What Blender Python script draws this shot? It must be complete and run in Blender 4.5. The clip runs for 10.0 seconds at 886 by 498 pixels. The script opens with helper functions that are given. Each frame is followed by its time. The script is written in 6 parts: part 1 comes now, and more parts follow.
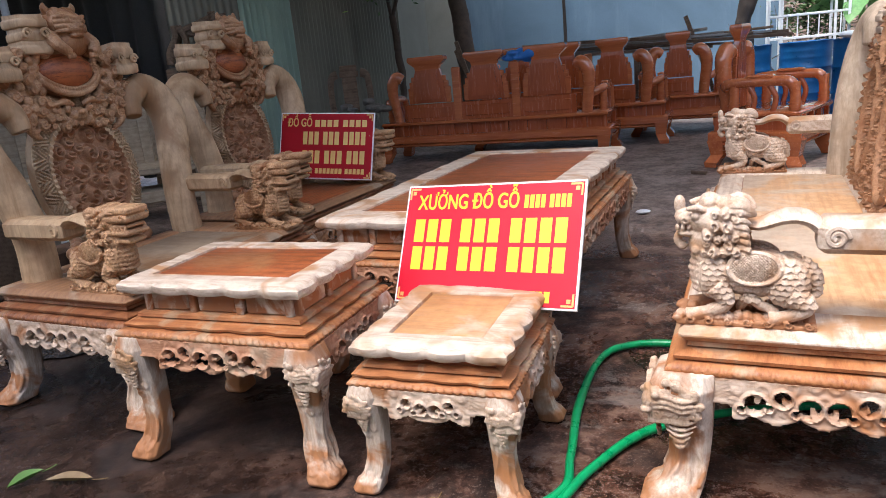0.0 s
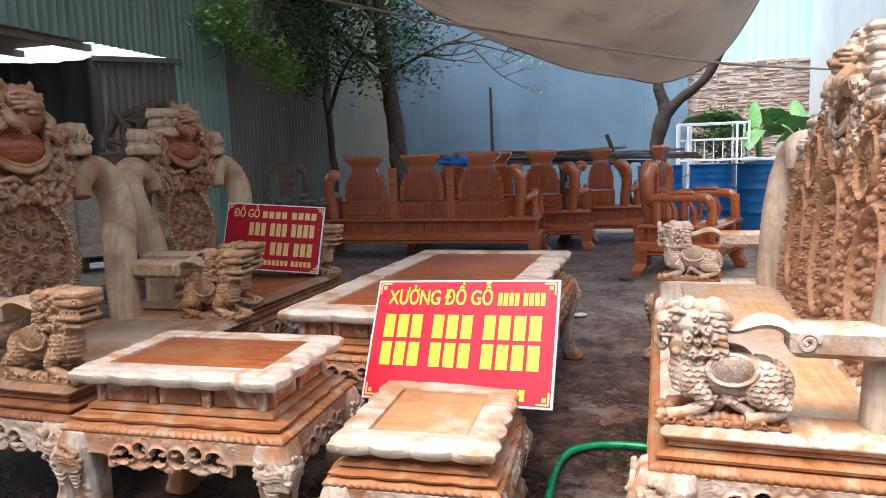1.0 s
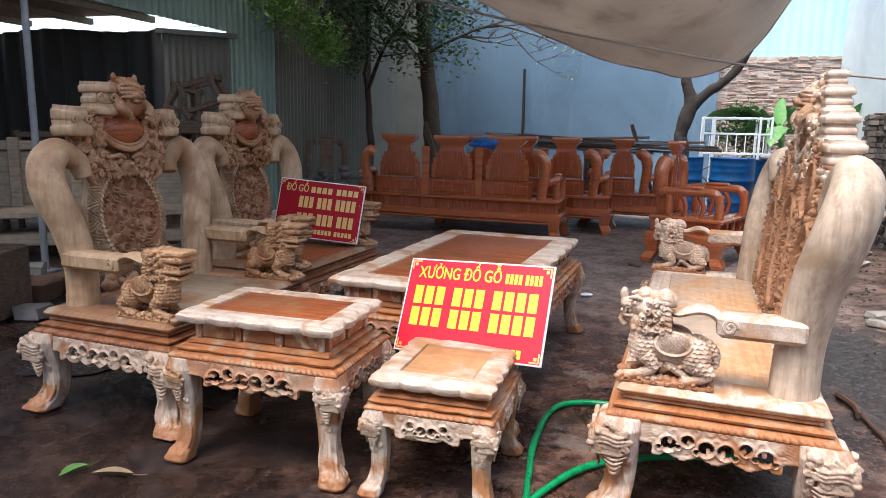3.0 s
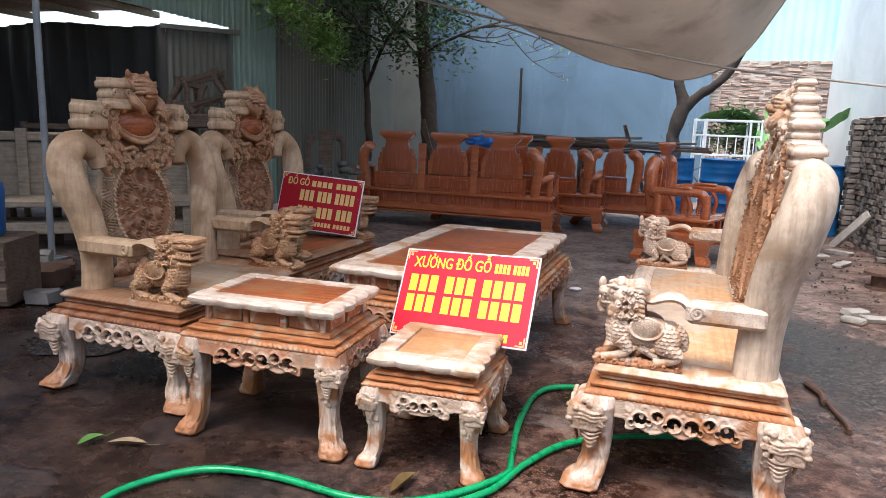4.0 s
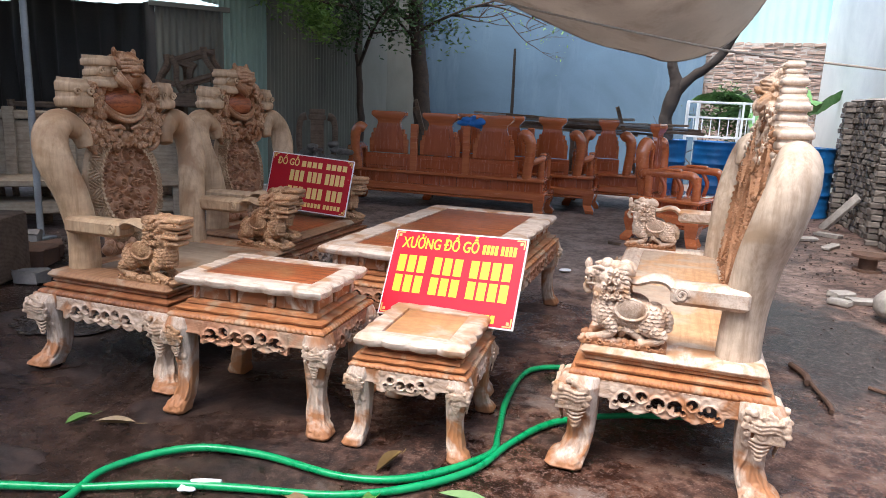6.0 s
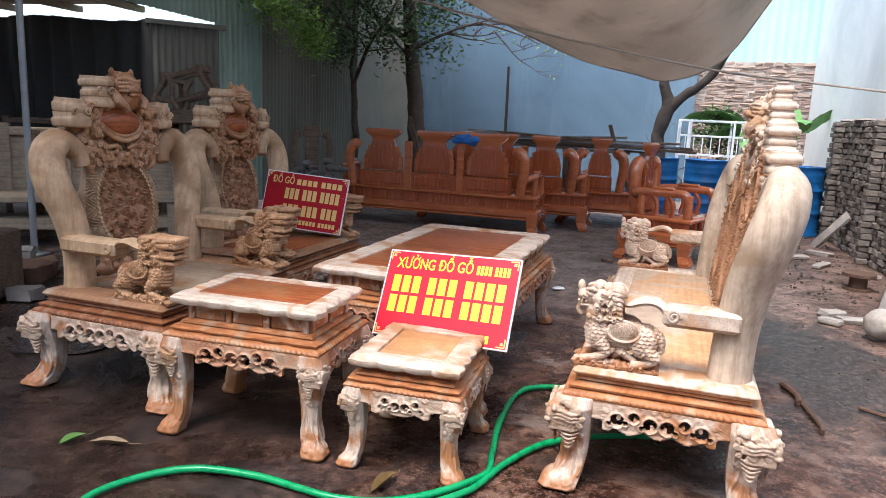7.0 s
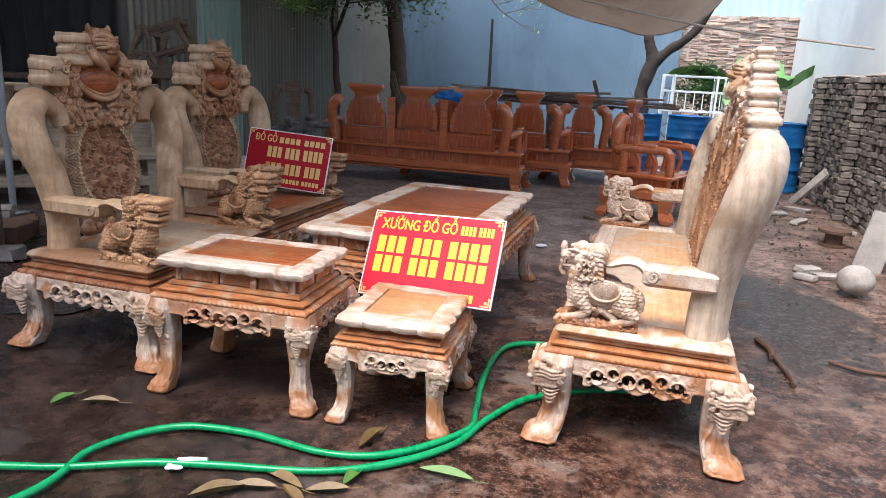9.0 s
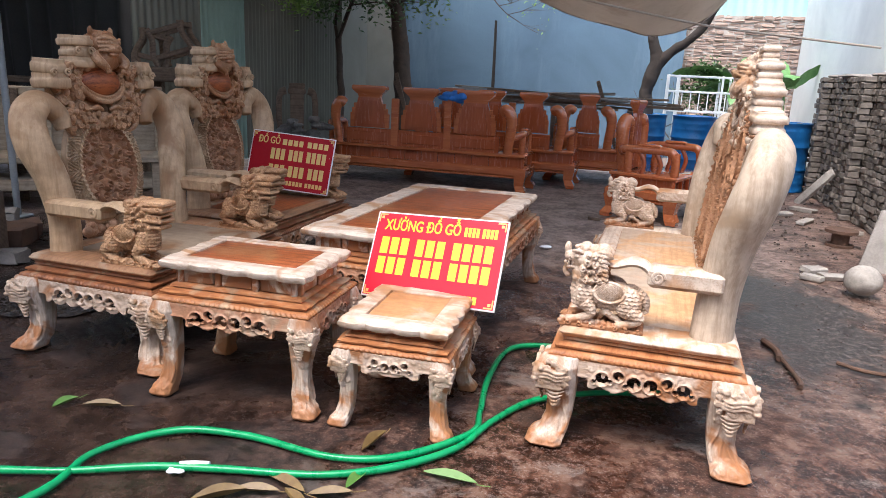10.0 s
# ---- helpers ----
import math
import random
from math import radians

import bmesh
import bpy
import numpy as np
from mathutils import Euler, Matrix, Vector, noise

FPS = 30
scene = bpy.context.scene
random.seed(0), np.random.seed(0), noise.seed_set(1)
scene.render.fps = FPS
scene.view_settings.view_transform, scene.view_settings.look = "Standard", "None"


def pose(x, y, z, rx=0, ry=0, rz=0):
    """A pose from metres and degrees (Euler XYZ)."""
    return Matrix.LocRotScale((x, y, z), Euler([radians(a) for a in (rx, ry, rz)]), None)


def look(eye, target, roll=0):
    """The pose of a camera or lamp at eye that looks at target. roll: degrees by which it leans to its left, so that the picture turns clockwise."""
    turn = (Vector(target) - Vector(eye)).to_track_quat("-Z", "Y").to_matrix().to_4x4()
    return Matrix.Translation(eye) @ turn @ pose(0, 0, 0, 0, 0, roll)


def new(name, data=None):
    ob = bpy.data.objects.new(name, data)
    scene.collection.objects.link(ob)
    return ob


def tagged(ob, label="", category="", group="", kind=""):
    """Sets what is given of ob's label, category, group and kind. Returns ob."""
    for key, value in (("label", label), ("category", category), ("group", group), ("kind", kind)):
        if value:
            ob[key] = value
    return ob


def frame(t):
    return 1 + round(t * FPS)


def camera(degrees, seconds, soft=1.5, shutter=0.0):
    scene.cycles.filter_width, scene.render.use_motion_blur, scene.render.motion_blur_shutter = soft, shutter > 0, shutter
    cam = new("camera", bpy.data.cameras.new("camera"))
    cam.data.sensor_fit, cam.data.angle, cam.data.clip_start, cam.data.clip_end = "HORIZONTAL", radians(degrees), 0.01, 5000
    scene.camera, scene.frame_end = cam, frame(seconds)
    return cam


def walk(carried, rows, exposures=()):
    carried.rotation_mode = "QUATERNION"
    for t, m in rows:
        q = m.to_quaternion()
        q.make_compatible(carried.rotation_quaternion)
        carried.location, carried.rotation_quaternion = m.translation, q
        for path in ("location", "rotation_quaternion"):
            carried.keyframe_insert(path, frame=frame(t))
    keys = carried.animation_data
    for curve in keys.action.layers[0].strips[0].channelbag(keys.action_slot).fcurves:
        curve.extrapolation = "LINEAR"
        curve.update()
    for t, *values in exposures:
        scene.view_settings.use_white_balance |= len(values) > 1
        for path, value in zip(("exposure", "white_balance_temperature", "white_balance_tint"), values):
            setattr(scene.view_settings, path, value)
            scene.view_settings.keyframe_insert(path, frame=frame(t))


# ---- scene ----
cam = camera(65.6, 10.0, 0.6)
PATH = [
    (0, (0.033, 0.148, 1.068), (-0.711, 1.928, 0.541), -5.6),
    (0.5, (-0.016, 0.069, 1.067), (-0.621, 1.927, 0.641), -0.9),
    (1, (-0.131, 0.078, 1.071), (-0.643, 1.994, 0.81), -2.0),
    (1.5, (-0.235, -0.133, 1.099), (-0.684, 1.792, 0.795), -0.5),
    (2, (-0.188, -0.269, 1.141), (-0.625, 1.656, 0.817), -0.1),
    (2.5, (-0.016, -0.32, 1.17), (-0.656, 1.549, 0.857), 3.0),
    (2.7, (0.021, -0.356, 1.187), (-0.577, 1.525, 0.864), 1.3),
    (3.8, (0.029, -0.6, 1.224), (-0.517, 1.288, 0.853), 1.9),
    (4, (0.089, -0.609, 1.216), (-0.481, 1.275, 0.86), 2.1),
    (4.5, (0.125, -0.594, 1.217), (-0.402, 1.298, 0.84), 1.8),
    (5, (0.13, -0.61, 1.214), (-0.418, 1.268, 0.798), 1.8),
    (5.2, (0.113, -0.602, 1.224), (-0.441, 1.274, 0.807), 1.2),
    (6.5, (0.112, -0.613, 1.212), (-0.432, 1.272, 0.823), 3.1),
    (7, (0.112, -0.625, 1.244), (-0.421, 1.268, 0.878), 2.7),
    (7.5, (0.116, -0.645, 1.259), (-0.396, 1.234, 0.803), 3.0),
    (8, (0.115, -0.655, 1.276), (-0.374, 1.231, 0.825), 2.5),
    (8.5, (0.108, -0.656, 1.269), (-0.362, 1.232, 0.808), 2.6),
    (9, (0.111, -0.652, 1.274), (-0.361, 1.228, 0.782), 2.9),
    (9.5, (0.107, -0.637, 1.26), (-0.392, 1.233, 0.756), 2.9),
    (10, (0.113, -0.633, 1.269), (-0.373, 1.245, 0.781), 2.6),
]
EXPOSURES = [(0, 1.65), (1, 1.74), (1.5, 1.5), (2, 1.36), (2.5, 1.5), (4, 1.72), (10, 1.74)]
walk(cam, [(t, look(eye, target, roll)) for t, eye, target, roll in PATH], EXPOSURES)

# ---- world and light ----
world = bpy.data.worlds.new("sky")
scene.world = world
world.use_nodes = True
wn = world.node_tree
sky = wn.nodes.new("ShaderNodeTexSky")
sky.sky_type = "NISHITA"
sky.sun_disc = False
sky.sun_elevation = radians(64)
sky.sun_rotation = radians(203)
sky.air_density, sky.dust_density, sky.ozone_density = 1.0, 2.5, 1.0
wn.nodes["Background"].inputs["Strength"].default_value = 0.15
wn.links.new(sky.outputs[0], wn.nodes["Background"].inputs["Color"])
sun = new("sun", bpy.data.lights.new("sun", "SUN"))
sun.data.energy, sun.data.angle, sun.data.color = 1.4, radians(34), (1.0, 0.98, 0.97)
sun.matrix_world = look((-1.6, -3.8, 8.6), (0, 0, 0))


# ---- materials ----
class Mat:
    """A small helper round one node material."""

    def __init__(self, name, rough=0.6, metal=0.0, spec=0.5):
        self.m = bpy.data.materials.new(name)
        self.m.use_nodes = True
        self.t = self.m.node_tree
        self.b = self.t.nodes["Principled BSDF"]
        self.b.inputs["Roughness"].default_value = rough
        self.b.inputs["Metallic"].default_value = metal
        self.b.inputs["Specular IOR Level"].default_value = spec
        self.co = self.n("ShaderNodeTexCoord").outputs["Object"]

    def n(self, kind, **values):
        node = self.t.nodes.new(kind)
        for key, value in values.items():
            node.inputs[key].default_value = value
        return node

    def link(self, a, b):
        self.t.links.new(a, b)

    def map(self, scale, source=None, rot=(0, 0, 0)):
        mp = self.n("ShaderNodeMapping", Scale=scale, Rotation=rot)
        self.link(source or self.co, mp.inputs["Vector"])
        return mp.outputs[0]

    def noise(self, scale, detail=5.0, rough=0.55, vec=None, distort=0.0):
        nd = self.n("ShaderNodeTexNoise", Scale=scale, Detail=detail, Roughness=rough, Distortion=distort)
        self.link(vec or self.co, nd.inputs["Vector"])
        return nd.outputs[0]

    def ramp(self, fac, *stops):
        rp = self.n("ShaderNodeValToRGB")
        el = rp.color_ramp.elements
        while len(el) < len(stops):
            el.new(0.5)
        for e, (p, c) in zip(el, stops):
            e.position = p
            e.color = (*c, 1) if len(c) == 3 else c
        self.link(fac, rp.inputs[0])
        return rp.outputs[0]

    def mix(self, fac, a, b, mode="MIX"):
        mx = self.t.nodes.new("ShaderNodeMix")
        mx.data_type, mx.blend_type = "RGBA", mode
        for value, sock in ((fac, mx.inputs[0]), (a, mx.inputs[6]), (b, mx.inputs[7])):
            if isinstance(value, (int, float)):
                sock.default_value = value
            elif isinstance(value, tuple):
                sock.default_value = (*value, 1)
            else:
                self.link(value, sock)
        return mx.outputs[2]

    def math(self, op, a, b=0.0):
        md = self.t.nodes.new("ShaderNodeMath")
        md.operation = op
        for value, sock in ((a, md.inputs[0]), (b, md.inputs[1])):
            if isinstance(value, (int, float)):
                sock.default_value = value
            else:
                self.link(value, sock)
        return md.outputs[0]

    def color(self, source):
        if isinstance(source, tuple):
            self.b.inputs["Base Color"].default_value = (*source, 1)
        else:
            self.link(source, self.b.inputs["Base Color"])
        return self

    def rough(self, source):
        self.link(source, self.b.inputs["Roughness"])
        return self

    def bump(self, source, strength=0.3, dist=0.01):
        bp = self.n("ShaderNodeBump", Strength=strength, Distance=dist)
        self.link(source, bp.inputs["Height"])
        self.link(bp.outputs[0], self.b.inputs["Normal"])
        return self

    def random(self):
        return self.n("ShaderNodeObjectInfo").outputs["Random"]


def grey(v):
    return (v, v, v)


def wood(name, light, dark, stain=None, amount=0.5, axis=0, rough=0.6, scale=1.0, spec=0.4, bump=0.25, stain_scale=5.0, coat=0.0, foot=0.0, carve=0.0, grime=0.35):
    m = Mat(name, rough, 0, spec)
    stretch = [9.0 * scale] * 3
    stretch[axis] = 0.9 * scale
    off = m.n("ShaderNodeVectorMath")
    off.operation = "ADD"
    m.link(m.co, off.inputs[0])
    m.link(m.random(), off.inputs[1])
    v = m.map(tuple(stretch), off.outputs[0])
    warp = m.noise(2.2, 3, 0.5, v)
    rings = m.n("ShaderNodeTexWave", Scale=1.3, Distortion=7.0, Detail=3.0)
    rings.wave_type = "RINGS"
    m.link(v, rings.inputs["Vector"])
    fine = m.noise(16, 6, 0.7, v)
    g = m.math("ADD", m.math("MULTIPLY", rings.outputs["Fac"], 0.0 if carve else 0.09), m.math("ADD", m.math("MULTIPLY", fine, 0.6), m.math("MULTIPLY", warp, 0.34)))
    c = m.ramp(g, (0.36, dark), (0.56, light))
    if stain:
        patch = m.noise(stain_scale, 4, 0.55, off.outputs[0], 0.8)
        c = m.mix(m.ramp(patch, (0.62 - 0.35 * amount, grey(0)), (0.72 - 0.3 * amount, grey(1))), c, m.mix(g, tuple(x * 0.62 for x in stain), stain))
    dirt = m.noise(22, 4, 0.6)
    c = m.mix(m.ramp(dirt, (0.35, grey(grime)), (0.6, grey(0.0))), c, tuple(x * 0.6 for x in dark))
    if foot:
        sep = m.n("ShaderNodeSeparateXYZ")
        m.link(m.co, sep.inputs[0])
        low = m.math("ADD", sep.outputs["Z"], m.math("MULTIPLY", m.math("SUBTRACT", m.noise(14, 3, 0.5), 0.5), 0.12))
        c = m.mix(m.ramp(m.math("MULTIPLY", low, 5.0), (foot * 5 - 0.05, grey(0.9)), (foot * 5 + 0.08, grey(0))), c, m.mix(g, tuple(x * 0.5 for x in ORANGE), ORANGE))
    m.color(c)
    m.rough(m.ramp(fine, (0.3, grey(max(rough - 0.12, 0.05))), (0.7, grey(min(rough + 0.15, 1)))))
    relief = m.math("ADD", m.math("MULTIPLY", g, 0.7), m.math("MULTIPLY", dirt, 0.3))
    if carve:
        cuts = m.n("ShaderNodeTexWave", Scale=26.0, Distortion=9.0, Detail=2.0)
        m.link(m.co, cuts.inputs["Vector"])
        relief = m.math("ADD", m.math("MULTIPLY", relief, 0.3), m.math("MULTIPLY", m.ramp(cuts.outputs["Fac"], (0.15, grey(0)), (0.45, grey(1))), carve))
    m.bump(relief, 0.8 if carve else bump, 0.004)
    m.b.inputs["Coat Weight"].default_value = coat
    m.b.inputs["Coat Roughness"].default_value = 0.12
    return m.m


PALE, PALE_D = (0.65, 0.535, 0.44), (0.41, 0.285, 0.205)
ORANGE, ORANGE_D = (0.46, 0.19, 0.075), (0.26, 0.085, 0.03)
RED, RED_D = (0.38, 0.108, 0.036), (0.115, 0.024, 0.009)
W_PALE = wood("pale_raw_wood", PALE, PALE_D, (0.52, 0.27, 0.13), 0.32)
W_LEG = wood("leg_wood", PALE, PALE_D, ORANGE, 0.42, axis=2, stain_scale=7, foot=0.022, carve=0.12)
W_CARVE = wood("carved_pale_wood", (0.66, 0.52, 0.41), (0.42, 0.28, 0.19), (0.48, 0.26, 0.13), 0.25, stain_scale=6, rough=0.6, carve=0.35)
W_GREY = wood("weathered_horn_wood", (0.52, 0.355, 0.215), (0.35, 0.215, 0.118), (0.36, 0.2, 0.1), 0.22, axis=2, stain_scale=3, scale=0.7)
W_HORN = wood("sanded_horn_wood", (0.54, 0.43, 0.33), (0.36, 0.26, 0.18), (0.46, 0.32, 0.21), 0.08, axis=2, stain_scale=3, scale=0.7)
W_CARVE_D = wood("carved_shield_wood", (0.46, 0.25, 0.14), (0.30, 0.14, 0.07), (0.34, 0.15, 0.07), 0.2, stain_scale=3, rough=0.5, carve=0.15)
W_ORANGE = wood("damp_orange_wood", ORANGE, ORANGE_D, (0.55, 0.36, 0.22), 0.32, rough=0.5, stain_scale=8)
W_FRET = wood("fret_wood", (0.62, 0.48, 0.38), (0.42, 0.27, 0.18), ORANGE, 0.42, stain_scale=5)
W_FRET_R = wood("reddish_fret_wood", (0.52, 0.27, 0.16), (0.3, 0.12, 0.06), (0.56, 0.4, 0.28), 0.35, stain_scale=6)
W_RED = wood("red_panel_wood", RED, RED_D, (0.40, 0.17, 0.07), 0.15, rough=0.38, scale=1.4, stain_scale=3)
W_SEAT = wood("seat_panel_wood", (0.62, 0.38, 0.21), (0.47, 0.24, 0.115), (0.68, 0.54, 0.42), 0.62, rough=0.5, stain_scale=3.5)
W_STOOL = wood("stool_panel_wood", (0.54, 0.29, 0.14), (0.37, 0.165, 0.07), (0.62, 0.46, 0.33), 0.3, rough=0.45, stain_scale=5)
W_SEAT_G = wood("greyish_seat_wood", (0.36, 0.27, 0.19), (0.24, 0.165, 0.11), (0.3, 0.15, 0.07), 0.25, axis=1, rough=0.55, stain_scale=3)
W_LAC = wood("lacquered_brown_wood", (0.42, 0.10, 0.035), (0.33, 0.07, 0.025), None, axis=2, scale=0.3, rough=0.2, spec=0.6, bump=0.03, coat=1.0, grime=0.0)
W_LAC_H = wood("lacquered_orange_wood", (0.52, 0.145, 0.05), (0.41, 0.10, 0.034), None, axis=0, scale=0.3, rough=0.18, spec=0.6, bump=0.03, coat=1.0, grime=0.0)
W_CARVE_G = wood("carved_greyish_wood", (0.62, 0.37, 0.2), (0.31, 0.15, 0.07), (0.36, 0.15, 0.06), 0.25, stain_scale=5, rough=0.55, carve=0.35)
W_BEAST = wood("beast_wood", (0.68, 0.54, 0.43), (0.45, 0.31, 0.22), (0.5, 0.28, 0.15), 0.2, stain_scale=6, rough=0.6, carve=0.25, foot=0.035)
W_PATCH = wood("patchy_sapwood", (0.64, 0.53, 0.43), (0.44, 0.31, 0.22), (0.42, 0.16, 0.06), 0.62, rough=0.5, stain_scale=13)
W_CREST = wood("carved_crest_wood", (0.52, 0.30, 0.165), (0.29, 0.145, 0.07), (0.36, 0.15, 0.06), 0.25, stain_scale=5, rough=0.5, carve=0.2)
W_LEG_O = wood("orange_stained_leg_wood", PALE, PALE_D, ORANGE, 0.62, axis=2, stain_scale=6, foot=0.03, carve=0.12)
W_CREAM = wood("cream_sapwood", (0.68, 0.56, 0.46), (0.52, 0.39, 0.29), (0.6, 0.42, 0.29), 0.15, rough=0.55)
W_RAIL = wood("damp_brown_rail_wood", (0.38, 0.2, 0.105), (0.22, 0.10, 0.048), (0.5, 0.36, 0.25), 0.3, rough=0.5)
W_MOULD = wood("dark_damp_moulding_wood", (0.31, 0.115, 0.046), (0.16, 0.05, 0.02), (0.45, 0.25, 0.14), 0.25, rough=0.5, stain_scale=8)
W_DARK = wood("dusty_dark_wood", (0.2, 0.14, 0.1), (0.1, 0.065, 0.045), None, rough=0.8)
W_SHOP = wood("pale_bench_wood", (0.42, 0.34, 0.25), (0.28, 0.21, 0.15), None, rough=0.7)


def plain(name, col, rough=0.6, var=0.25, scale=6.0, metal=0.0, bump=0.1, spec=0.5, fine=60.0):
    m = Mat(name, rough, metal, spec)
    a = m.noise(scale, 6, 0.6)
    b = m.noise(fine, 3, 0.6)
    f = m.math("ADD", m.math("MULTIPLY", a, 0.7), m.math("MULTIPLY", b, 0.3))
    m.color(m.ramp(f, (0.3, tuple(x * (1 - var) for x in col)), (0.7, tuple(min(x * (1 + var), 0.95) for x in col))))
    m.rough(m.ramp(a, (0.3, grey(max(rough - 0.12, 0.03))), (0.7, grey(min(rough + 0.12, 1)))))
    m.bump(f, bump, 0.01)
    return m.m


def floor_material():
    m = Mat("wet_concrete", 0.5, 0, 0.42)
    big, fin = m.noise(0.5, 5, 0.6), m.noise(42, 6, 0.75)
    mid = m.math("ADD", m.math("MULTIPLY", m.noise(3.2, 12, 0.7), 0.5), m.math("MULTIPLY", m.noise(15, 10, 0.75), 0.5))
    c = m.ramp(mid, (0.44, (0.013, 0.005, 0.0032)), (0.487, (0.042, 0.0165, 0.01)), (0.515, (0.088, 0.038, 0.0245)), (0.565, (0.19, 0.112, 0.08)))
    c = m.mix(m.ramp(big, (0.45, grey(0)), (0.6, grey(0.4))), c, (0.052, 0.022, 0.0145))
    c = m.mix(m.ramp(fin, (0.5, grey(0)), (0.56, grey(0.4))), c, (0.105, 0.06, 0.045))
    smear = m.noise(2.1, 14, 0.78, m.map((1, 1.5, 1)), 0.25)
    c = m.mix(m.ramp(smear, (0.545, grey(0)), (0.59, grey(0.6))), c, (0.2, 0.165, 0.145))
    speck = m.noise(120, 3, 0.6)
    c = m.mix(m.ramp(speck, (0.6, grey(0)), (0.64, grey(0.5))), c, (0.2, 0.16, 0.14))
    floor_xyz = m.n("ShaderNodeSeparateXYZ")
    m.link(m.co, floor_xyz.inputs[0])
    # Paler to the right and back: drier floor, plus open-sky light put into the colour.
    far = m.math("ADD", m.math("ADD", m.math("MULTIPLY", floor_xyz.outputs["Y"], 0.3), m.math("MULTIPLY", floor_xyz.outputs["X"], 0.3)), m.math("MULTIPLY", m.math("SUBTRACT", big, 0.5), 1.6))
    c = m.mix(m.ramp(m.math("SUBTRACT", far, 0.85), (0.1, grey(0)), (0.45, grey(0.65))), c, m.ramp(mid, (0.44, (0.05, 0.026, 0.019)), (0.57, (0.25, 0.17, 0.138))))
    # Near-black towards the left: wet concrete, with the shade there painted in too.
    damp_shade = m.math("SUBTRACT", m.math("MULTIPLY", m.math("SUBTRACT", big, 0.5), 1.2), m.math("ADD", m.math("MULTIPLY", floor_xyz.outputs["X"], 0.55), m.math("MULTIPLY", m.math("SUBTRACT", floor_xyz.outputs["Y"], 1.7), 0.3)))
    c = m.mix(m.ramp(damp_shade, (0.1, grey(0)), (0.75, grey(0.88))), c, m.ramp(mid, (0.43, (0.006, 0.0035, 0.003)), (0.58, (0.04, 0.024, 0.019))))
    # Dry floor at the back, paled further for the light the canopy takes away.
    ragged = m.math("MULTIPLY", m.math("SUBTRACT", big, 0.5), 0.25)
    back = m.ramp(m.math("ADD", m.math("MULTIPLY", floor_xyz.outputs["Y"], 0.1), ragged), (0.38, grey(0)), (0.48, grey(0.85)))
    yard = m.ramp(m.math("ADD", m.math("MULTIPLY", floor_xyz.outputs["X"], 0.2), ragged), (0.16, grey(1)), (0.3, grey(0)))
    c = m.mix(m.math("MULTIPLY", back, yard), c, m.ramp(mid, (0.43, (0.13, 0.092, 0.078)), (0.57, (0.36, 0.28, 0.245))))
    pool = m.n("ShaderNodeMapping", Location=(-1.2 / 0.42, -3.55 / 0.95, 0.0), Scale=(1 / 0.42, 1 / 0.95, 0.0))
    m.link(m.co, pool.inputs["Vector"])
    reach = m.n("ShaderNodeVectorMath")
    reach.operation = "LENGTH"
    m.link(pool.outputs[0], reach.inputs[0])
    soaked = m.ramp(m.math("ADD", m.math("MULTIPLY", reach.outputs["Value"], 0.5), m.math("MULTIPLY", m.math("SUBTRACT", m.noise(3.5, 8, 0.65), 0.5), 1.3)), (0.38, grey(1)), (0.55, grey(0)))
    c = m.mix(soaked, c, m.ramp(fin, (0.42, (0.014, 0.010, 0.009)), (0.5, (0.03, 0.023, 0.02)), (0.62, (0.14, 0.115, 0.105))))
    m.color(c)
    wet = m.noise(1.3, 5, 0.6, None, 0.6)
    wetness = m.math("MULTIPLY", m.ramp(wet, (0.44, grey(0)), (0.5, grey(1))), m.ramp(m.math("MULTIPLY", floor_xyz.outputs["Y"], 0.1), (0.36, grey(1)), (0.5, grey(0.15))))
    wetness = m.math("MAXIMUM", m.math("MULTIPLY", wetness, m.math("SUBTRACT", 1.0, soaked)), m.math("MULTIPLY", soaked, 0.5))
    m.rough(m.mix(wetness, m.ramp(fin, (0.3, grey(0.5)), (0.7, grey(0.8))), m.ramp(fin, (0.3, grey(0.1)), (0.7, grey(0.36)))))
    m.bump(m.math("ADD", m.math("MULTIPLY", fin, 0.4), m.math("MULTIPLY", mid, 0.7)), 0.5, 0.014)
    return m.m


def wall_material(name, col, streak, stain, rough=0.8):
    m = Mat(name, rough)
    a = m.noise(0.7, 7, 0.6, None, 0.4)
    s = m.noise(2.2, 6, 0.65, m.map((1, 1, 0.18)))
    c = m.ramp(a, (0.3, tuple(x * 0.8 for x in col)), (0.7, tuple(min(x * 1.15, 0.9) for x in col)))
    c = m.mix(m.ramp(s, (0.52, grey(0)), (0.75, grey(streak))), c, stain)
    fin = m.noise(40, 4, 0.7)
    c = m.mix(m.ramp(fin, (0.5, grey(0)), (0.75, grey(0.3))), c, tuple(x * 0.7 for x in col))
    m.color(c).bump(m.math("ADD", fin, a), 0.2, 0.01)
    return m.m


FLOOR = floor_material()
BLUE_WALL = wall_material("blue_painted_plaster", (0.105, 0.18, 0.255), 0.6, (0.19, 0.28, 0.36))
BEIGE_WALL = wall_material("beige_plaster", (0.27, 0.26, 0.215), 0.4, (0.13, 0.13, 0.11))
WHITE_WALL = wall_material("pale_blue_white_plaster", (0.74, 0.81, 0.83), 0.25, (0.62, 0.7, 0.73))
GREEN_SHEET = wall_material("green_corrugated_sheet", (0.24, 0.37, 0.33), 0.5, (0.1, 0.15, 0.135), 0.5)
DARK_SHEET = wall_material("dark_corrugated_sheet", (0.13, 0.135, 0.115), 0.4, (0.1, 0.09, 0.07), 0.6)
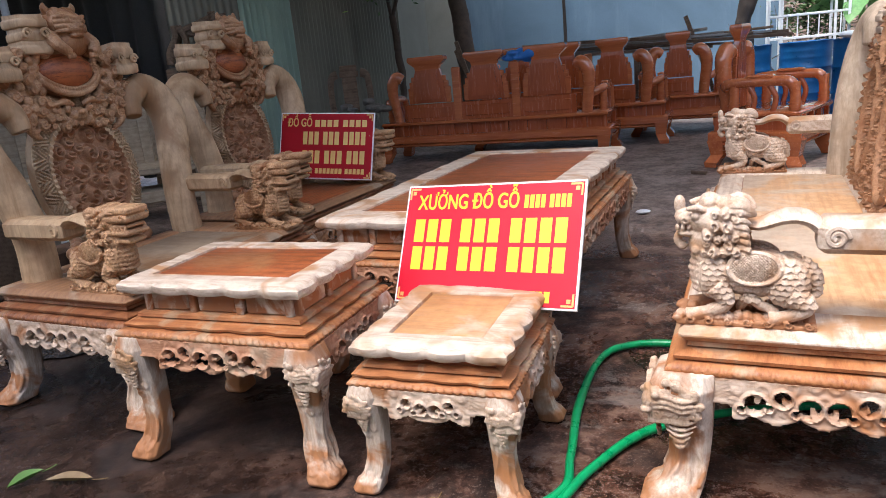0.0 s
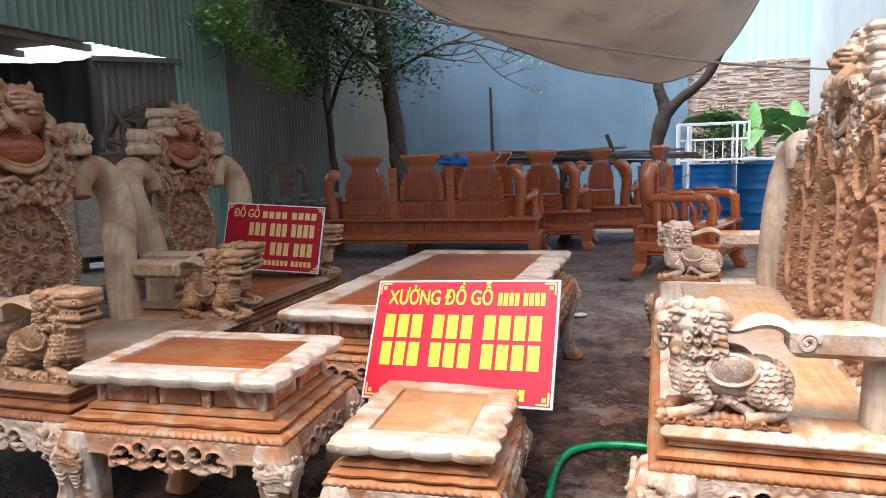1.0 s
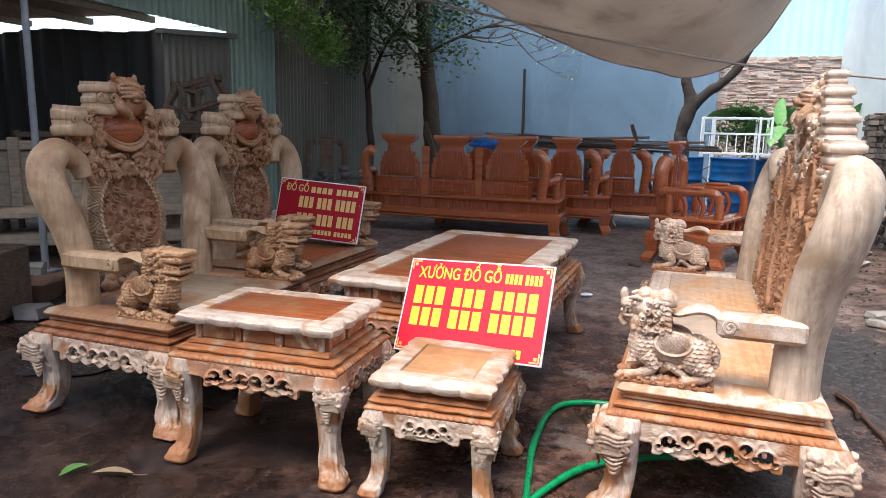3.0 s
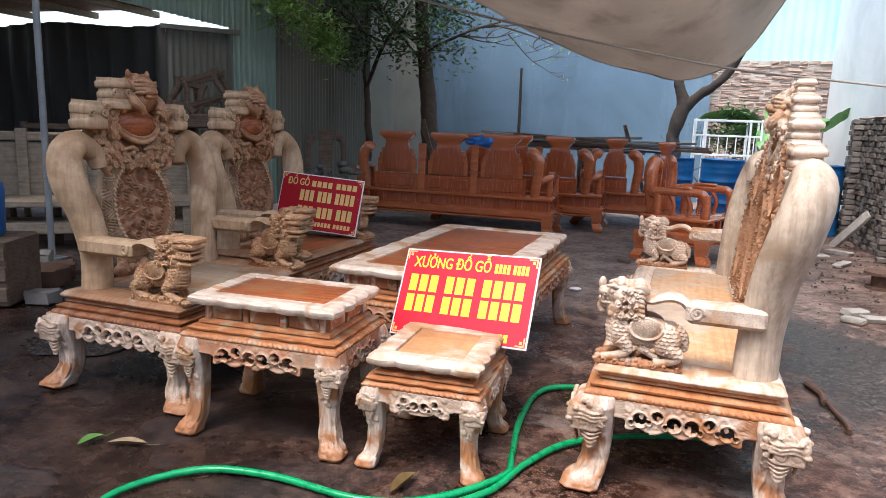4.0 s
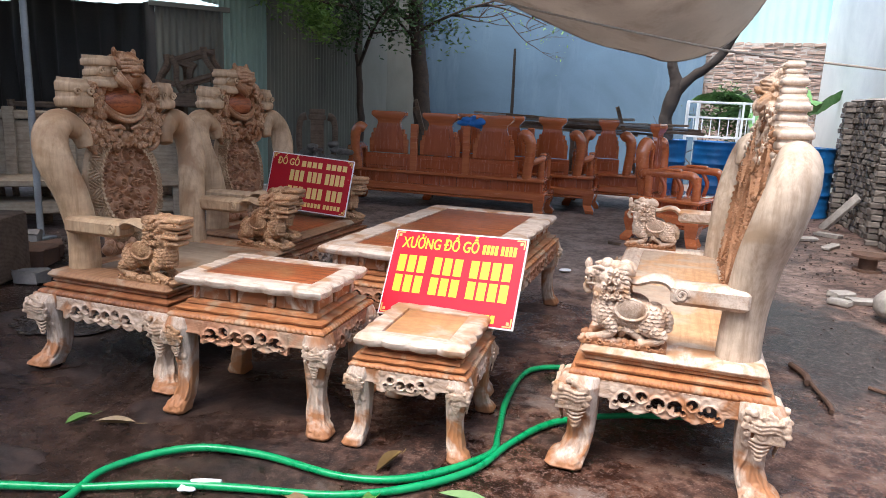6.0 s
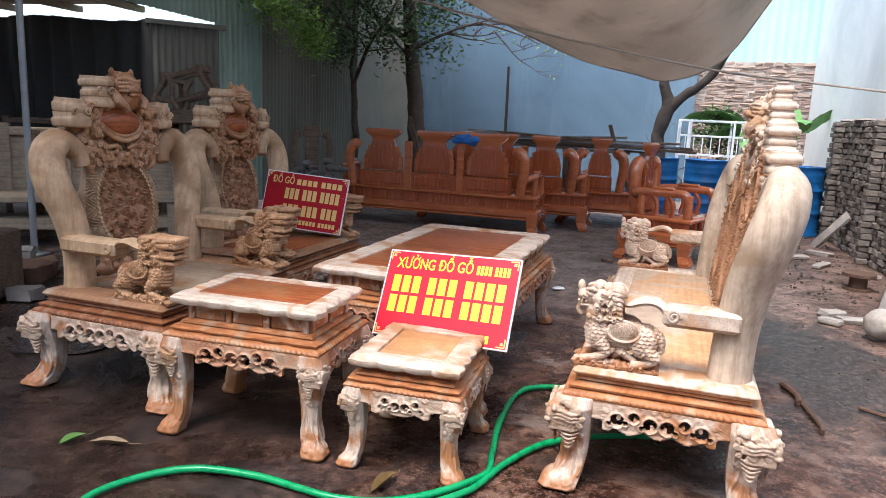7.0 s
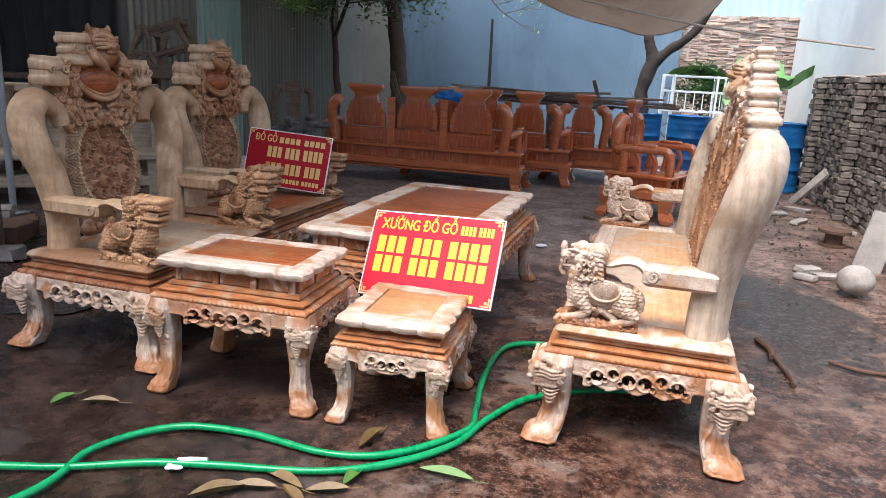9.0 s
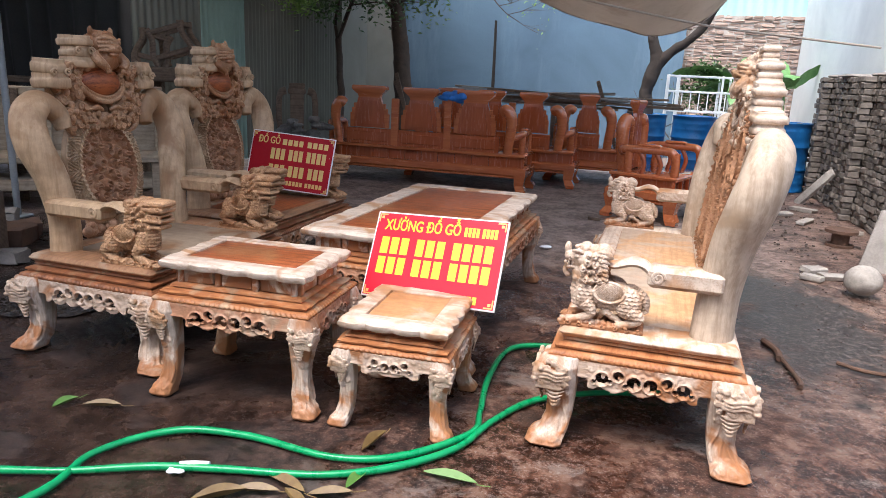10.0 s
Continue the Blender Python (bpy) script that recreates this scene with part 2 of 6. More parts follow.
BROWN_SHEET = wall_material("weathered_brown_sheet", (0.175, 0.18, 0.15), 0.6, (0.06, 0.055, 0.045), 0.6)
MINT_SHEET = wall_material("mint_roof_sheet", (0.45, 0.74, 0.70), 0.3, (0.6, 0.8, 0.76), 0.5)
BLACK_CLOTH = plain("black_tarpaulin", (0.042, 0.04, 0.039), 0.7, 0.4, 3, bump=0.3)
CANVAS = wall_material("grey_canvas", (0.52, 0.46, 0.40), 0.7, (0.3, 0.24, 0.19), 0.9)
SLUNG = CANVAS.copy()
SLUNG.name = "slung_canvas"
sn = SLUNG.node_tree
tl = sn.nodes.new("ShaderNodeBsdfTranslucent")
tl.inputs["Color"].default_value = (0.5, 0.45, 0.4, 1)
ms = sn.nodes.new("ShaderNodeMixShader")
ms.inputs[0].default_value = 0.5
sn.links.new(sn.nodes["Principled BSDF"].inputs["Base Color"].links[0].from_socket, tl.inputs["Color"])
sn.links.new(sn.nodes["Principled BSDF"].outputs[0], ms.inputs[1])
sn.links.new(tl.outputs[0], ms.inputs[2])
sn.links.new(ms.outputs[0], sn.nodes["Material Output"].inputs["Surface"])
ROPE = plain("pale_rope", (0.4, 0.34, 0.29), 0.85, 0.2, 60)
BARK = plain("dark_bark", (0.07, 0.05, 0.038), 0.9, 0.5, 14, bump=0.8)
BARK_G = plain("grey_bark", (0.03, 0.0225, 0.0185), 0.9, 0.45, 10, bump=0.8)
STEEL = plain("grey_steel", (0.32, 0.34, 0.35), 0.45, 0.25, 5, metal=0.3)
WHITE_STEEL = plain("white_painted_steel", (0.7, 0.74, 0.75), 0.4, 0.15, 8)
DRUM_BLUE = plain("blue_drum_paint", (0.012, 0.13, 0.36), 0.35, 0.35, 4)
HOSE = plain("green_hose_plastic", (0.0, 0.27, 0.09), 0.32, 0.2, 20, bump=0.05)
SIGN_RED = plain("red_sign_print", (0.62, 0.008, 0.03), 0.4, 0.08, 5, bump=0.0, spec=0.3)
SIGN_DRED = plain("dark_red_sign_print", (0.40, 0.01, 0.018), 0.5, 0.1, 5, bump=0.0, spec=0.15)
SIGN_YEL = plain("yellow_sign_print", (0.85, 0.62, 0.03), 0.35, 0.05, 5, bump=0.0)
SIGN_GOLD = plain("gold_sign_print", (0.72, 0.45, 0.14), 0.35, 0.1, 5, bump=0.0)
SIGN_WHITE = plain("white_sign_edge", (0.8, 0.76, 0.74), 0.4, 0.05, 5, bump=0.0)
STONE = plain("pale_stone", (0.33, 0.3, 0.27), 0.85, 0.35, 12, bump=0.6)
CEMENT = plain("cement", (0.27, 0.245, 0.225), 0.9, 0.3, 7, bump=0.5)
WHITE_SHEET = plain("white_plastic", (0.75, 0.76, 0.78), 0.4, 0.1, 8)
BLUE_PLASTIC = plain("blue_plastic_sheet", (0.02, 0.16, 0.5), 0.4, 0.3, 8)
RUST = plain("rusty_iron", (0.11, 0.06, 0.04), 0.85, 0.4, 10, bump=0.5)
SOIL = plain("dark_soil", (0.08, 0.06, 0.052), 0.8, 0.5, 9, bump=0.9)


def brick_material(name, a, b, c):
    m = Mat(name, 0.9)
    base = m.ramp(m.random(), (0.0, a), (0.5, b), (1.0, c))
    isl = m.n("ShaderNodeNewGeometry").outputs["Random Per Island"]
    base = m.mix(m.math("MULTIPLY", isl, 0.5), base, m.ramp(isl, (0, c), (1, a)))
    w = m.noise(18, 6, 0.7)
    m.color(m.mix(m.ramp(w, (0.45, grey(0)), (0.65, grey(0.6))), base, tuple(x * 0.6 for x in b)))
    m.bump(m.noise(45, 4, 0.7), 0.6, 0.01)
    return m.m


MORTAR = plain("pale_mortar", (0.46, 0.41, 0.37), 0.9, 0.3, 7, bump=0.5)
RAG = plain("dusty_rag", (0.13, 0.12, 0.11), 0.9, 0.6, 9, bump=0.6)
BRICK_GREY = brick_material("grey_brick", (0.17, 0.145, 0.125), (0.27, 0.235, 0.205), (0.10, 0.085, 0.075))
BRICK_RED = brick_material("weathered_red_brick", (0.42, 0.29, 0.235), (0.56, 0.46, 0.39), (0.33, 0.215, 0.17))


def leaf_material(name, dark, light):
    m = Mat(name, 0.5)
    isl = m.n("ShaderNodeNewGeometry").outputs["Random Per Island"]
    m.color(m.ramp(isl, (0.0, dark), (1.0, light)))
    vein = m.noise(26, 4, 0.65)
    old = m.b.inputs["Base Color"].links[0].from_socket
    m.color(m.mix(m.ramp(vein, (0.38, grey(0.55)), (0.6, grey(0))), old, dark))
    m.bump(vein, 0.3, 0.006)
    return m.m


LEAF = leaf_material("dark_tree_leaf", (0.025, 0.06, 0.018), (0.10, 0.19, 0.05))
LEAF_L = leaf_material("bright_tree_leaf", (0.12, 0.27, 0.05), (0.36, 0.58, 0.15))
LEAF_B = leaf_material("banana_leaf", (0.06, 0.175, 0.05), (0.2, 0.4, 0.13))
LEAF_G = leaf_material("fresh_fallen_leaf", (0.07, 0.17, 0.03), (0.16, 0.3, 0.06))
LEAF_Y = leaf_material("dry_fallen_leaf", (0.12, 0.065, 0.025), (0.34, 0.25, 0.085))


# ---- mesh helpers ----
class Geo:
    """Vertices and faces gathered into one mesh."""

    def __init__(self):
        self.v, self.f = [], []

    def add(self, verts, faces, m=None):
        o = len(self.v)
        self.v += [tuple(m @ Vector(p)) for p in verts] if m else [tuple(p) for p in verts]
        self.f += [tuple(i + o for i in f) for f in faces]
        return self

    def box(self, c, s, m=None, bevel=0.0, jitter=0.0):
        x, y, z = (a / 2 for a in s)
        b = min(bevel, 0.45 * min(s))
        if b <= 0:
            vs = [Vector((sx * x, sy * y, sz * z)) for sx in (-1, 1) for sy in (-1, 1) for sz in (-1, 1)]
            fs = [(0, 1, 3, 2), (4, 6, 7, 5), (0, 4, 5, 1), (2, 3, 7, 6), (0, 2, 6, 4), (1, 5, 7, 3)]
        else:
            vs, fs = [], []
            rings = [(-z, b), (-z + b, 0), (z - b, 0), (z, b)]
            for h, inset in rings:
                X, Y = x - inset, y - inset
                k = b * 0.6 if inset == 0 else b * 0.4
                for px, py in ((-X + k, -Y), (X - k, -Y), (X, -Y + k), (X, Y - k), (X - k, Y), (-X + k, Y), (-X, Y - k), (-X, -Y + k)):
                    vs.append(Vector((px, py, h)))
            for r in range(3):
                for i in range(8):
                    j = (i + 1) % 8
                    fs.append((r * 8 + i, r * 8 + j, r * 8 + 8 + j, r * 8 + 8 + i))
            fs += [tuple(range(7, -1, -1)), tuple(range(24, 32))]
        t = Matrix.Translation(c)
        if jitter:
            vs = [v + Vector((random.uniform(-jitter, jitter), random.uniform(-jitter, jitter), random.uniform(-jitter, jitter))) for v in vs]
        return self.add(vs, fs, (m @ t) if m else t)

    def ball(self, c, r, nu=12, nv=8, m=None):
        rx, ry, rz = (r, r, r) if isinstance(r, (int, float)) else r
        vs, fs = [(0, 0, -1)], []
        for j in range(1, nv):
            a = math.pi * j / nv
            for i in range(nu):
                b = 2 * math.pi * i / nu
                vs.append((math.sin(a) * math.cos(b), math.sin(a) * math.sin(b), -math.cos(a)))
        vs.append((0, 0, 1))
        for i in range(nu):
            k = (i + 1) % nu
            fs.append((0, 1 + k, 1 + i))
            for j in range(nv - 2):
                a = 1 + j * nu
                fs.append((a + i, a + k, a + nu + k, a + nu + i))
            a = 1 + (nv - 2) * nu
            fs.append((a + i, a + k, len(vs) - 1))
        vs = [(x * rx + c[0], y * ry + c[1], z * rz + c[2]) for x, y, z in vs]
        return self.add(vs, fs, m)

    def loft(self, loops, closed=True, m=None):
        n = len(loops[0])
        vs = [p for lp in loops for p in lp]
        fs = []
        for r in range(len(loops) - 1):
            for i in range(n):
                j = (i + 1) % n
                fs.append((r * n + i, r * n + j, r * n + n + j, r * n + n + i))
        if closed:
            fs += [tuple(range(n - 1, -1, -1)), tuple(range((len(loops) - 1) * n, len(loops) * n))]
        return self.add(vs, fs, m)

    def tube(self, pts, radii, seg=12, steps=6, flat=1.0, side=None, m=None):
        """A tube through the points (smoothed), with a radius at each."""
        P = [Vector(p) for p in pts]
        R = list(radii) if isinstance(radii, (list, tuple)) else [radii] * len(P)
        path, rad = [], []
        for i in range(len(P) - 1):
            p0, p1, p2, p3 = P[max(i - 1, 0)], P[i], P[i + 1], P[min(i + 2, len(P) - 1)]
            for k in range(steps):
                t = k / steps
                path.append(0.5 * (2 * p1 + (p2 - p0) * t + (2 * p0 - 5 * p1 + 4 * p2 - p3) * t * t + (3 * p1 - p0 - 3 * p2 + p3) * t ** 3))
                rad.append(R[i] * (1 - t) + R[i + 1] * t)
        path.append(P[-1])
        rad.append(R[-1])
        loops, up = [], Vector(side) if side else None
        for i, p in enumerate(path):
            d = (path[min(i + 1, len(path) - 1)] - path[max(i - 1, 0)]).normalized()
            if up is None:
                up = d.orthogonal()
            u = (up - d * up.dot(d)).normalized()
            if not side:
                up = u
            w = d.cross(u)
            loops.append([p + u * (math.cos(2 * math.pi * k / seg) * rad[i] * flat) + w * (math.sin(2 * math.pi * k / seg) * rad[i]) for k in range(seg)])
        return self.loft(loops, True, m)

    def cyl(self, c, r, h, seg=24, r2=None, m=None):
        r2 = r if r2 is None else r2
        loops = [[(c[0] + q * math.cos(2 * math.pi * k / seg), c[1] + q * math.sin(2 * math.pi * k / seg), c[2] + z) for k in range(seg)] for q, z in ((r, 0), (r2, h))]
        return self.loft(loops, True, m)

    def mesh(self, name, mat, smooth=40):
        me = bpy.data.meshes.new(name)
        me.from_pydata(self.v, [], self.f)
        bm = bmesh.new()
        bm.from_mesh(me)
        bmesh.ops.recalc_face_normals(bm, faces=bm.faces)
        bm.to_mesh(me)
        bm.free()
        return finish(me, mat, smooth)


def finish(me, mat, smooth=40):
    if mat:
        me.materials.append(mat)
    if smooth:
        me.polygons.foreach_set("use_smooth", [True] * len(me.polygons))
        me.set_sharp_from_angle(angle=radians(smooth))
    return me


def part(name, geo, mat, parent, label="", smooth=40, m=None):
    """One mesh object under a thing or under a part."""
    me = geo if isinstance(geo, bpy.types.Mesh) else geo.mesh(name, mat, smooth)
    ob = new(name, me)
    ob.parent = parent
    if m is not None:
        ob.matrix_basis = m
    return tagged(ob, label)


def thing(name, m=None, label="", category="", group="", kind="", geo=None, mat=None, smooth=40):
    ob = new(name, geo.mesh(name, mat, smooth) if geo else None)
    if m is not None:
        ob.matrix_basis = m
    return tagged(ob, label, category, group, kind)


def fused(geo, voxel, mat, smooth_steps=2, shape=None):
    """The pieces melted into one carved mesh."""
    tmp = new("tmp", geo.mesh("tmp", None, 0))
    rm = tmp.modifiers.new("melt", "REMESH")
    rm.mode, rm.voxel_size = "VOXEL", voxel
    if smooth_steps:
        sm = tmp.modifiers.new("soft", "SMOOTH")
        sm.factor, sm.iterations = 0.5, smooth_steps
    me = bpy.data.meshes.new_from_object(tmp.evaluated_get(bpy.context.evaluated_depsgraph_get()))
    old = tmp.data
    bpy.data.objects.remove(tmp)
    bpy.data.meshes.remove(old)
    if shape:
        n = len(me.vertices)
        co, no = np.empty(n * 3), np.empty(n * 3)
        me.vertices.foreach_get("co", co)
        me.vertex_normals.foreach_get("vector", no)
        co, no = co.reshape(-1, 3), no.reshape(-1, 3)
        co = co + no * shape(co, no)[:, None]
        me.vertices.foreach_set("co", co.ravel())
        me.update()
    me.materials.clear()
    return finish(me, mat, 60)


def rect_loop(w, d, z, off=0.0, n=1, amp=0.0, waves=0, phase=0.0):
    """Points round a rectangle, with a wavy or scalloped edge."""
    out = []
    X, Y = w / 2 + off, d / 2 + off
    for (ax, ay), (bx, by), (nx, ny), L in (((-X, -Y), (X, -Y), (0, -1), w), ((X, -Y), (X, Y), (1, 0), d), ((X, Y), (-X, Y), (0, 1), w), ((-X, Y), (-X, -Y), (-1, 0), d)):
        k = max(1, round(L * n))
        wv = max(1, round(L * waves)) if waves else 0
        for i in range(k):
            t = i / k
            a = amp * (abs(math.sin(math.pi * wv * t + phase)) - 0.5) * min(1, 12 * t, 12 * (1 - t)) if wv else 0
            out.append((ax + (bx - ax) * t + nx * a, ay + (by - ay) * t + ny * a, z))
    return out


def molding(w, d, profile, n=60):
    """profile rows: z, offset, amplitude, waves a metre, phase."""
    g = Geo()
    g.loft([rect_loop(w, d, p[0], p[1], n, *(p[2:] if len(p) > 2 else (0, 0))) for p in profile])
    return g


# ---- carved parts ----
def fret_apron(L, H, mat, seed, T=0.011, cell=0.004, holes=True):
    """A pierced and carved apron: x along, y thickness, z from 0 (top) down."""
    rng = random.Random(seed)
    nx, nz = max(8, round(L / cell)), max(5, round(H / cell))
    zone = 0.5 * L - (0.13 if L > 0.5 else 0.095)
    seeds = curl_seeds(rng, 160, 0, zone, 0.0, H, 0.018, 0.034)

    def bottom(u):
        a = abs(u)
        k = max(1, round(zone / 0.085))
        lobes = 0.72 + 0.20 * abs(math.cos(math.pi * k * a / zone)) ** 0.6 if a < zone else 0.60
        blend = min(1.0, max(0.0, (a - zone + 0.015) / 0.03))
        lobes += (0.56 - lobes) * blend * blend
        reach = max(0.0, (a - zone - 0.035) / (0.5 * L - zone - 0.035))
        return H * (lobes + (1.0 - lobes) * reach ** 2.6)

    eyes = []
    size = 1.0 if L > 0.5 else 0.68
    step = 0.054 * size
    for k in range(int((zone - 0.012) / step)):
        big = k % 2 == 0
        eyes.append((0.5 * step + k * step, H * (0.50 if big else 0.34), (0.0215 if big else 0.017) * size, rng.uniform(0, 6.28)))
        eyes.append(((k + 1) * step, H * (0.62 if big else 0.55), 0.0085 * size, None))

    gx, gz = np.meshgrid(np.abs(np.arange(nx + 1) / nx * L - L / 2), np.arange(nz + 1) / nz * H, indexing="ij")
    field = curl_relief(gx.ravel(), gz.ravel(), seeds, 0.02).reshape(gx.shape)

    def relief(i, j):
        a, z = gx[i, j], gz[i, j]
        if a < zone:
            h = 0.0055 * field[i, j] - 0.001
        else:
            t = (a - zone) / 0.055
            h = 0.0045 * (0.5 + 0.5 * math.sin((z - 0.5 * a) * 620)) * max(0.0, 1 - t) if t < 1 else 0.0
        for cx, cz, r, _ in eyes:
            d = math.hypot(a - cx, z - cz)
            if d < 2.0 * r:
                h = max(h, 0.0085 * math.exp(-((d - 1.25 * r) / 0.004) ** 2))
        edge = bottom(a) - z
        if 0 < edge < 0.012:
            h = max(h, 0.004 * math.sin(math.pi * edge / 0.012))
        return h

    def pierced(u, z):
        a = abs(u)
        if not holes or a > zone - 0.008 or z < 0.12 * H or z > bottom(u) - 0.010:
            return False
        for cx, cz, r, turn in eyes:
            d = math.hypot(a - cx, z - cz)
            if d < r:
                if turn is None:
                    return True
                away = (math.atan2(z - cz, a - cx) - turn + math.pi) % (2 * math.pi) - math.pi
                return math.hypot(a - cx - 0.4 * r * math.cos(turn), z - cz - 0.4 * r * math.sin(turn)) > 0.36 * r and (abs(away) > 0.4 or d < 0.3 * r)
        return False

    keep = {(i, j) for i in range(nx) for j in range(nz) if (j + 0.5) / nz * H <= bottom((i + 0.5) / nx * L - L / 2) and not pierced((i + 0.5) / nx * L - L / 2, (j + 0.5) / nz * H)}
    vi, vs, fs = {}, [], []

    def vert(i, j, s):
        if (i, j, s) not in vi:
            u, z = i / nx * L - L / 2, j / nz * H
            vi[i, j, s] = len(vs)
            hem = min(1.0, (L / 2 - abs(u)) / 0.03)
            vs.append([u, (-T / 2 - relief(i, j) * hem - 0.004) if s == 0 else T / 2, -z])
        return vi[i, j, s]

    for i, j in keep:
        fs.append((vert(i, j, 0), vert(i, j + 1, 0), vert(i + 1, j + 1, 0), vert(i + 1, j, 0)))
        fs.append((vert(i, j, 1), vert(i + 1, j, 1), vert(i + 1, j + 1, 1), vert(i, j + 1, 1)))
        for (di, dj), (a, b) in (((-1, 0), ((0, 0), (0, 1))), ((1, 0), ((1, 1), (1, 0))), ((0, -1), ((1, 0), (0, 0))), ((0, 1), ((0, 1), (1, 1)))):
            if (i + di, j + dj) not in keep:
                p, q = (i + a[0], j + a[1]), (i + b[0], j + b[1])
                fs.append((vert(*p, 0), vert(*p, 1), vert(*q, 1), vert(*q, 0)))
    me = bpy.data.meshes.new("apron")
    me.from_pydata(vs, [], fs)
    bm = bmesh.new()
    bm.from_mesh(me)
    for _ in range(3):
        bmesh.ops.smooth_vert(bm, verts=[v for v in bm.verts if abs(v.co.x) < L / 2 - 0.012 and v.co.z < -0.008], factor=0.5, use_axis_x=True, use_axis_y=False, use_axis_z=True)
    bmesh.ops.recalc_face_normals(bm, faces=bm.faces)
    bm.to_mesh(me)
    bm.free()
    return finish(me, mat, 55)


def leg_mesh(H, S, seed):
    """A cabriole leg with a mask on the knee and a claw foot, bulging to -x and -y; top at H."""
    rng = random.Random(seed)
    g = Geo()
    rows = [(0.0, 1.0, 0.72), (0.03, 1.1, 0.78), (0.08, 0.98, 0.6), (0.15, 0.8, 0.26), (0.3, 0.72, 0.04), (0.48, 0.78, 0.02), (0.64, 0.94, 0.14), (0.78, 1.1, 0.3), (0.9, 1.2, 0.36), (1.0, 1.04, 0.2)]
    loops = []
    for t, s, o in rows:
        r, c = s * S, -o * S
        k = 0.35 * r
        loops.append([(c + x, c + y, t * H) for x, y in ((-r + k, -r), (r - k, -r), (r, -r + k), (r, r - k), (r - k, r), (-r + k, r), (-r, r - k), (-r, -r + k))])
    g.loft(loops)
    o = 0.6 * S
    for ang in (195, 225, 255):
        a = radians(ang)
        x, y = -o + math.cos(a) * 0.62 * S, -o + math.sin(a) * 0.62 * S
        g.ball((x - 0.12 * S, y - 0.12 * S, 0.045 * H), (0.52 * S, 0.52 * S, 0.07 * H), 14, 8)
    for face in (0, 1):
        def put(u, t):
            row = max(i for i in range(len(rows) - 1) if rows[i][0] <= t + 1e-6)
            (t0, s0, o0), (t1, s1, o1) = rows[row], rows[row + 1]
            f = (t - t0) / (t1 - t0)
            q = -(s0 + (s1 - s0) * f + o0 + (o1 - o0) * f) * S
            c = -(o0 + (o1 - o0) * f) * S
            return (c + u * S, q, t * H) if face == 0 else (q, c + u * S, t * H)
        for u0, t0, r, turn in ((-0.4, 0.13, 0.3, 1), (0.35, 0.1, 0.26, -1), (-0.3, 0.52, 0.3, 1), (0.3, 0.6, 0.26, -1)):
            g.tube([put(u0 + r * math.cos(a) * (1 - a / 10), min(max(t0 + turn * r * S / H * math.sin(a) * (1 - a / 10), 0.01), 0.99)) for a in [0.7 * i for i in range(12)]], 0.1 * S, 6, 2)
        for u0, u1, ta, tb in ((-0.62, -0.2, 0.16, 0.5), (0.62, 0.15, 0.14, 0.56), (0.05, 0.0, 0.1, 0.42)):
            g.tube([put(u0 + (u1 - u0) * k / 5 + 0.1 * math.sin(k * 1.3), ta + (tb - ta) * k / 5) for k in range(6)], [0.09 * S, 0.12 * S, 0.12 * S, 0.1 * S, 0.08 * S, 0.03 * S], 6, 3)
    return g


def mask_mesh(S, seed, mat):
    """A beast mask of brows, eyes, curls and a ribbed beard on the knee's two outer faces."""
    rng = random.Random(seed)
    g = Geo()
    for face in (0, 1):
        def put(u, z, out=0.0):
            q = -1.0 * S - out + (0.16 * -z if z < 0 else 0)
            return (u, q, z) if face == 0 else (q, u, z)
        for u, z, r, turn in curl_seeds(rng, 15, -0.9 * S, 0.8 * S, -0.55 * S, 0.72 * S, 0.15 * S, 0.27 * S):
            g.ball(put(u, z, -0.04 * S), (0.95 * r, 0.55 * r, 0.95 * r) if face == 0 else (0.55 * r, 0.95 * r, 0.95 * r), 12, 8)
            g.tube([put(u + 0.8 * r * math.cos(turn * a) * (1 - a / 11), z + 0.8 * r * math.sin(turn * a) * (1 - a / 11), 0.36 * r) for a in [0.75 * i for i in range(12)]], 0.055 * S, 6, 2)
        for k in range(3):
            g.tube([put(-0.95 * S, (0.1 - 0.2 * k) * S, 0.08 * S), put(-0.45 * S, (0.24 - 0.2 * k) * S, 0.12 * S), put(0.1 * S, (0.1 - 0.2 * k) * S, 0.12 * S), put(0.6 * S, (0.22 - 0.2 * k) * S, 0.06 * S)], [0.03 * S, 0.085 * S, 0.085 * S, 0.03 * S], 6, 4)
        for q in range(5):
            z = -0.85 * S - q * 0.24 * S
            w = (0.62 - 0.09 * q) * S
            g.tube([put(-w, z + 0.22 * S), put(-0.3 * w, z + 0.02 * S, 0.03 * S), put(0.3 * w, z + 0.02 * S, 0.03 * S), put(w, z + 0.22 * S)], [0.03 * S, 0.085 * S, 0.085 * S, 0.03 * S], 6, 3)
    g.box((-0.35 * S, -0.35 * S, -0.2 * S), (1.3 * S, 1.3 * S, 1.3 * S))
    g.ball((-0.94 * S, -0.94 * S, 0.02 * S), (0.26 * S, 0.26 * S, 0.34 * S), 12, 8)
    for sz in (-1, 1):
        g.ball((-0.94 * S + 0.2 * sz * S, -0.94 * S - 0.2 * sz * S, 0.3 * S), 0.13 * S, 10, 8)
    g.ball((-1.04 * S, -1.04 * S, -0.3 * S), (0.2 * S, 0.2 * S, 0.15 * S), 10, 8)
    return fused(g, 0.0028, mat, 0)


